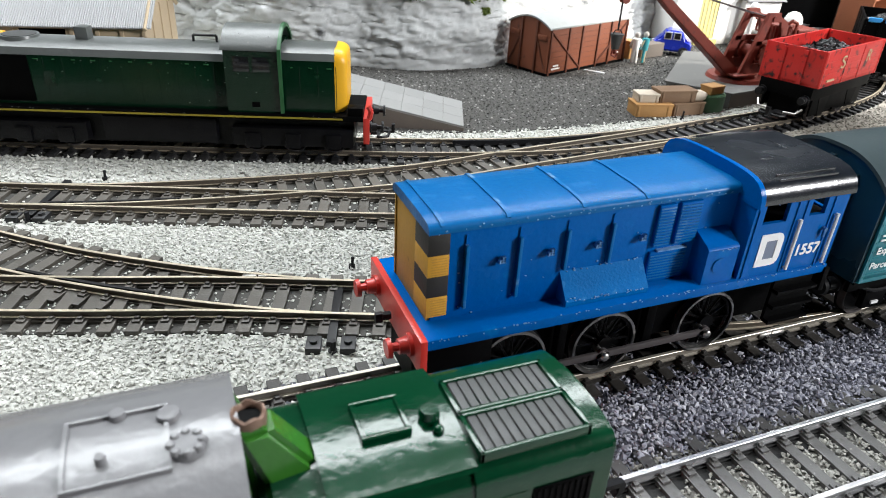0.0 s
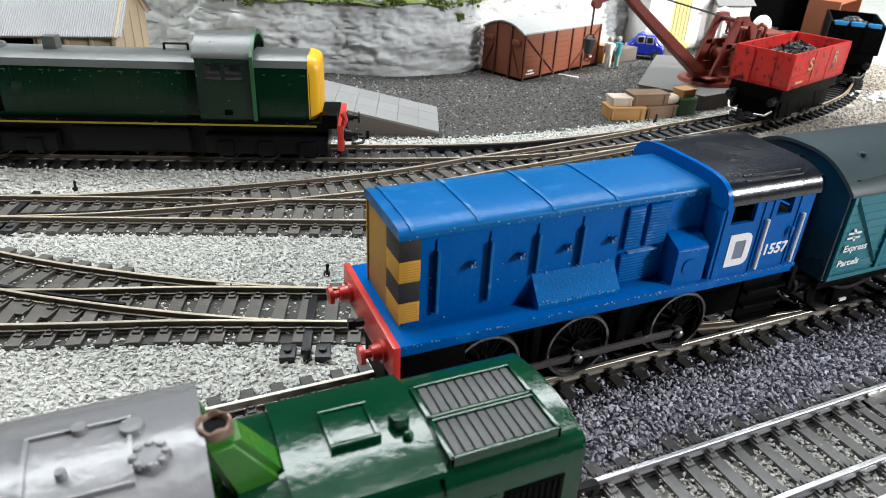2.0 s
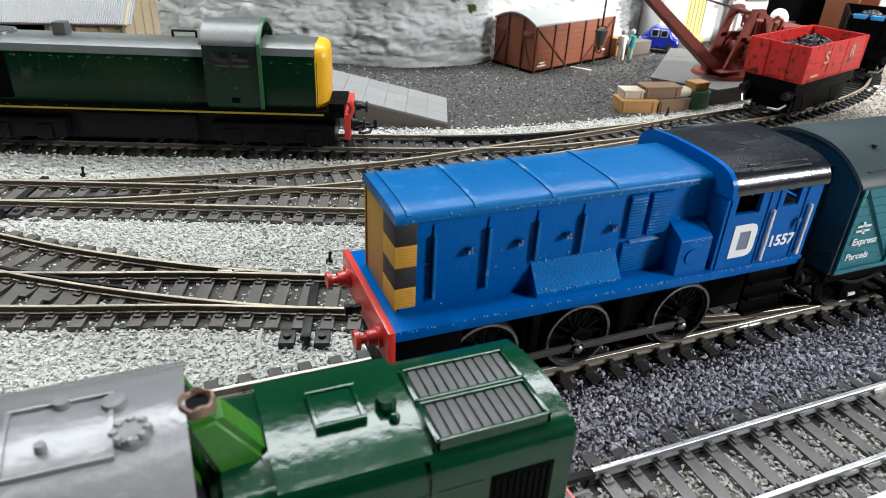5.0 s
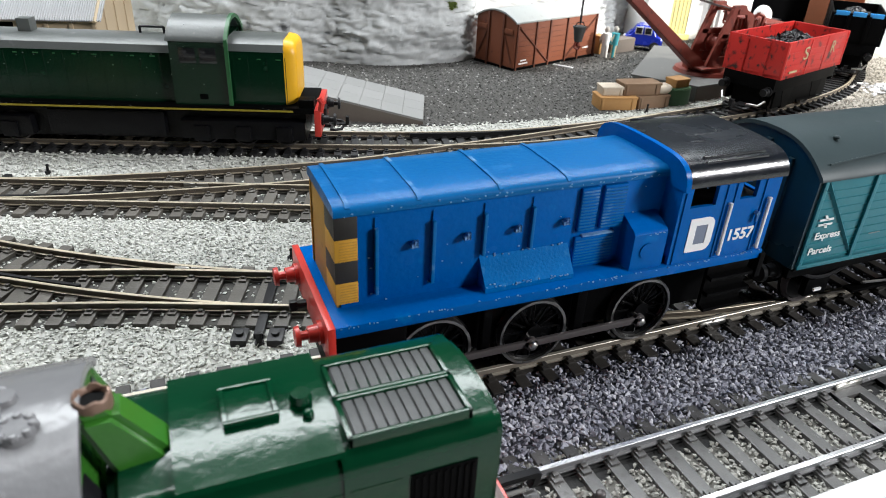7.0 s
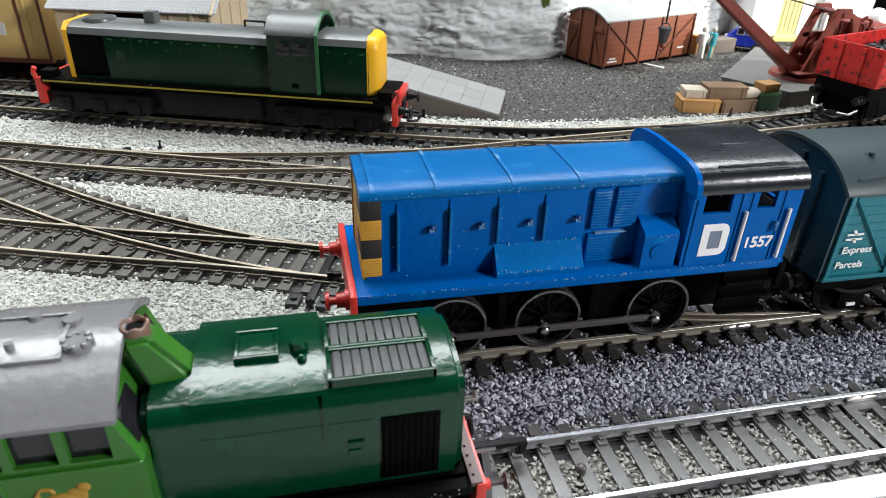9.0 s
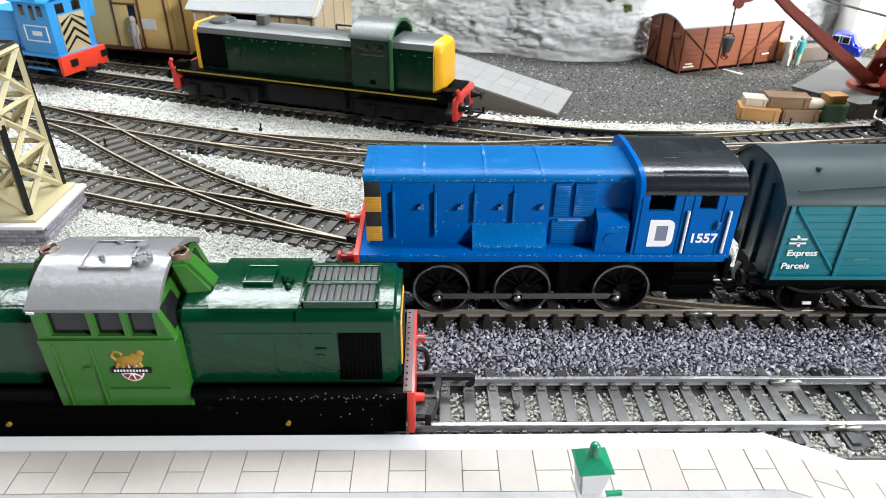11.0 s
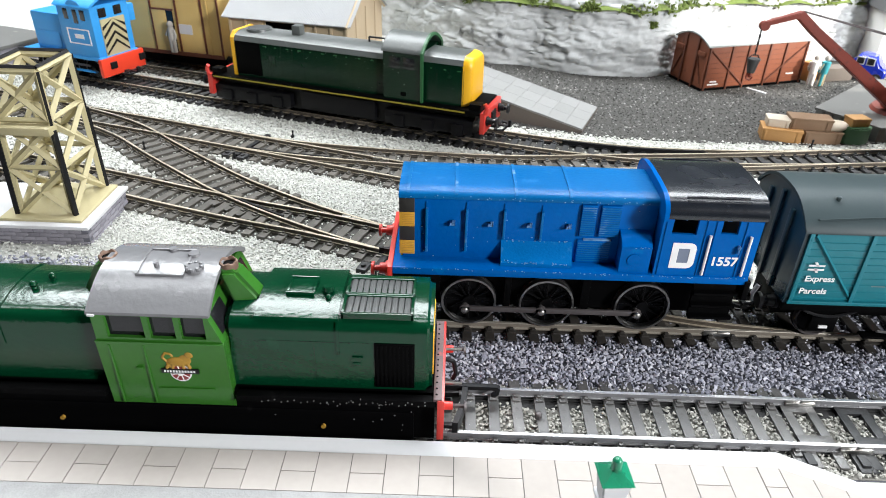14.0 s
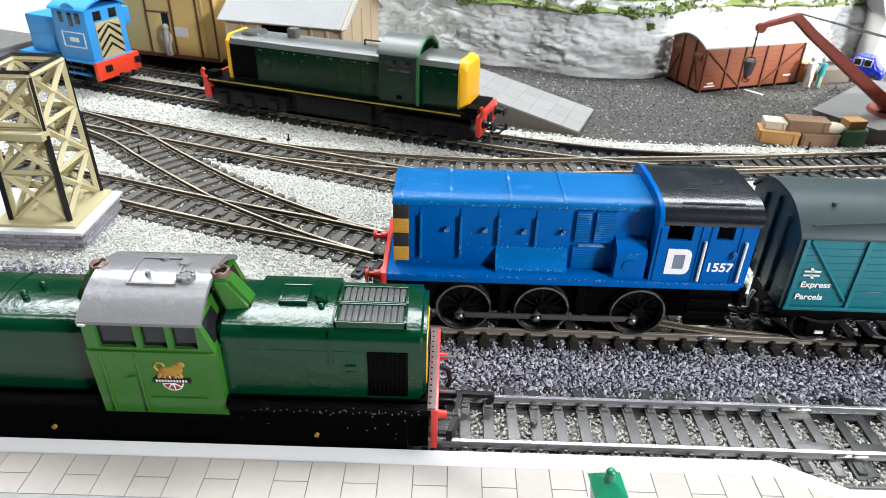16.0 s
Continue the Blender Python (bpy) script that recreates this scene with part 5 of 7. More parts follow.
        bmesh.ops.recalc_face_normals(bm, faces=bm.faces)
        part("exhaust_pipe", bm, "copper", L, "bare copper exhaust pipe mouth")
        part("exhaust_throat", cyl(B(), (px0, ytop - 0.4, 46.5), (px0, ytop - 0.4, 48.1), 1.55, 16), "black", L)
    # emblem on the cab
    cx = xw + 21.0
    e = part("emblem", cyl(B(), (cx, -14.2, 26.0), (cx, -14.5, 26.0), 2.5, 24), "white", cab, "round crest drawn as plain shapes")
    part("emblem_wheel", cyl(B(), (cx, -14.4, 26.0), (cx, -14.56, 26.0), 2.2, 24), "crest_red", e)
    bm = cyl(B(), (cx, -14.5, 26.0), (cx, -14.62, 26.0), 0.8, 14)
    for k in range(8):
        a = k * math.pi / 4 + 0.2
        tube(bm, [(cx, -14.56, 26.0), (cx + 2.2 * math.cos(a), -14.56, 26.0 + 2.2 * math.sin(a))], 0.13, 5)
    part("emblem_spokes", bm, "white", e)
    part("emblem_bar", box(B(), cx - 4.3, -14.72, 26.0, cx + 4.3, -14.4, 27.3), "black_plastic", e)
    bm = B()
    for k in range(11):
        box(bm, cx - 3.7 + k * 0.68, -14.78, 26.35, cx - 3.3 + k * 0.68, -14.68, 26.95)
    part("emblem_bar_writing", bm, "white", e)
    bm = B()
    ball(bm, (cx - 0.2, -14.35, 29.2), 2.4, 1.1, 0.2, 0.6)
    ball(bm, (cx + 1.5, -14.35, 29.9), 1.5, 1.0, 0.2, 1.0)
    ball(bm, (cx - 2.0, -14.35, 28.6), 1.3, 0.8, 0.2, 1.2)
    ball(bm, (cx + 2.6, -14.4, 31.3), 1.0, 1.0, 0.3, 0.9)
    for x0, z0 in ((-3.0, 27.4), (-1.6, 27.4), (1.0, 27.4), (2.4, 27.5)):
        tube(bm, [(cx + x0 * 0.8, -14.4, 28.8), (cx + x0, -14.4, z0)], 0.42, 6)
    tube(bm, [(cx - 2.8, -14.4, 29.4), (cx - 3.6, -14.4, 30.6), (cx - 2.8, -14.4, 31.8), (cx - 1.6, -14.4, 31.6), (cx - 1.2, -14.4, 30.8)], 0.3, 6)
    part("emblem_top", bm, "lion", e)
    e.location.x = -3.0 * MM
    # underframe
    part("frame", box(B(), -196, -13.0, 6.0, -31, 13.0, 20.2), "black", L, "black underframe and wheels")
    for s in (-1, 1):
        part("running_plate", box(B(), -197, min(s * 12, s * 15.2), 18.4, -109, max(s * 12, s * 15.2), 20.2, 0.15), "black", L)
        part("running_plate", box(B(), -78, min(s * 12, s * 15.2), 18.4, -30.6, max(s * 12, s * 15.2), 20.2, 0.15), "black", L)
        part("side_frame", box(B(), -190, min(s * 12.0, s * 13.4), 5.0, -36, max(s * 12.0, s * 13.4), 14.6, 0.2), "black", L)
        for x in (-58.2, -122.5):
            part("crank_boss", cyl(B(), (x, s * 13.3, 9.6), (x, s * 14.0, 9.6), 0.6, 12), "lion", L, "small yellow bolt head")
        for x in (-50, -80, -110, -150, -175):
            wheel(L, x, s * 8.4, 10.5, 7.0, False, "rod", s)
        for k in range(26):
            x = -72 + k * 1.55
            part("rivet", cyl(B(), (x, s * 15.1, 19.0 + 0.35 * (k % 3 - 1)), (x, s * 15.35, 19.0 + 0.35 * (k % 3 - 1)), 0.16, 6), "steel", L)
    beam = part("buffer_beam", box(B(), -30.4, -15.6, 8.2, -28.7, 15.6, 20.8, 0.2), "red", L, "red buffer beam with grey plate")
    part("beam_plate", box(B(), -31.3, -15.3, 20.3, -29.3, 15.3, 21.1, 0.15), "worn_plate", beam, "perforated plate with worn red paint")
    # Black discs on the solid plate paint its shaded holes.
    for k in range(14):
        part("plate_hole", cyl(B(), (-30.6, -13.6 + k * 2.1, 21.0), (-30.6, -13.6 + k * 2.1, 21.16), 0.28, 8), "black", beam)
    for y in (-10.8, 10.8):
        bm = cyl(B(), (-29.2, y, 15.0), (-26.6, y, 15.0), 1.2, 12, 1.0)
        b = part("buffer", bm, "red", beam)
        bm = cyl(B(), (-26.8, y, 15.0), (-23.6, y, 15.0), 0.55, 8)
        cyl(bm, (-23.8, y, 15.0), (-23.2, y, 15.0), 1.5, 14, 1.3)
        part("buffer_head", bm, "rod", b, "small dull metal buffer head")
        part("lamp_iron", cyl(B(), (-29.2, y * 0.6, 18.5), (-24.5, y * 0.6, 18.5), 0.4, 6), "steel", beam)
    part("hose", tube(B(), [(-29.2, 4.5, 17), (-26.5, 4.5, 16), (-25.8, 4.5, 12), (-26.5, 4.5, 10)], 0.6, 8), "black_plastic", beam)
    chips(L, [((-72, -13.45, 12.5), (-36, -13.45, 12.5), 9, (0, 0, 1.8)), ((-60, -15.25, 19.2), (-32, -15.25, 19.2), 14, (0, 0, 0.6))], "roof_grey", 0.05, 0.13, 9, "white flecks on the black frame")
    # broad bow coupling with a hook lying over it
    C = part("coupling", tube(box(B(), -29.4, 5.6, 4.8, -23.2, 6.8, 6.0, 0.2), [(-23.6, 6.2, 5.4), (-22.6, 4.6, 5.4)], 0.6, 6), "black_plastic", L, "black bow coupling")
    line = [(-22.4 - 0.045 * max(0.0, 4.0 - y) ** 1.6, y) for y in (5.6, 4.0, 2.0, 0.0, -2.0, -4.0, -6.0, -7.6, -8.8)]
    part("bow", prism(B(), line + [(x - 1.5, y) for x, y in line[::-1]], "z", 3.6, 7.2), "black_plastic", C)
    part("bow_arm", box(B(), -29.4, -8.4, 4.6, -24.8, -7.0, 5.8, 0.2), "black_plastic", C)
    part("hook", prism(B(), [(-29.2, 7.4), (-14.6, 7.2), (-13.6, 6.6), (-13.8, 4.6), (-14.8, 3.6), (-15.9, 3.7), (-15.1, 4.6), (-15.0, 5.9), (-15.8, 6.1), (-29.2, 6.0)], "y", 4.6, 6.1), "black_plastic", C)
    part("hook_plate", box(B(), -29.2, 3.2, 4.4, -24.6, 7.4, 6.2, 0.3), "black_plastic", C)
    return L


platform_loco()


# ---- dark green locomotive on the back track ----
E_TURN = math.degrees(math.atan2(198.6 - 244.5, -30 + 166))


def back_loco():
    L = thing("diesel_locomotive", "dark green model diesel with yellow nose and grey roof", "locomotive", -86, 216.7, 0, E_TURN)
    part("footplate", box(B(), -76, -15.2, 18.6, 80, 15.2, 20.8, 0.25), "black", L)
    for s in (-1, 1):
        part("lining", box(B(), -75, min(s * 15.1, s * 15.35), 19.2, 72, max(s * 15.1, s * 15.35), 19.9), "line_yellow", L, "thin yellow line along the footplate")
    def hood(x0, x1, h, w=11.0):
        return [(-w, 20.6), (-w, h - 4), (-w + 1.2, h - 1.8), (-w + 4, h - 0.5), (-4, h), (4, h), (w - 4, h - 0.5), (w - 1.2, h - 1.8), (w, h - 4), (w, 20.6)]
    for nm, x0, x1, h in (("long_hood", -61.5, 28.0, 43.8), ("short_hood", 48.0, 69.0, 45.2)):
        hd = part(nm, prism(B(), hood(x0, x1, h), "x", x0, x1), "deep_green", L, "dark green engine hood")
        part("hood_roof", shell(B(), [(-11.2, h - 4.2), (-9.9, h - 1.7), (-7, h - 0.35), (-4, h + 0.15), (4, h + 0.15), (7, h - 0.35), (9.9, h - 1.7), (11.2, h - 4.2)], 0.5, "x", x0, x1 + 0.1), "hood_grey", hd, "grey hood roof")
        n = int((x1 - x0) / 7)
        for k in range(n):
            x = x0 + 4 + k * 7
            part("hood_catch", box(B(), x, -11.3, 38.0, x + 0.9 + 0.5 * (k % 3), -10.9, 38.4, 0.08), "pale_green", hd)
            part("hood_seam", box(B(), x + 3.4, -11.12, 22, x + 3.6, -10.9, 39), "deep_green", hd)
    part("radiator_panel", box(B(), -61.0, -11.4, 22.0, -45.5, 11.4, 39.4, 0.2), "black", L, "black radiator panel")
    part("louvre", box(B(), -40.5, -11.3, 28.0, -36.5, -10.9, 34.0, 0.1), "deep_green", L)
    part("roof_fan", cyl(B(), (-52, 0, 43.2), (-52, 0, 44.8), 7.2, 26, 6.8), "hood_grey", L, "round grey roof fan cowl")
    part("fan_grille", cyl(B(), (-52, 0, 44.7), (-52, 0, 45.0), 6.0, 24), "grille", L)
    part("exhaust_box", box(B(), -30.2, -2.6, 43.2, -25.4, 2.6, 48.6, 0.3), "hood_grey", L, "square grey exhaust box")
    part("roof_bar", tube(B(), [(13, 2, 43.6), (13, 2, 46.4), (22, 2, 46.4), (22, 2, 43.6)], 0.5, 6), "black_plastic", L)
    cab = part("cab", prism(B(), [(-13.4, 20.6), (-13.4, 45.5), (13.4, 45.5), (13.4, 20.6)], "x", 27.6, 48.0), "deep_green", L, "dark green cab with small windows")
    for s in (-1, 1):
        for x0, x1 in ((31.0, 37.0), (38.4, 44.6)):
            w = part("cab_window", box(B(), x0, min(s * 13.3, s * 13.55), 36.6, x1, max(s * 13.3, s * 13.55), 42.4, 0.1), "glass_dark", cab, "dark cab window")
            part("window_frame", box(box(B(), x0 - 0.4, min(s * 13.3, s * 13.7), 36.0, x1 + 0.4, max(s * 13.3, s * 13.7), 36.6), x0 - 0.4, min(s * 13.3, s * 13.7), 42.4, x1 + 0.4, max(s * 13.3, s * 13.7), 42.7), "deep_green", w)
        # Black plate on the cab side paints the shaded step hole.
        part("cab_step_hole", box(B(), 37.0, min(s * 13.3, s * 13.5), 23.0, 40.0, max(s * 13.3, s * 13.5), 25.0), "black", cab)
    part("cab_roof", shell(B(), [(-14.0, 44.6), *arc(-13.8, 45.4, 13.8, 45.4, 6.6), (14.0, 44.6)], 0.9, "x", 26.8, 48.2), "hood_grey", L, "grey bowed cab roof")
    lip = [(-14.6, 21.0), (-14.6, 45.6)] + arc(-14.4, 45.8, 14.4, 45.8, 6.8) + [(14.6, 45.6), (14.6, 21.0)]
    part("cab_rim", shell(B(), lip, 1.4, "x", 48.0, 49.3), "pale_green", L, "pale green rim round the cab end")
    curve = [(6.2 + 4.9 * math.cos(k * math.pi / 12), 40.2 + 4.9 * math.sin(k * math.pi / 12)) for k in range(7)]
    ring = [(-11.1, 20.9), *[(-u, v) for u, v in curve], *curve[::-1], (11.1, 20.9)]
    nose = B()
    rows = []
    for k in range(7):
        a = k * math.pi / 12
        f = 1 - 0.2 * (1 - math.cos(a))
        rows.append([nose.verts.new((68.9 + 4.8 * math.sin(a), u * f, 32.0 + (v - 32.0) * f)) for u, v in ring])
    for a, b in zip(rows, rows[1:]):
        for k in range(len(ring)):
            nose.faces.new((a[k - 1], b[k - 1], b[k], a[k]))
    nose.faces.new(rows[0])
    nose.faces.new(rows[-1][::-1])
    bmesh.ops.recalc_face_normals(nose, faces=nose.faces)
    part("nose", nose, "yellow", L, "bright yellow nose end")
    part("rear_nose", prism(B(), [(-11.2, 20.8), (-11.2, 41.0), (-8, 44.0), (8, 44.0), (11.2, 41.0), (11.2, 20.8)], "x", -63.6, -61.4), "yellow", L, "yellow rear end")
    for x, out in ((80.0, 1), (-76.0, -1)):
        beam = part("buffer_beam", box(B(), x, -15.4, 9.5, x + out * 2.4, 15.4, 20.2, 0.3), "red", L, "red buffer beam")
        for y in (-11.0, 11.0):
            buffer(beam, x + out * 2.4, y, 15.4, out, 5.0, 2.6, "black_plastic")
        part("jumper", tube(B(), [(x + out * 2.4, -14.4, 19.8), (x + out * 3.2, -14.4, 23), (x + out * 2.0, -14.4, 25)], 1.1, 8), "red", beam)
        part("draw_plate", box(B(), x + out * 2.2, -3.5, 12.0, x + out * 3.4, 3.5, 17.5, 0.3), "black_plastic", beam)
        coupling(L, x, 0, 9.4, out)
        part("front_steps", box(B(), min(x, x - out * 6), -14.6, 20.8, max(x, x - out * 6), -9.0, 24.0, 0.3), "black", L)
        part("pale_step", box(B(), min(x + out * 0.5, x + out * 5.0), -8.0, 12.5, max(x + out * 0.5, x + out * 5.0), -4.5, 14.4, 0.2), "white_card", beam)
    part("frame", box(B(), -74, -9.5, 6.0, 76, 9.5, 18.8), "bogie_black", L)
    for c in (-52, 52):
        b = part("bogie", box(B(), c - 24, -13.4, 7.0, c + 24, 13.4, 14.6, 0.6), "bogie_black", L, "black bogie frame")
        for dx in (-16, 0, 16):
            part("axle_box", box(B(), c + dx - 3, -14.6, 6.6, c + dx + 3, -13.2, 12.6, 0.4), "bogie_black", b)
            for s in (-1, 1):
                wheel(L, c + dx, s * 8.4, 9.4, 5.9, False, "rod", s)
    chips(L, [((-45, -11.05, 37), (25, -11.05, 37), 16, (0, 0, 2.6)), ((-60, -11.05, 30), (70, -11.05, 30), 10, (0, 0, 6)), ((28, -13.45, 34), (48, -13.45, 34), 7, (0, 0, 6)), ((-74, -15.25, 20.4), (76, -15.25, 20.4), 26, (0, 0, 0.2))], "hood_grey", 0.06, 0.16, 5, "pale chips, dust and painted glints on the hood side")
    part("fuel_tank", box(B(), -22, -12.6, 7.5, 22, 12.6, 17.5, 0.8), "bogie_black", L)
    return L


back_loco()

# ---- light blue shunter and buff wagon at the back ----
def light_blue_loco():
    L = thing("small_diesel_shunter", "light blue model shunter with striped cab front and red beam", "locomotive", -232, 268.2, 3.8, -20.5)
    part("footplate", box(B(), -62, -15, 13.0, 0, 15, 15.0, 0.25), "sky_blue", L)
    cab = part("cab", box(B(), -27, -14.5, 15.0, -1.5, 14.5, 44.0, 0.8), "sky_blue", L, "light blue cab")
    part("cab_roof", shell(B(), [(-15.6, 43.4), *arc(-15.2, 44.2, 15.2, 44.2, 4.6), (15.6, 43.4)], 1.0, "x", -28.5, -0.5), "sky_blue", L)
    part("bonnet", box(B(), -54, -11.0, 15.0, -27, 11.0, 37.0, 1.2), "sky_blue", L, "light blue bonnet")
    part("bonnet_door", box(B(), -52, -11.5, 17.0, -33, -10.8, 26.0, 0.2), "sky_blue", L)
    for y in (-8.8, 3.0):
        part("front_window", box(B(), -1.7, y, 37.0, -1.2, y + 5.8, 42.2, 0.2), "glass_dark", cab, "dark cab window")
    for x in (-22.0, -15.0, -9.5):
        part("side_window", box(B(), x, -14.8, 34.0 if x == -15.0 else 36.0, x + 3.6, -14.3, 42.0, 0.3), "glass_dark", cab)
    part("window_frame", cyl(B(), (-13.2, -14.4, 40.0), (-13.2, -14.7, 40.0), 7.2, 24), "sky_blue", cab)
    bm = B()
    for a in ((-22, 22, -5, 22.6), (-22, 30.4, -5, 31), (-22, 22, -21.4, 31), (-5.6, 22, -5, 31)):
        box(bm, a[0], -14.9, a[1], a[2], -14.4, a[3])
    part("panel_line", bm, "white", cab, "thin white panel outline")
    part("number_bar", box(B(), -16.5, -14.9, 25.4, -10.0, -14.4, 27.8), "white", cab, "plain white number bar")
    chev = part("chevron_panel", box(B(), -1.6, -8.8, 14.8, -0.9, 9.6, 36.0, 0.15), "cream", L, "cream panel with black chevrons")
    for k in range(4):
        z = 15.5 + k * 5.0
        for s in (-1, 1):
            y0 = 0.4
            far = min(8.8, (35.5 - z) if k == 3 else 8.8)
            bm = prism(B(), [(y0, z + 6.4), (y0 + s * 8.8, z - 0.8 if k else z), (y0 + s * 8.8, z + 1.2), (y0, z + 8.2 if k < 3 else z + 5.2)], "x", -0.95, -0.7)
            for v in bm.verts:
                v.co.z = min(v.co.z, 35.6)
            part("chevron", bm, "black_plastic", chev)
    beam = part("buffer_beam", box(B(), -0.8, -17.0, 4.0, 1.6, 17.0, 14.6, 0.4), "orange_red", L, "orange-red buffer beam")
    for y in (-8.5, 14.8):
        part("beam_socket", box(B(), 1.4, y - 2.4, 8.0, 2.6, y + 2.4, 12.0, 0.3), "black_plastic", beam)
    part("side_lamp", box(B(), -6, 14.5, 31, -2, 19.5, 41, 0.4), "sky_blue", L)
    part("frame", box(B(), -60, -9, 4.5, -2, 9, 13.2), "black", L)
    for s in (-1, 1):
        for x in (-50, -32, -14):
            wheel(L, x, s * 8.4, 6.0, 6.0, False, "rod", s)
        part("side_rod", box(B(), -50, s * 11 - 0.4, 7.5, -14, s * 11 + 0.4, 8.8, 0.2), "rod", L)
        part("step_board", box(B(), -30, s * 13 - 1, 5.0, -8, s * 13 + 1, 6.0, 0.2), "sky_blue", L)
    coupling(L, 0, 0, 4.5, 1)


light_blue_loco()


def buff_wagon():
    W = thing("covered_wagon", "buff yellow covered wagon with dark frame lines and half-open door", "wagon", -208, 315.5, 0, -15)
    body = part("body", box(B(), -33, -15, 10.0, 37, 15, 50, 0.4), "cream_yellow", W, "buff yellow body")
    part("roof", shell(B(), [(-16, 49.6), *arc(-15.6, 50.4, 15.6, 50.4, 5), (16, 49.6)], 0.9, "x", -34, 38), "van_roof", W)
    for x in (-32.4, -12.6, 6.0, 24.6, 28.4, 36.4):
        part("frame_post", box(B(), x - 0.6, -15.7, 10.0, x + 0.6, -14.9, 50, 0.15), "cream_yellow" if x in (28.4,) else "bauxite_dark", body)
    part("sill", box(B(), -33, -15.9, 10.0, 37, -14.9, 12.4, 0.15), "bauxite_dark", body)
    # No real opening: a dark plate on the wall paints its shade.
    part("door_opening", box(B(), -1.8, -15.3, 12.0, 3.2, -14.9, 38.5), "glass_dark", body, "dark plate painted as the shaded gap beside the door")
    part("door", box(B(), -12.0, -15.9, 12.4, -1.8, -15.0, 38.0, 0.2), "cream_yellow", W, "buff sliding door standing half open")
    bm = B()
    for a in ((-12.6, 38.0, 4.0, 39.0), (-12.6, 12.0, -11.6, 39.0)):
        box(bm, a[0], -16.1, a[1], a[2], -15.0, a[3])
    part("door_frame", bm, "bauxite_dark", body)
    part("notice", box(B(), 6.5, -15.4, 24.0, 16.0, -15.0, 30.0), "white_card", body, "blank pale notice")
    part("chassis", box(B(), -33, -13.5, 4.5, 37, 13.5, 10.0, 0.3), "black", W)
    for s in (-1, 1):
        for x in (-20, 24):
            wheel(W, x, s * 8.4, 9.0, 5.6, False, "rod", s)
    for y in (-11, 11):
        buffer(W, 37, y, 9.0, 1, 5, 2.5, "black_plastic")
    bm = ball(B(), (0, 0, 17.5), 2.0, 1, 1, 1.15)
    bm = cyl(bm, (0, 0, 8), (0, 0, 16), 2.4, 12, 1.8)
    cyl(bm, (-1.2, 0, 0), (-0.8, 0, 8.5), 1.3, 8, 1.5)
    cyl(bm, (1.2, 0, 0), (0.9, 0, 8.5), 1.3, 8, 1.5)
    tube(bm, [(2.0, 0, 14.5), (3.4, -0.6, 10.5), (2.6, -1.4, 8.0)], 0.8, 8)
    tube(bm, [(-2.0, 0, 14.5), (-3.6, -0.6, 10.5)], 0.8, 8)
    solid("model_figure", bm, "skin_grey", "unpainted grey moulded figure at the wagon door", "figurine", -210.5, 297.2, 12.4, -15, smooth=60)


buff_wagon()

# raised siding platform behind them
t = thing("goods_platform", "low grey goods platform with dark brick side", "platform", -345, 300, 0, -20, kind="structure")
part("top", box(B(), -60, -20, 12.0, 28, 40, 14.5, 0.4), "concrete", t)
part("side", box(B(), -59, -19, -0.5, 27, 39, 12.0), "brick_grey", t)


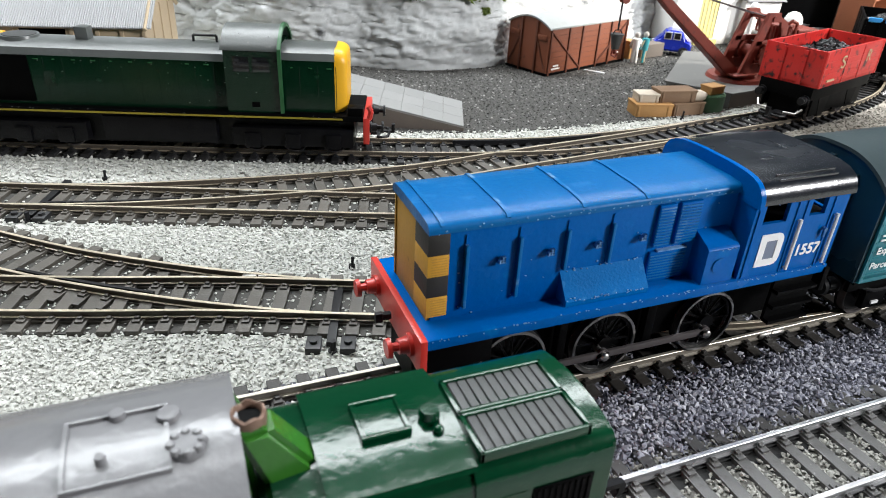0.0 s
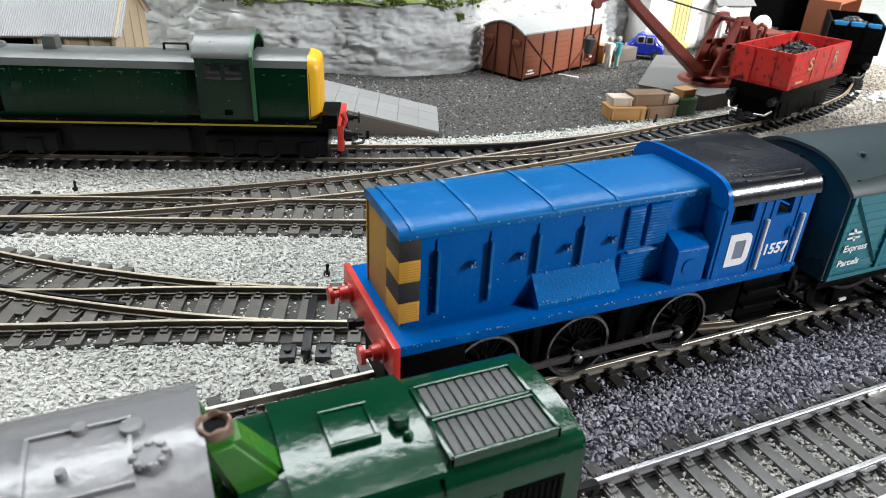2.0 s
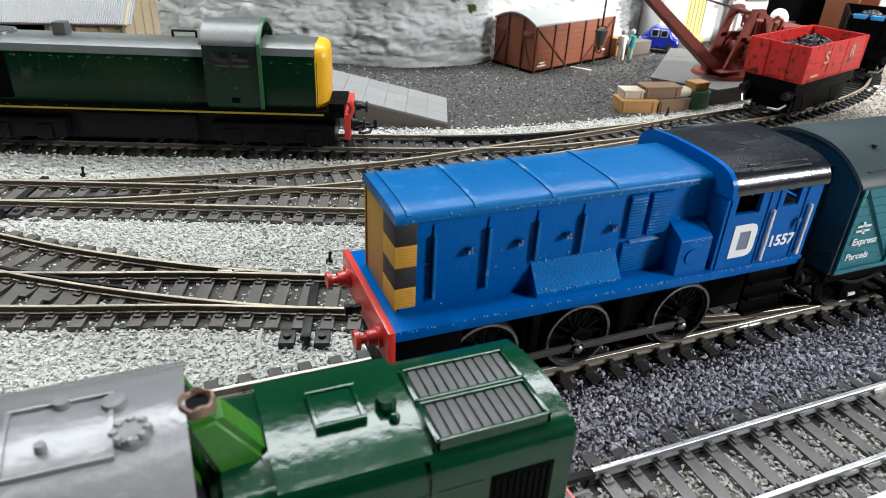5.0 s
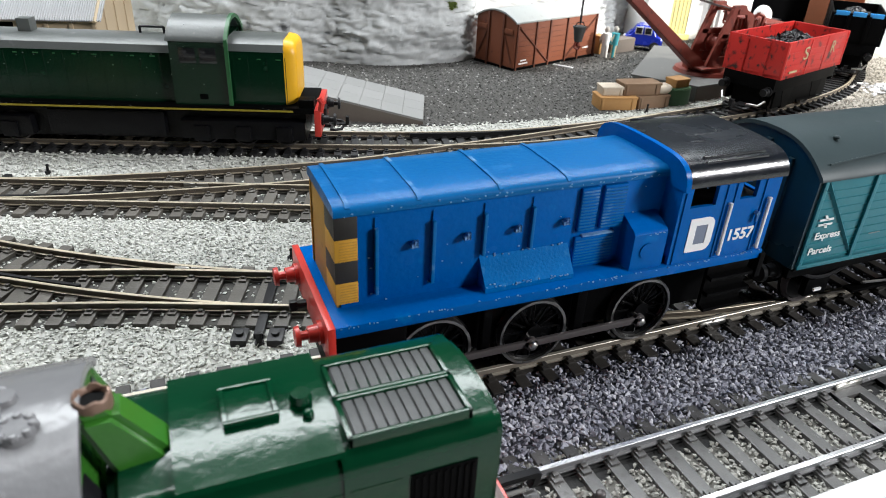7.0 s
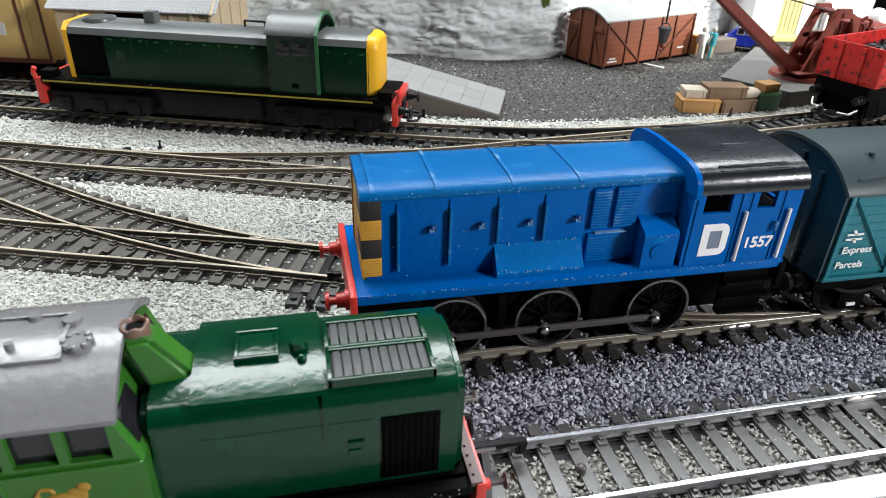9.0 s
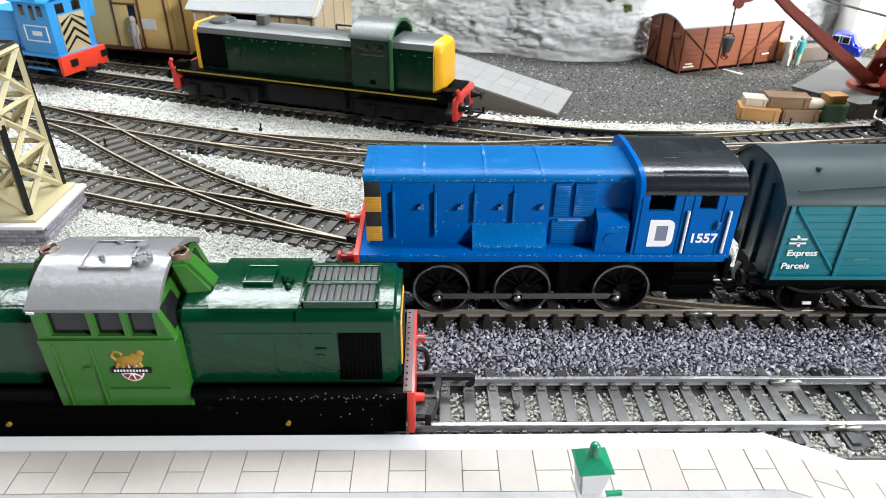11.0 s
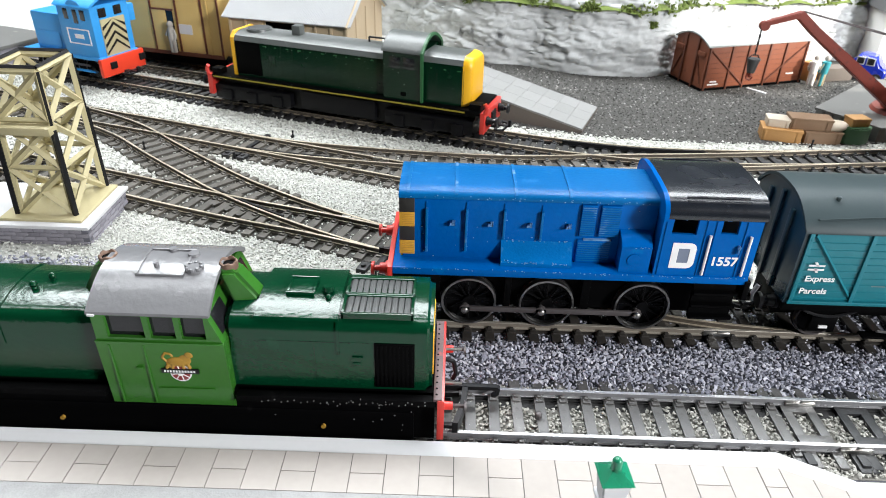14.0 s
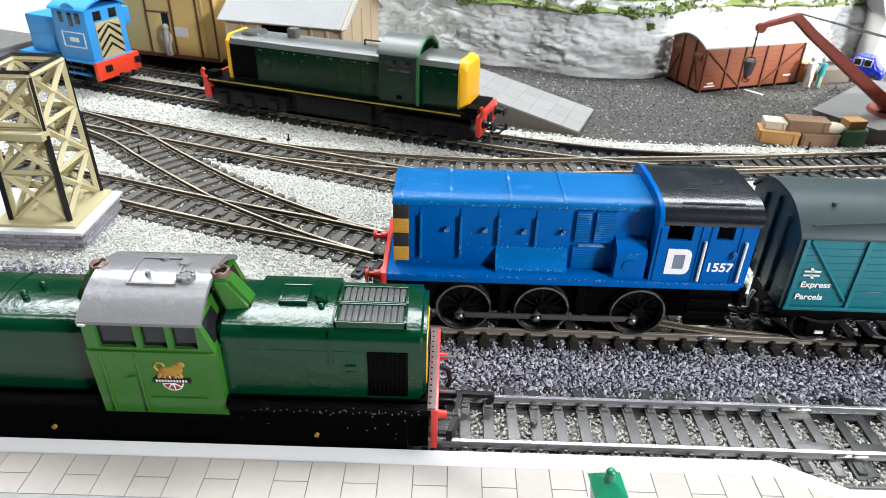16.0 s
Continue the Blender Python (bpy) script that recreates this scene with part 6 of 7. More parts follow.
# ---- water tower trestle on a brick plinth ----
def trestle():
    T = thing("water_tower_trestle", "cream lattice tower with black corner strips on a brick plinth", "tower", -164, 78.5, 0, 0)
    # local: +x is outwards to the yard, the plinth runs to -x and +y
    pl = part("plinth", box(B(), -58, -3.4, -0.5, 0.4, 29.5, 6.6), "mortar", T, "grey brick plinth")
    me = None
    rng = random.Random(3)
    for k in range(4):
        z = -0.4 + k * 1.75
        n = 14
        for j in range(n):
            x = -58 + j * 4.5 + (2.25 if k % 2 else 0)
            if x + 4.3 > 1.1:
                continue
            part("brick", box(B(), x, -4.0, z, x + 4.25, -3.1, z + 1.5, 0.08), "brick_grey", pl)
        for j in range(8):
            y = -3.8 + j * 4.4 + (2.2 if k % 2 else 0)
            if y + 4.2 > 30.5:
                continue
            part("brick", box(B(), 0.1, y, z, 1.0, y + 4.15, z + 1.5, 0.08), "brick_grey", pl)
    part("coping", box(B(), -59, -4.6, 6.6, 1.5, 31.0, 8.0, 0.3), "white_card", T, "white coping")
    part("base_plate", box(B(), -33, -1.6, 8.0, -2.0, 29.8, 9.2, 0.4), "cream", T, "cream base plate")
    xs, ys, top = (-26.8, -6.9), (3.6, 27.6), 63.0
    def corner(i, j, h):
        f = h / (top - 9.0)
        return (xs[i] + (1.4 if i == 0 else -0.5) * f, ys[j] + (2.2 if j == 0 else 0.1) * f, 9.0 + h)
    H = top - 9.0
    for i in (0, 1):
        for j in (0, 1):
            part("leg", tube(B(), [corner(i, j, 0), corner(i, j, H)], 1.3, 4), "cream", T)
            a, b = Vector(corner(i, j, 0)), Vector(corner(i, j, H))
            off = Vector((0.9 if i else -0.9, -0.9 if j == 0 else 0.9, 0))
            part("corner_strip", tube(B(), [a + off * 1.1, a + (b - a) * 0.62 + off * 1.1], 1.15, 4), "black_plastic", T, "black corner strip")
            part("corner_strip", tube(B(), [a + (b - a) * 0.62 + off * 0.9, b + off * 0.9], 0.6, 4), "black_plastic", T)
    faces = [((1, 0), (1, 1)), ((0, 0), (1, 0)), ((0, 0), (0, 1)), ((0, 1), (1, 1))]
    for (p, q) in faces:
        for k in range(3):
            h0, h1 = H * k / 3 + 0.5, H * (k + 1) / 3 - 0.5
            part("cross_brace", tube(B(), [corner(*p, h0), corner(*q, h1)], 1.25, 4), "cream", T)
            part("cross_brace", tube(B(), [corner(*q, h0), corner(*p, h1)], 1.25, 4), "cream", T)
            if k:
                part("rail_beam", tube(B(), [corner(*p, h0), corner(*q, h0)], 1.1, 4), "cream", T)
        part("top_beam", tube(B(), [corner(*p, H), corner(*q, H)], 1.4, 4), "cream", T)
        part("top_strip", tube(B(), [Vector(corner(*p, H)) + Vector((0, 0, 1.2)), Vector(corner(*q, H)) + Vector((0, 0, 1.2))], 0.8, 4), "black_plastic", T)
    a, b = corner(0, 0, H * 0.64), corner(1, 0, H * 0.64)
    part("ledge", box(B(), a[0] - 2, a[1] - 4.5, a[2] - 2.2, b[0] + 1.5, a[1] + 1.0, a[2] + 0.6, 0.3), "cream", T, "cream ledge across the tower")


trestle()


# ---- grounded van body, crates, crane and wagons on the right ----
def grounded_van():
    V = thing("grounded_van_body", "brown goods van body with pale roof standing on the ground", "van body", 132, 289, 0.3, 20)
    ln, wd, h = 79, 33, 28.0
    body = part("body", box(B(), 0, 0, 1.4, ln, wd, h + 0.6, 0.2), "bauxite", V, "brown planked body")
    end = [(0, 1.4), (wd, 1.4), (wd, h)] + arc(wd, h, 0, h, 5.0)[1:]
    part("end_wall", prism(B(), end, "x", -0.7, 0.5), "bauxite", V)
    part("end_wall", prism(B(), end, "x", ln - 0.5, ln + 0.7), "bauxite", V)
    part("roof", shell(B(), [(-1.0, h - 0.3), *arc(-0.8, h + 0.6, wd + 0.8, h + 0.6, 5.4), (wd + 1.0, h - 0.3)], 0.9, "x", -1.6, ln + 1.6), "van_roof", V, "pale grey roof")
    for x in (0.7, 18.0, 31.0, 48.0, 61.0, ln - 0.7):
        part("post", box(B(), x - 0.6, -0.9, 0.0, x + 0.6, 0.2, h, 0.12), "bauxite_dark", body)
    for a in (((2, 25.5), (30, 3)), ((ln - 2, 25.5), (49, 3))):
        part("brace", cyl(B(), (a[0][0], -0.4, a[0][1]), (a[1][0], -0.4, a[1][1]), 0.65, 6), "bauxite_dark", body)
    for k in range(7):
        part("plank_edge", box(B(), 0.4, -0.25, 4.4 + k * 3.2, ln - 0.4, 0.1, 4.6 + k * 3.2), "bauxite_dark", body)
    for y in (10.0, 22.5):
        part("end_post", box(B(), -1.6, y - 0.7, 0.0, -0.5, y + 0.7, h + 3.6, 0.12), "bauxite_dark", body)
    for y0, y1 in ((2.0, 9.0), (24.0, 31.5)):
        part("vent_hood", box(B(), -1.5, y0, 21.0, -0.5, y1, 24.0, 0.3), "bauxite", body)
        part("end_brace", cyl(B(), (-1.0, y0 if y0 > 10 else y1, 20.0), (-1.0, y1 if y0 > 10 else y0, 4.0), 0.55, 6), "bauxite_dark", body)
    part("sole", box(B(), -1.5, -0.6, 0.0, ln + 1.5, wd + 0.6, 1.6, 0.2), "black", V)
    for x, z, w in ((5.0, 5.2, 5.0), (3.5, 3.4, 8.0), (66.0, 6.5, 6.0)):
        part("small_writing", box(B(), x, -0.62, z, x + w, -0.2, z + 0.8), "white", body, "faded white marks")


grounded_van()


def crate(x, y, z, sx, sy, sz, material, label, turn=0.0, slats=True):
    C = thing("crate", label, "crate", x, y, z, turn, "goods crates in the yard")
    part("body", box(B(), 0, 0, 0, sx, sy, sz, 0.35), material, C)
    if slats:
        for k in (0.05, 0.86):
            part("batten", box(B(), sx * k, -0.35, 0.2, sx * k + 1.2, 0.1, sz - 0.2, 0.1), material, C)
        part("lid", box(B(), -0.3, -0.3, sz - 0.9, sx + 0.3, sy + 0.3, sz + 0.25, 0.2), material, C)


crate(138.5, 205.5, 0.3, 20.0, 12, 6.6, "crate_ochre", "ochre wooden crate on the cinder yard", -14)
crate(160.0, 201.5, 0.3, 19.5, 12, 6.4, "crate_brown", "brown wooden crate on the cinder yard", 0)
crate(141.0, 208.0, 7.15, 11.0, 9, 4.2, "crate_pale", "pale small crate stacked on an ochre crate", -14)
crate(152.0, 205.0, 7.15, 21.0, 10, 6.0, "crate_brown", "brown crate stacked on two crates", -8)
bm = ball(B(), (0, 0, 0), 5.0, 1.5, 1.0, 0.6, 16, 10)
for v in bm.verts:
    v.co += v.co.normalized() * noise.noise(v.co * 0.4) * 0.7
solid("sack", bm, "crate_pale", "plump cream sack lying on a brown crate", "sack", 176.5, 207.0, 9.0, 5, smooth=80)
bm = B()
prism(bm, [(8 * math.cos(a * math.pi / 9) * 1.05, 6.2 * math.sin(a * math.pi / 9)) for a in range(18)], "z", 0, 9.0)
bmesh.ops.bevel(bm, geom=[e for e in bm.edges if abs(e.verts[0].co.z - e.verts[1].co.z) < 0.1], offset=0.5, segments=2, affect="EDGES")
solid("green_tub", bm, "crate_green", "dark green oval tub beside the crates", "tub", 188.5, 207.5, 0.3, 10)
crate(184.0, 204.0, 9.4, 10.0, 7.5, 4.2, "crate_ochre", "small ochre crate stacked on the green tub", 8)
crate(212.5, 318.0, 0.3, 8.0, 7.0, 12.0, "crate_ochre", "ochre crate beside the figures", 20)
crate(225.0, 318.0, 0.3, 22.0, 10.0, 9.0, "concrete_side", "grey stone block behind the figures", 15, False)
solid("plank", box(B(), 0, 0, 0, 13.5, 2.2, 0.7, 0.1), "white_card", "pale loose plank lying in the yard", "plank", 164, 297.0, 0.3, -52)

# loading bank under the crane
bank = thing("loading_bank", "low concrete loading bank with panelled side under the crane", "loading bank", kind="structure")
part("bank_core", prism(B(), [(180.5, 236.5), (201.5, 206.5), (246, 213.5), (285, 243), (262, 290), (245, 300)], "z", -0.3, 8.0), "concrete_side", bank, "dark panelled side", None)
part("bank_top", prism(B(), [(179.5, 237), (201, 205.5), (247, 213), (287, 243), (263, 291), (245, 301)], "z", 8.0, 9.0), "concrete", bank, "pale slab top", None)
for k in range(7):
    f = k / 7
    part("panel", box(B(), 0.3, -0.5, 0.0, 4.6, 0.2, 7.9, 0.15), "concrete", bank)
    o = bank.children[-1]
    o.matrix_local = pose((180.5 + 21 * f) * MM, (236.5 - 30 * f) * MM, 0, 0, 0, -55)


def yard_crane():
    C = thing("yard_crane", "rusty red model yard crane with lattice-less jib and winding gear", "crane", 228, 234, 9.0, 0)
    part("base", cyl(B(), (0, 0, 0), (0, 0, 2.0), 17, 30, 16), "crane_red", C, "round cast base")
    part("turntable", cyl(B(), (0, 0, 2.0), (0, 0, 4.4), 12, 26), "crane_red", C)
    # winding frame: two open cast cheeks, drum, gears and engine box
    for s in (-1, 1):
        y0, y1 = s * 8 - 0.9, s * 8 + 0.9
        fr = part("side_frame", prism(B(), [(-7, 4), (30, 4), (29, 10), (-5, 10)], "y", y0, y1), "crane_red", C, "open cast side frame")
        part("frame_leg", prism(B(), [(-5, 9.8), (1, 9.8), (9, 36), (4, 36)], "y", y0, y1), "crane_red", fr)
        part("frame_leg", prism(B(), [(23, 9.8), (29, 9.8), (20, 33), (14, 36)], "y", y0, y1), "crane_red", fr)
        part("frame_head", prism(B(), [(3.5, 33), (15, 33), (13, 38), (5, 38)], "y", y0 - 0.3, y1 + 0.3), "crane_red", fr)
        part("frame_bar", box(B(), 0, y0, 20, 22, y1, 23, 0.3), "crane_red", fr)
        g = part("gear_wheel", cyl(B(), (10, s * 10.0, 15), (10, s * 11.2, 15), 7.0, 28), "crane_red", C)
        for k in range(14):
            a = k * math.pi / 7
            part("gear_tooth", box(B(), 10 + 7.2 * math.cos(a) - 0.6, min(s * 10.0, s * 11.2), 15 + 7.2 * math.sin(a) - 0.6, 10 + 7.2 * math.cos(a) + 0.6, max(s * 10.0, s * 11.2), 15 + 7.2 * math.sin(a) + 0.6), "crane_red", g)
        part("crank_handle", tube(B(), [(19, s * 9, 25), (19, s * 12, 25), (19, s * 12, 31), (19, s * 14, 31)], 0.7, 6), "crane_red", C)
    part("winding_drum", cyl(cyl(cyl(B(), (9, -7.0, 15), (9, 7.0, 15), 3.4, 18), (9, -7.0, 15), (9, -6.2, 15), 5.2, 18), (9, 6.2, 15), (9, 7.0, 15), 5.2, 18), "crane_red", C, "flanged rope drum")
    engine = part("engine_box", box(B(), 15, -6.4, 4.4, 33, 6.4, 31, 0.8), "crane_red", C)
    for k in range(4):
        part("box_rib", box(B(), 16.5 + k * 4.6, -7.3, 5.0, 18.1 + k * 4.6, -6.2, 30.4, 0.3), "crane_red", engine)
    for y in (-4.5, -1.5, 1.5, 4.5):
        part("box_rib", box(B(), 14.1, y - 0.6, 5.0, 15.2, y + 0.6, 30.4, 0.3), "crane_red", engine)
    part("feed_pipe", tube(B(), [(22, -7.0, 31), (24, -8.4, 33.5), (28, -8.6, 32), (28.5, -8.0, 26), (31, -7.6, 21)], 0.9, 8), "crane_red", C)
    part("rear_cab", box(B(), 31, -8.6, 4.4, 44, 8.6, 27, 0.8), "crane_red", C)
    part("cab_roof", box(B(), 29.5, -9.6, 27, 45.5, 9.6, 28.4, 0.4), "crane_red", C)
    part("tread_plate", box(B(), -13, -13.5, 4.0, -4, -5, 4.9, 0.2), "crane_red", C)
    part("cross_shaft", cyl(B(), (9, -10, 35), (9, 10, 35), 1.4, 10), "crane_red", C)
    # jib from its foot to the bent head
    foot, knee, head, tip = Vector((-5, -3, 2)), Vector((-67, -8, 44.5)), Vector((-78, -9, 53)), Vector((-96, -12, 48.5))
    d = (knee - foot).normalized()
    bm = B()
    side = Vector((-d.y, d.x, 0)).normalized()
    up = d.cross(side) * -1
    pts = [(foot, 4.2, 4.2), (knee, 3.0, 3.0), (head, 2.8, 2.8), (tip, 2.2, 2.2)]
    rings = []
    for p, w, h in pts:
        rings.append([bm.verts.new(p + side * (w * a) * 0.8 + up * (h * b) * 0.8) for a, b in ((-1, -1), (1, -1), (1, 1), (-1, 1))])
    for a, b in zip(rings, rings[1:]):
        for k in range(4):
            bm.faces.new((a[k - 1], b[k - 1], b[k], a[k]))
    bm.faces.new(rings[0])
    bm.faces.new(rings[-1][::-1])
    bmesh.ops.recalc_face_normals(bm, faces=bm.faces)
    bmesh.ops.bevel(bm, geom=bm.edges[:], offset=0.4, segments=2, affect="EDGES")
    jib = part("jib", bm, "crane_red", C, "rusty red box jib with bent head")
    for k in range(9):
        p = foot + (knee - foot) * (0.42 + k * 0.028) - side * 2.75
        if k != 5:
            part("jib_writing", box(B(), -0.6, -0.25, -0.8, 0.6, 0.25, 0.8), "crate_pale", jib, "small pale mark")
            jib.children[-1].location = p * MM
    part("head_sheave", cyl(B(), tip + Vector((0, -1.6, -1)), tip + Vector((0, 1.6, -1)), 2.4, 16), "crane_red", C)
    for s in (-1, 1):
        part("tie_rod", cyl(B(), (9, s * 6, 35), head + Vector((2, s * 1.5, 1.5)), 0.35, 6), "rod", C, "thin dark tie rod")
    # chain, hook and bucket
    bm = B()
    x, y = tip.x - 1.0, tip.y
    for k in range(9):
        z = 47.5 - k * 1.8
        if k % 2:
            box(bm, x - 0.55, y - 0.2, z - 1.0, x + 0.55, y + 0.25, z + 1.1, 0.2)
        else:
            box(bm, x - 0.2, y - 0.55, z - 1.0, x + 0.2, y + 0.55, z + 1.0, 0.15)
    part("chain", bm, "black_plastic", C, "black chain")
    bm = cyl(B(), (x, y, 23.0), (x, y, 30.0), 2.0, 18, 3.2)
    cyl(bm, (x, y, 29.7), (x, y, 30.5), 3.4, 18)
    part("bucket", bm, "grille", C, "dark grey tapered bucket")
    part("bucket_bail", tube(B(), [(x - 3.1, y, 30.0), (x - 1.6, y, 32.3), (x + 1.6, y, 32.3), (x + 3.1, y, 30.0)], 0.3, 6), "black_plastic", C)
    part("bucket_grab", ball(tube(B(), [(x - 1.4, y, 23), (x - 1.9, y, 20), (x + 0.6, y, 18.8), (x + 1.8, y, 20.5)], 0.5, 8), (x, y, 21.4), 1.2), "crane_red", C)


yard_crane()


def open_wagon(x, y, turn, material, label, length=61.0, letters=False, edge=None, load="coal"):
    W = thing("open_wagon", label, "wagon", x, y, 0, turn, "open wagons on the back curve")
    h0, h1, w = 24.0, 41.5, 15.2
    x0, x1 = -length / 2, length / 2
    body = part("body", box(B(), x0, -w, h0, x1, w, h0 + 1.5), material, W)
    for s in (-1, 1):
        y0, y1 = sorted((s * w, s * (w - 1.3)))
        part("side_wall", box(B(), x0, y0, h0, x1, y1, h1, 0.2), material, W)
        for k in range(4):
            part("plank_edge", box(B(), x0 + 0.5, min(s * w, s * (w + 0.22)), h0 + 3 + k * 3.0, x1 - 0.5, max(s * w, s * (w + 0.22)), h0 + 3.25 + k * 3.0), material, body)
        for px in (x0 + 1.2, -9.0, 9.0, x1 - 1.2):
            part("side_strap", box(B(), px - 0.7, min(s * w, s * (w + 0.22)), h0, px + 0.7, max(s * w, s * (w + 0.22)), h1 - 0.4, 0.08), material, body)
    for xe in (x0, x1):
        a, b = sorted((xe, xe + (1.3 if xe < 0 else -1.3)))
        part("end_wall", box(B(), a, -w + 1.3, h0, b, w - 1.3, h1, 0.2), material, W)
        for yy in (-5.5, 5.5):
            part("end_post", box(B(), min(xe, xe + (-0.7 if xe < 0 else 0.7)), yy - 1.0, h0 + 0.2, max(xe, xe + (-0.7 if xe < 0 else 0.7)), yy + 1.0, h1 - 1, 0.15), material, W)
    if edge:
        for k in range(3):
            part("top_edge", box(B(), x0 - 0.3, -12.6 + k * 9.2, h1 - 1.6, x0 + 1.2, -5.2 + k * 9.2, h1 + 0.9, 0.2), edge, W, "light blue top edge")
    rng = np.random.default_rng(int(abs(x)))
    n = 900
    px, py = rng.uniform(x0 + 2, x1 - 2, n), rng.uniform(-w + 2, w - 2, n)
    pz = h1 - 7.5 + 6.5 * np.exp(-((px - 4) / 13) ** 2 - (py / 9) ** 2) + rng.uniform(-1, 0.6, n)
    me = scatter("coal_load", np.stack([px, py, pz], -1), rng.uniform(0.9, 1.9, n), load, "", "", 1.0)
    me.parent = W
    for key in ("label", "category"):
        if key in me:
            del me[key]
    part("load_bed", box(B(), x0 + 1.2, -w + 1.2, h0 + 1.4, x1 - 1.2, w - 1.2, h1 - 8), "black", W)
    part("solebar", box(B(), x0, -13.5, 17.5, x1, 13.5, h0, 0.2), "black", W)
    part("frame", box(B(), x0 + 3, -8, 8.0, x1 - 3, 8, 17.6), "black", W)
    for s in (-1, 1):
        part("side_frame", box(B(), x0 + 5, s * 12.3 - 0.5, 8.6, x1 - 5, s * 12.3 + 0.5, 18.0, 0.2), "black", W)
        part("step_iron", tube(B(), [(x0 - 1.0, s * 11.5, 13.0), (x0 - 3.6, s * 9.5, 10.6), (x0 - 4.0, s * 4.0, 10.2)], 0.55, 6), "steel", W, "worn bright coupling bar")
        for px in (-16, 16):
            wheel(W, px, s * 8.4, 9.6, 6.0, False, "rod", s)
            part("axle_guard", prism(B(), [(px - 6, 17.7), (px + 6, 17.7), (px + 2.8, 7.5), (px - 2.8, 7.5)], "y", *sorted((s * 11.6, s * 13.0))), "black", W)
        part("brake_lever", cyl(B(), (-6, s * 14, 10), (22, s * 14, 8.4), 0.5, 6), "black", W)
    for xe, out in ((x0, -1), (x1, 1)):
        for yy in (-11, 11):
            buffer(W, xe, yy, 17.5, out, 4, 1.9, "black_plastic")
        coupling(W, xe, 0, 9.0, out)
    if letters:
        lettering("letter", "S", 6.0, "cream", body, upright(-16.2, -15.8, 32.0), 5.0, 0.03)
        lettering("letter", "R", 6.0, "cream", body, upright(13.8, -15.8, 32.3), 5.0, 0.03)
        part("small_writing", box(B(), -27, -15.8, 26.4, -19, -15.2, 27.4), "cream", body, "small pale number bar")
    return W


open_wagon(233.4, 183.9, 17.6, "wagon_red", "bright red open wagon with white letters, loaded with coal", 67.0, letters=True)
W2 = open_wagon(350.0, 240.5, 42.0, "black", "black open wagon with a light blue top edge", edge="sky_blue")
for a, b, z0, z1 in ((-27.0, -9.0, 33.0, 39.6), (-6.0, 4.0, 33.5, 38.5), (-27.0, -20.0, 28.4, 31.4), (-17.0, -11.0, 28.0, 31.2), (-26.0, -21.0, 24.8, 26.8), (8.0, 22.0, 33.0, 39.0)):
    part("white_panel", box(B(), a, -15.7, z0, b, -15.1, z1, 0.1), "white_card", W2, "plain white lettering panel")
# white crumbs that paint the sunlit patch on the ground by it
rng = np.random.default_rng(31)
pts = np.stack([rng.uniform(322, 350, 90), rng.uniform(190, 212, 90), rng.uniform(0, 1.6, 90)], -1)
scatter("plaster_crumbs", pts, rng.uniform(0.8, 3.0, 90), "white_card", "white crumbs standing in for sunlit ground beside the track", "plaster", 0.5)


# ---- car, figures, buildings ----
def small_car():
    C = thing("model_car", "bright blue rounded model car parked in the yard", "car", 256, 328, 0.3, -38)
    bm = prism(B(), [(-13, 3), (13, 3), (13.8, 6), (13, 10), (9, 11.2), (6, 17.2), (-5, 17.6), (-9, 11.6), (-12.6, 10), (-13.6, 6)], "y", -7.0, 7.0)
    bmesh.ops.bevel(bm, geom=bm.edges[:], offset=1.2, segments=3, affect="EDGES")
    part("body", bm, "car_blue", C, "rounded blue body", 60)
    for s in (-1, 1):
        for x0, x1 in ((-6.2, -0.9), (0.2, 5.4)):
            w = part("side_window", box(B(), x0, min(s * 6.8, s * 7.3), 11.2, x1, max(s * 6.8, s * 7.3), 16.4, 0.4), "white_card", C, "pale window frame")
            part("pane", box(B(), x0 + 0.5, min(s * 7.0, s * 7.5), 11.8, x1 - 0.6, max(s * 7.0, s * 7.5), 15.8, 0.2), "glass_dark", w)
        for x in (-8.4, 8.4):
            w = part("wheel", cyl(B(), (x, s * 5.2, 3.3), (x, s * 7.5, 3.3), 3.4, 20), "tyre", C)
            part("hub", cyl(B(), (x, s * 7.3, 3.3), (x, s * 7.8, 3.3), 1.8, 14), "steel", w, "bright hub cap")
        part("headlight", ball(B(), (-12.9, s * 4.7, 7.6), 1.4), "white_card", C)
    part("bumper", box(B(), -14.6, -7.0, 3.4, -13.4, 7.0, 5.0, 0.4), "steel", C)


small_car()


def figure(x, y, turn, top, legs, label):
    bm = cyl(B(), (-1.1, 0, 0), (-0.8, 0, 8.5), 1.2, 8, 1.5)
    cyl(bm, (1.1, 0, 0), (0.8, 0, 8.5), 1.2, 8, 1.5)
    n = len(bm.faces)
    cyl(bm, (0, 0, 8.2), (0, 0, 16), 2.2, 10, 2.7)
    tube(bm, [(2.6, 0, 15.2), (3.4, 1.0, 11.5), (2.2, 2.4, 9.6)], 0.85, 6)
    tube(bm, [(-2.6, 0, 15.2), (-3.4, 1.0, 11.5), (-2.6, 2.2, 9.2)], 0.85, 6)
    m = len(bm.faces)
    ball(bm, (0, 0.2, 18.4), 1.7, 1, 1, 1.2)
    bm.faces.ensure_lookup_table()
    for k, f in enumerate(bm.faces):
        f.material_index = 0 if k < n else 1 if k < m else 2
    ob = solid("model_figure", bm, legs, label, "figurine", x, y, 0.3, turn, "figures in the yard", smooth=60)
    ob.data.materials.append(M[top])
    ob.data.materials.append(M["skin_grey"])


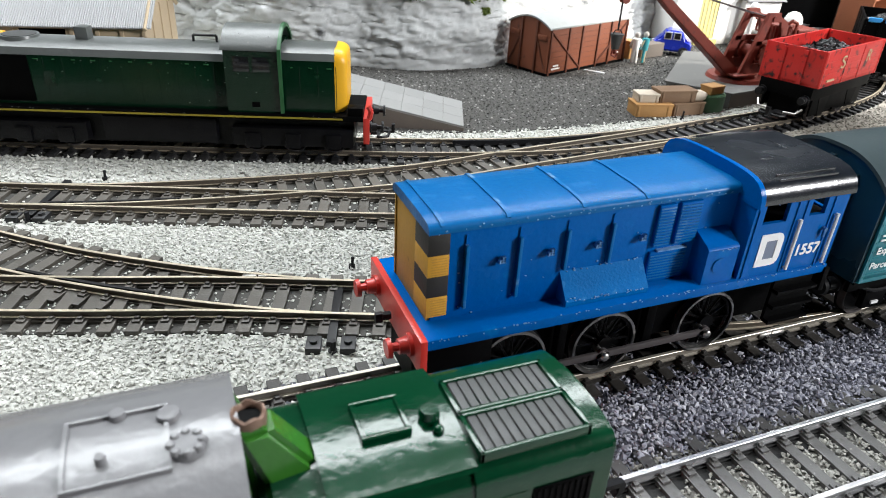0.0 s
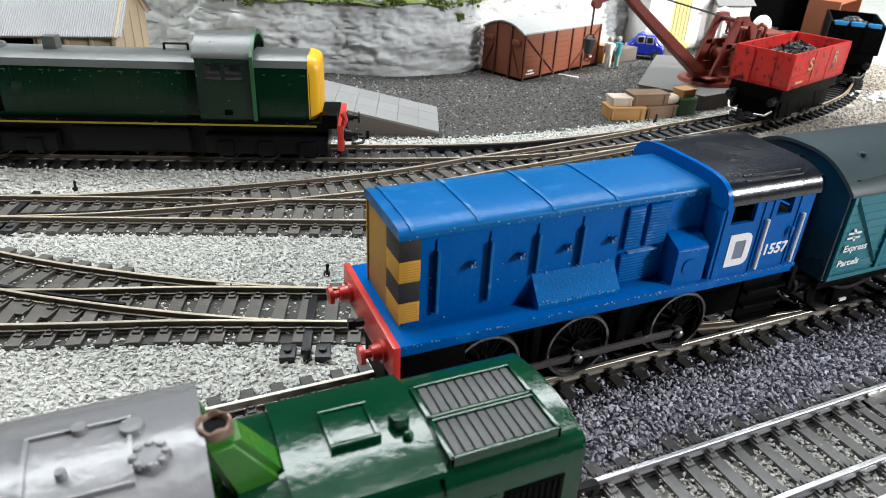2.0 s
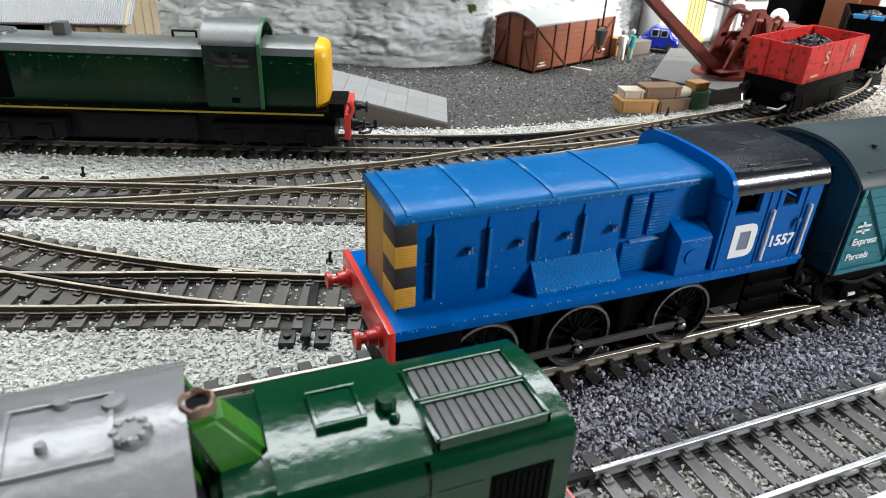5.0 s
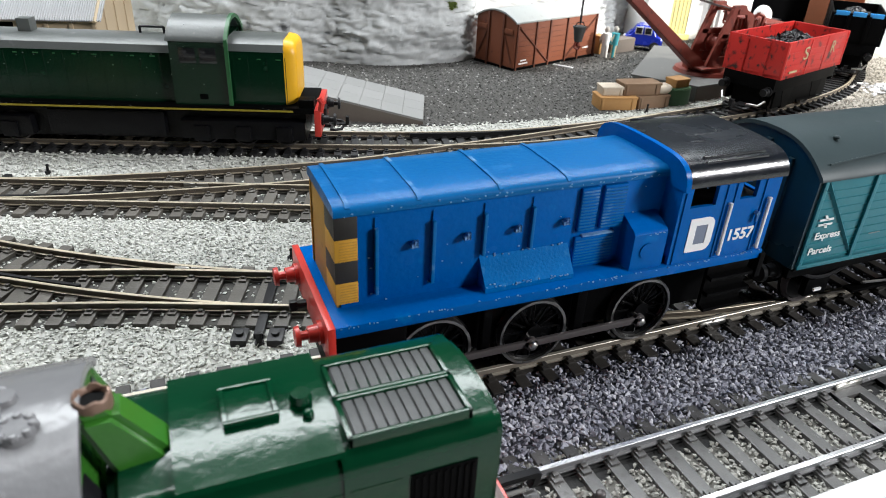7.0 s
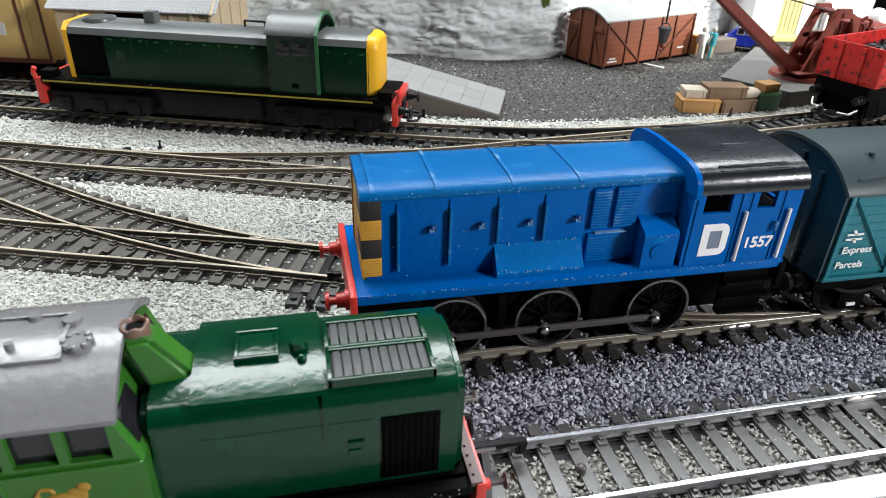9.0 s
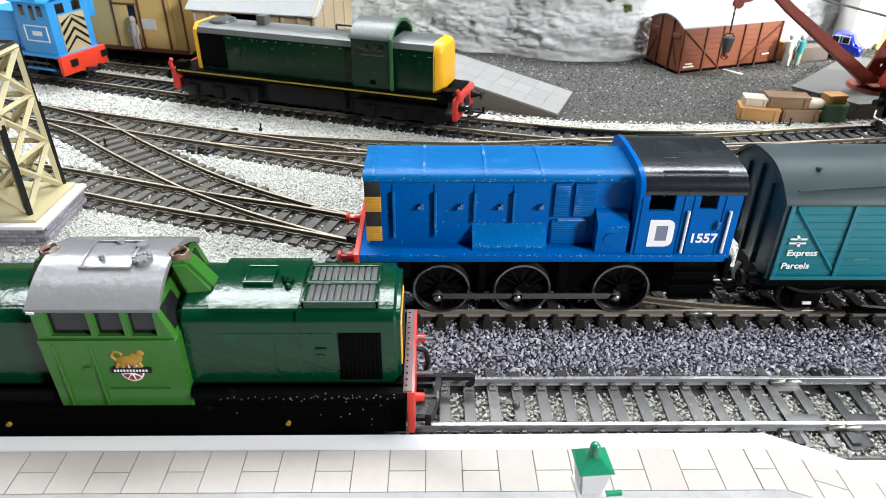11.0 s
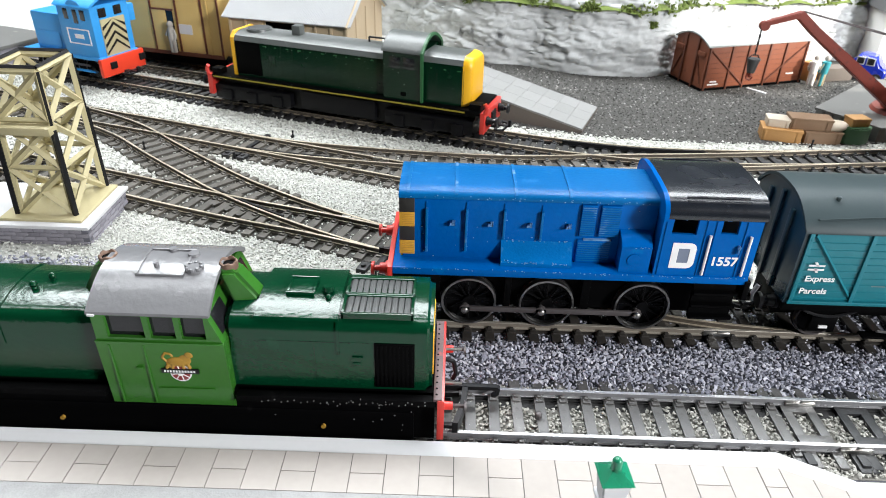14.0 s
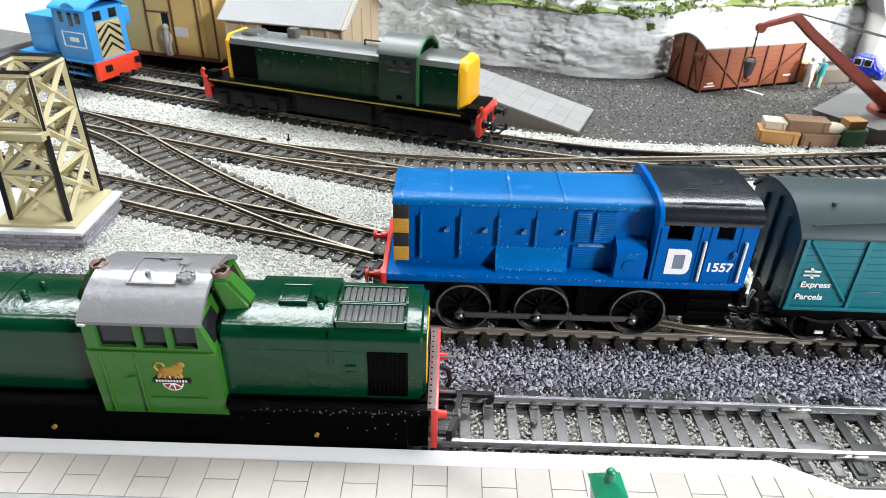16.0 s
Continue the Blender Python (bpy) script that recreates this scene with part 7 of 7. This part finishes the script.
figure(218.0, 309.0, 30, "teal_cloth", "tan_cloth", "moulded figure with teal top and tan legs")
figure(211.0, 309.5, -30, "render_white", "render_white", "pale moulded figure beside the brown van")

# sheds and houses
def shed():
    S = thing("timber_shed", "buff timber shed with grey corrugated roof behind the track", "shed", -91, 257.5, 0, -13)
    ln, dp, eave, ridge = 76, 62, 43.0, 62.0
    part("front_wall", holed(B(), "y", 0, 1.2, -ln, 0, 0, eave, [(-52, 20, -33, 40)]), "shed_wall", S, "", None)
    part("back_wall", box(B(), -ln, dp - 1.2, 0, 0, dp, eave), "shed_wall", S)
    for x in (-1.2, -ln):
        part("gable", prism(B(), [(1.2, 0), (dp - 1.2, 0), (dp - 1.2, eave), (dp / 2, ridge - 1), (1.2, eave)], "x", x, x + 1.2), "shed_wall", S)
    for x in (-10, -20, -30.5, -54.5, -65, -75, -0.9):
        part("wall_post", box(B(), x - 0.8, -0.7, 0, x + 0.8, 0.1, eave - 0.5, 0.12), "shed_wall", S)
    for y in (14, 31, 48):
        part("gable_batten", box(B(), -0.1, y - 0.6, 0, 0.6, y + 0.6, eave + 4, 0.12), "shed_wall", S)
    # Black panel behind the opening paints the shade indoors.
    part("dark_inside", box(B(), -ln + 2, 6.0, 0, -2, 7.0, eave - 1), "black", S, "black panel standing in for the shaded interior")
    for s in (0, 1):
        bm = B()
        n = 84
        a = [(-3.0, eave - 1.6), (dp / 2, ridge)] if s == 0 else [(dp + 3.0, eave - 1.6), (dp / 2, ridge)]
        top, bot = [], []
        for k in range(n * 2 + 1):
            x = -ln - 3 + (ln + 6) * k / (n * 2)
            wv = 0.45 if k % 2 else -0.1
            top.append([bm.verts.new((x, u, v + wv)) for u, v in a])
            bot.append([bm.verts.new((x, u, v + wv - 0.5)) for u, v in a])
        for k in range(n * 2):
            bm.faces.new((top[k][0], top[k + 1][0], top[k + 1][1], top[k][1]))
            bm.faces.new((bot[k][0], bot[k][1], bot[k + 1][1], bot[k + 1][0]))
            bm.faces.new((top[k][0], bot[k][0], bot[k + 1][0], top[k + 1][0]))
        bmesh.ops.recalc_face_normals(bm, faces=bm.faces)
        part("roof_sheet", bm, "shed_roof", S, "grey corrugated roof sheet", None)
    for s in (0, 1):
        a = (-3.4, eave - 2.2) if s == 0 else (dp + 3.4, eave - 2.2)
        part("barge_board", tube(B(), [(0.6, a[0], a[1]), (0.6, dp / 2, ridge - 0.4)], 1.1, 4), "shed_wall", S)


shed()


def cottage():
    H = thing("cottage", "white rendered model cottage with a pale yellow doorway", "house", 299, 353, 0.3, -6)
    part("wall", holed(B(), "y", 0, 1.5, -22, 34, 0, 40, [(-1, 4, 15, 36)]), "render_white", H, "white rendered wall", None)
    door = part("door", box(B(), -1, 0.5, 4, 15, 1.2, 36), "cottage", H, "pale yellow boarded door")
    for k in range(4):
        part("board", box(B(), 1.6 + k * 3.4, 0.2, 4, 2.0 + k * 3.4, 0.6, 36), "cream", door)
    part("door_step", box(B(), -3, -3, 0, 17, 0, 4, 0.3), "cottage", H)
    part("side_wall", box(B(), -22, 1.5, 0, -20.5, 36, 40), "render_white", H)
    part("wing", box(B(), 34, -6, 0, 66, 30, 34, 0.6), "render_white", H, "white rendered wing")
    part("wing_roof", prism(B(), [(-9, 33), (12, 48), (33, 33)], "x", 33, 68), "roof_grey", H)
    part("roof", prism(B(), [(-3, 39), (18, 56), (39, 39)], "x", -25, 33), "roof_grey", H)
    G = thing("goods_shed", "dark open-fronted goods shed beyond the wagons", "shed", 395, 395, 0.3, -22)
    part("back_wall", box(B(), 0, 30, 0, 88, 32, 60), "black", G)
    part("side_wall", box(B(), 0, 0, 0, 2, 30, 60), "concrete_side", G)
    part("side_wall", box(B(), 86, 0, 0, 88, 30, 60), "concrete_side", G)
    part("lintel", box(B(), 2, 0, 52, 86, 2, 60), "concrete_side", G)
    part("roof", prism(B(), [(-4, 60), (16, 74), (36, 60)], "x", -3, 91), "roof_grey", G)


cottage()
# toppled wagon body and white-headed bollards beyond the wagons
T = thing("toppled_wagon_body", "rust-orange open wagon body lying on its side", "wagon body", 408, 306, 0.3, 25)
part("floor_board", box(B(), -30, 6, 8, 30, 8, 42, 0.3), "crate_brown", T, "worn brown inside")
for z0, z1 in ((6.0, 8.0), (42.0, 44.0)):
    part("side_board", box(B(), -30, -14, z0, 30, 8, z1, 0.3), "rust_orange", T)
for x0, x1 in ((-32.0, -30.0), (30.0, 32.0)):
    part("end_board", box(B(), x0, -14, 6, x1, 8, 44, 0.3), "rust_orange", T)
part("cream_lining", box(B(), -27, 5.2, 11, 27, 6.1, 39, 0.2), "crate_pale", T)
part("prop", box(B(), -26, -8, 0, 26, 6, 6.2, 0.3), "black", T, "dark sleepers under the body")
for x, y, r, h in ((303.0, 271.0, 6.0, 38.0), (258.0, 262.0, 3.2, 46.0)):
    bm = ball(B(), (0, 0, h - r), r, 1, 1, 1.1)
    cyl(bm, (0, 0, 0), (0, 0, h - r), r * 0.55, 14, r * 0.45)
    solid("plaster_bollard", bm, "render_white", "white rounded bollard behind the crane", "bollard", x, y, 0.3, 0, "white bollards", smooth=60)
for x, y, sx, sz, turn in ((330, 300, 30, 22, 12), (352, 290, 24, 15, -15)):
    crate(x, y, 0.3, sx, 16, sz, "coal", "black tarred crate in the shade of the shed", turn)

# loading ramp by the back locomotive
R = thing("loading_ramp", "whitewashed sloping loading ramp with brown side", "ramp", 42, 206.5, 0.3, 180 - 21.5)
bm = prism(B(), [(0, 0), (110, 0), (110, 24), (0, 1.4)], "y", -40.5, 0)
part("ramp_body", bm, "concrete_side", R, "stained brown side", None)
for k in range(11):
    for j in range(3):
        bm = B()
        x0, x1, y0, y1 = k * 10 + 0.08, k * 10 + 9.92, -40.5 + j * 13.5 + 0.08, -40.5 + (j + 1) * 13.5 - 0.08
        zz = lambda x: 1.4 + x * 22.6 / 110
        tops = [bm.verts.new((x, y, zz(x) + 1.0)) for x, y in ((x0, y0), (x1, y0), (x1, y1), (x0, y1))]
        lows = [bm.verts.new((x, y, zz(x) - 0.1)) for x, y in ((x0, y0), (x1, y0), (x1, y1), (x0, y1))]
        bm.faces.new(tops)
        bm.faces.new(lows[::-1])
        for i in range(4):
            bm.faces.new((tops[i - 1], lows[i - 1], lows[i], tops[i]))
        bmesh.ops.recalc_face_normals(bm, faces=bm.faces)
        part("paving_slab", bm, "ramp_white", R, "", None)


# ---- platform lamp ----
def platform_lamp():
    P = thing("platform_lamp", "green model platform lamp with square white lantern", "lamp", 3.2, -54.5, 12.35, 4)
    part("post", cyl(cyl(B(), (0, 0, 0), (0, 0, 13), 0.9, 12, 0.7), (0, 0, 0), (0, 0, 2.5), 1.8, 12, 1.2), "lamp_green", P)
    part("ladder_bar", cyl(B(), (-0.5, 0, 12.0), (6.5, 0.2, 12.0), 0.55, 8), "lamp_green", P)
    part("base_ring", cyl(B(), (0, 0, 12.6), (0, 0, 14.2), 1.9, 16), "lamp_green", P)
    b = B()
    lo, hi = 2.0, 2.75
    a = [b.verts.new((x * lo, y * lo, 14.6)) for x, y in ((-1, -1), (1, -1), (1, 1), (-1, 1))]
    c = [b.verts.new((x * hi, y * hi, 21.2)) for x, y in ((-1, -1), (1, -1), (1, 1), (-1, 1))]
    b.faces.new(a)
    b.faces.new(c[::-1])
    for k in range(4):
        b.faces.new((a[k - 1], c[k - 1], c[k], a[k]))
    bmesh.ops.recalc_face_normals(b, faces=b.faces)
    bmesh.ops.bevel(b, geom=b.edges[:], offset=0.25, segments=2, affect="EDGES")
    part("lantern", b, "white_card", P, "white translucent lantern")
    part("lantern_foot", box(B(), -2.6, -2.6, 14.0, 2.6, 2.6, 14.9, 0.3), "white_card", P)
    b = B()
    c = [b.verts.new((x * 3.1, y * 3.1, 21.0)) for x, y in ((-1, -1), (1, -1), (1, 1), (-1, 1))]
    d = [b.verts.new((x * 0.8, y * 0.8, 22.7)) for x, y in ((-1, -1), (1, -1), (1, 1), (-1, 1))]
    b.faces.new(c)
    b.faces.new(d[::-1])
    for k in range(4):
        b.faces.new((c[k - 1], d[k - 1], d[k], c[k]))
    bmesh.ops.recalc_face_normals(b, faces=b.faces)
    part("cap", b, "lamp_green", P, "green pyramid cap")
    part("finial", ball(cyl(B(), (0, 0, 22.3), (0, 0, 24.6), 1.05, 14, 0.95), (0, 0, 24.6), 0.98), "lamp_green", P)


platform_lamp()

# ---- ballast ----
def curve_edge(x):
    return np.interp(x, [150, 182, 213, 251, 296, 327, 365, 392], [160, 163, 167, 175, 189, 204, 231, 268])


g, rng = jitter_grid(160, 430, 58, 300, 1.9, 41)
g = g[g[:, 1] < curve_edge(g[:, 0]) + rng.uniform(-3, 3, len(g))]
scatter("brown_dirt", np.column_stack([g, rng.uniform(0.0, 0.6, len(g))]), rng.uniform(0.5, 1.15, len(g)), "dirt_stone", "brown-grey dirt and grit inside the curve", "dirt", 0.6)
g, rng = jitter_grid(-34, 230, 3.2, 27.5, 0.84, 11)
wave = np.array([noise.noise(Vector((x / 9.0, y / 6.0, 0))) for x, y in g])
h = 0.6 + 1.7 * np.clip(1 - np.abs(g[:, 1] - 15.5) / 11.5, 0, 1) ** 0.6 + wave * 0.7 + rng.uniform(-0.35, 0.45, len(g))
h = np.where(g[:, 1] > 23.0 + wave * 2.5, rng.uniform(0.0, 0.7, len(g)), h)
scatter("dark_ballast", np.column_stack([g, h]), rng.uniform(0.42, 0.92, len(g)) ** 1.2 * 0.95, "blue_stone", "dark blue-grey ballast stones between two tracks", "ballast", 0.85)
g, rng = jitter_grid(-330, -30, 3.2, 27.5, 2.0, 12)
scatter("dark_ballast", np.column_stack([g, rng.uniform(0.3, 1.4, len(g))]), rng.uniform(0.7, 1.3, len(g)), "blue_stone", "dark blue-grey ballast stones between two tracks", "ballast", 0.85)
g, rng = jitter_grid(-330, -152, 48, 66, 1.5, 13)
scatter("dark_ballast", np.column_stack([g, rng.uniform(0.0, 0.9, len(g))]), rng.uniform(0.6, 1.1, len(g)), "blue_stone", "dark blue-grey ballast stones below the plinth", "ballast", 0.85)
g, rng = jitter_grid(-34, 170, -24, 4.0, 0.95, 14)
g = g[(g[:, 1] < -3.6 + 1.4 * rng.uniform(-1, 1, len(g))) | (g[:, 1] > 1.5)]
scatter("buff_ballast", np.column_stack([g, rng.uniform(0.4, 1.1, len(g))]), rng.uniform(0.45, 0.8, len(g)), "buff_stone", "buff stones between the grey sleepers", "ballast", 0.7)
g, rng = jitter_grid(-160, 330, 27.5, 50, 1.6, 15)
scatter("dark_ballast", np.column_stack([g, rng.uniform(0.0, 0.6, len(g))]), rng.uniform(0.5, 0.95, len(g)), "blue_stone", "dark blue-grey ballast stones under the blue shunter", "ballast", 0.7)


def off_tracks(g, rng, keep):
    """Spots clear of the sleepers of the yard tracks, with a few strays between them."""
    free = np.full(len(g), 1e9)
    for key in "CDEFGH":
        q = np.array([(p.x, p.y) for p in PATHS[key][0]][::2])
        for k in range(0, len(g), 4000):
            free[k:k + 4000] = np.minimum(free[k:k + 4000], np.sqrt(((g[k:k + 4000, None] - q[None]) ** 2).sum(-1)).min(1))
    return g[(free > 14.2 + rng.uniform(-0.8, 1.2, len(g))) | (rng.uniform(size=len(g)) < keep)]


def yard_edge(x):
    return np.interp(x, [p[0] for p in YARD[:10]], [p[1] for p in YARD[:10]])


g, rng = jitter_grid(-170, 40, 28, 150, 1.02, 16)
g = off_tracks(g[(g[:, 1] > 47) | (g[:, 0] < -46)], rng, 0.3)
scatter("pale_ballast", np.column_stack([g, rng.uniform(0.0, 0.65, len(g))]), rng.uniform(0.42, 0.8, len(g)), "light_stone", "pale grey ballast stones filling the yard", "ballast", 0.6)
g, rng = jitter_grid(-330, 340, 60, 310, 1.75, 17)
keep = ((g[:, 1] > 150) | (g[:, 0] > 40) | (g[:, 0] < -170)) & (g[:, 1] < np.where(g[:, 0] < -40, 310, yard_edge(g[:, 0]) + 1.5)) & ((g[:, 1] > 66) | (g[:, 0] > -150))
keep &= ~((g[:, 0] > 165) & (g[:, 1] < yard_edge(g[:, 0]) - 30))
g = off_tracks(g[keep], rng, 0.22)
scatter("pale_ballast", np.column_stack([g, rng.uniform(0.0, 0.6, len(g))]), rng.uniform(0.6, 1.1, len(g)), "light_stone", "pale grey ballast stones filling the yard", "ballast", 0.6)
g, rng = jitter_grid(-40, 420, 190, 350, 1.9, 18)
g = g[g[:, 1] > yard_edge(g[:, 0]) + rng.uniform(-2, 4, len(g))]
scatter("yard_grit", np.column_stack([g, np.full(len(g), 0.35)]), rng.uniform(0.35, 0.9, len(g)), "grit", "dark cinder grit with a few pale specks", "grit", 0.6)
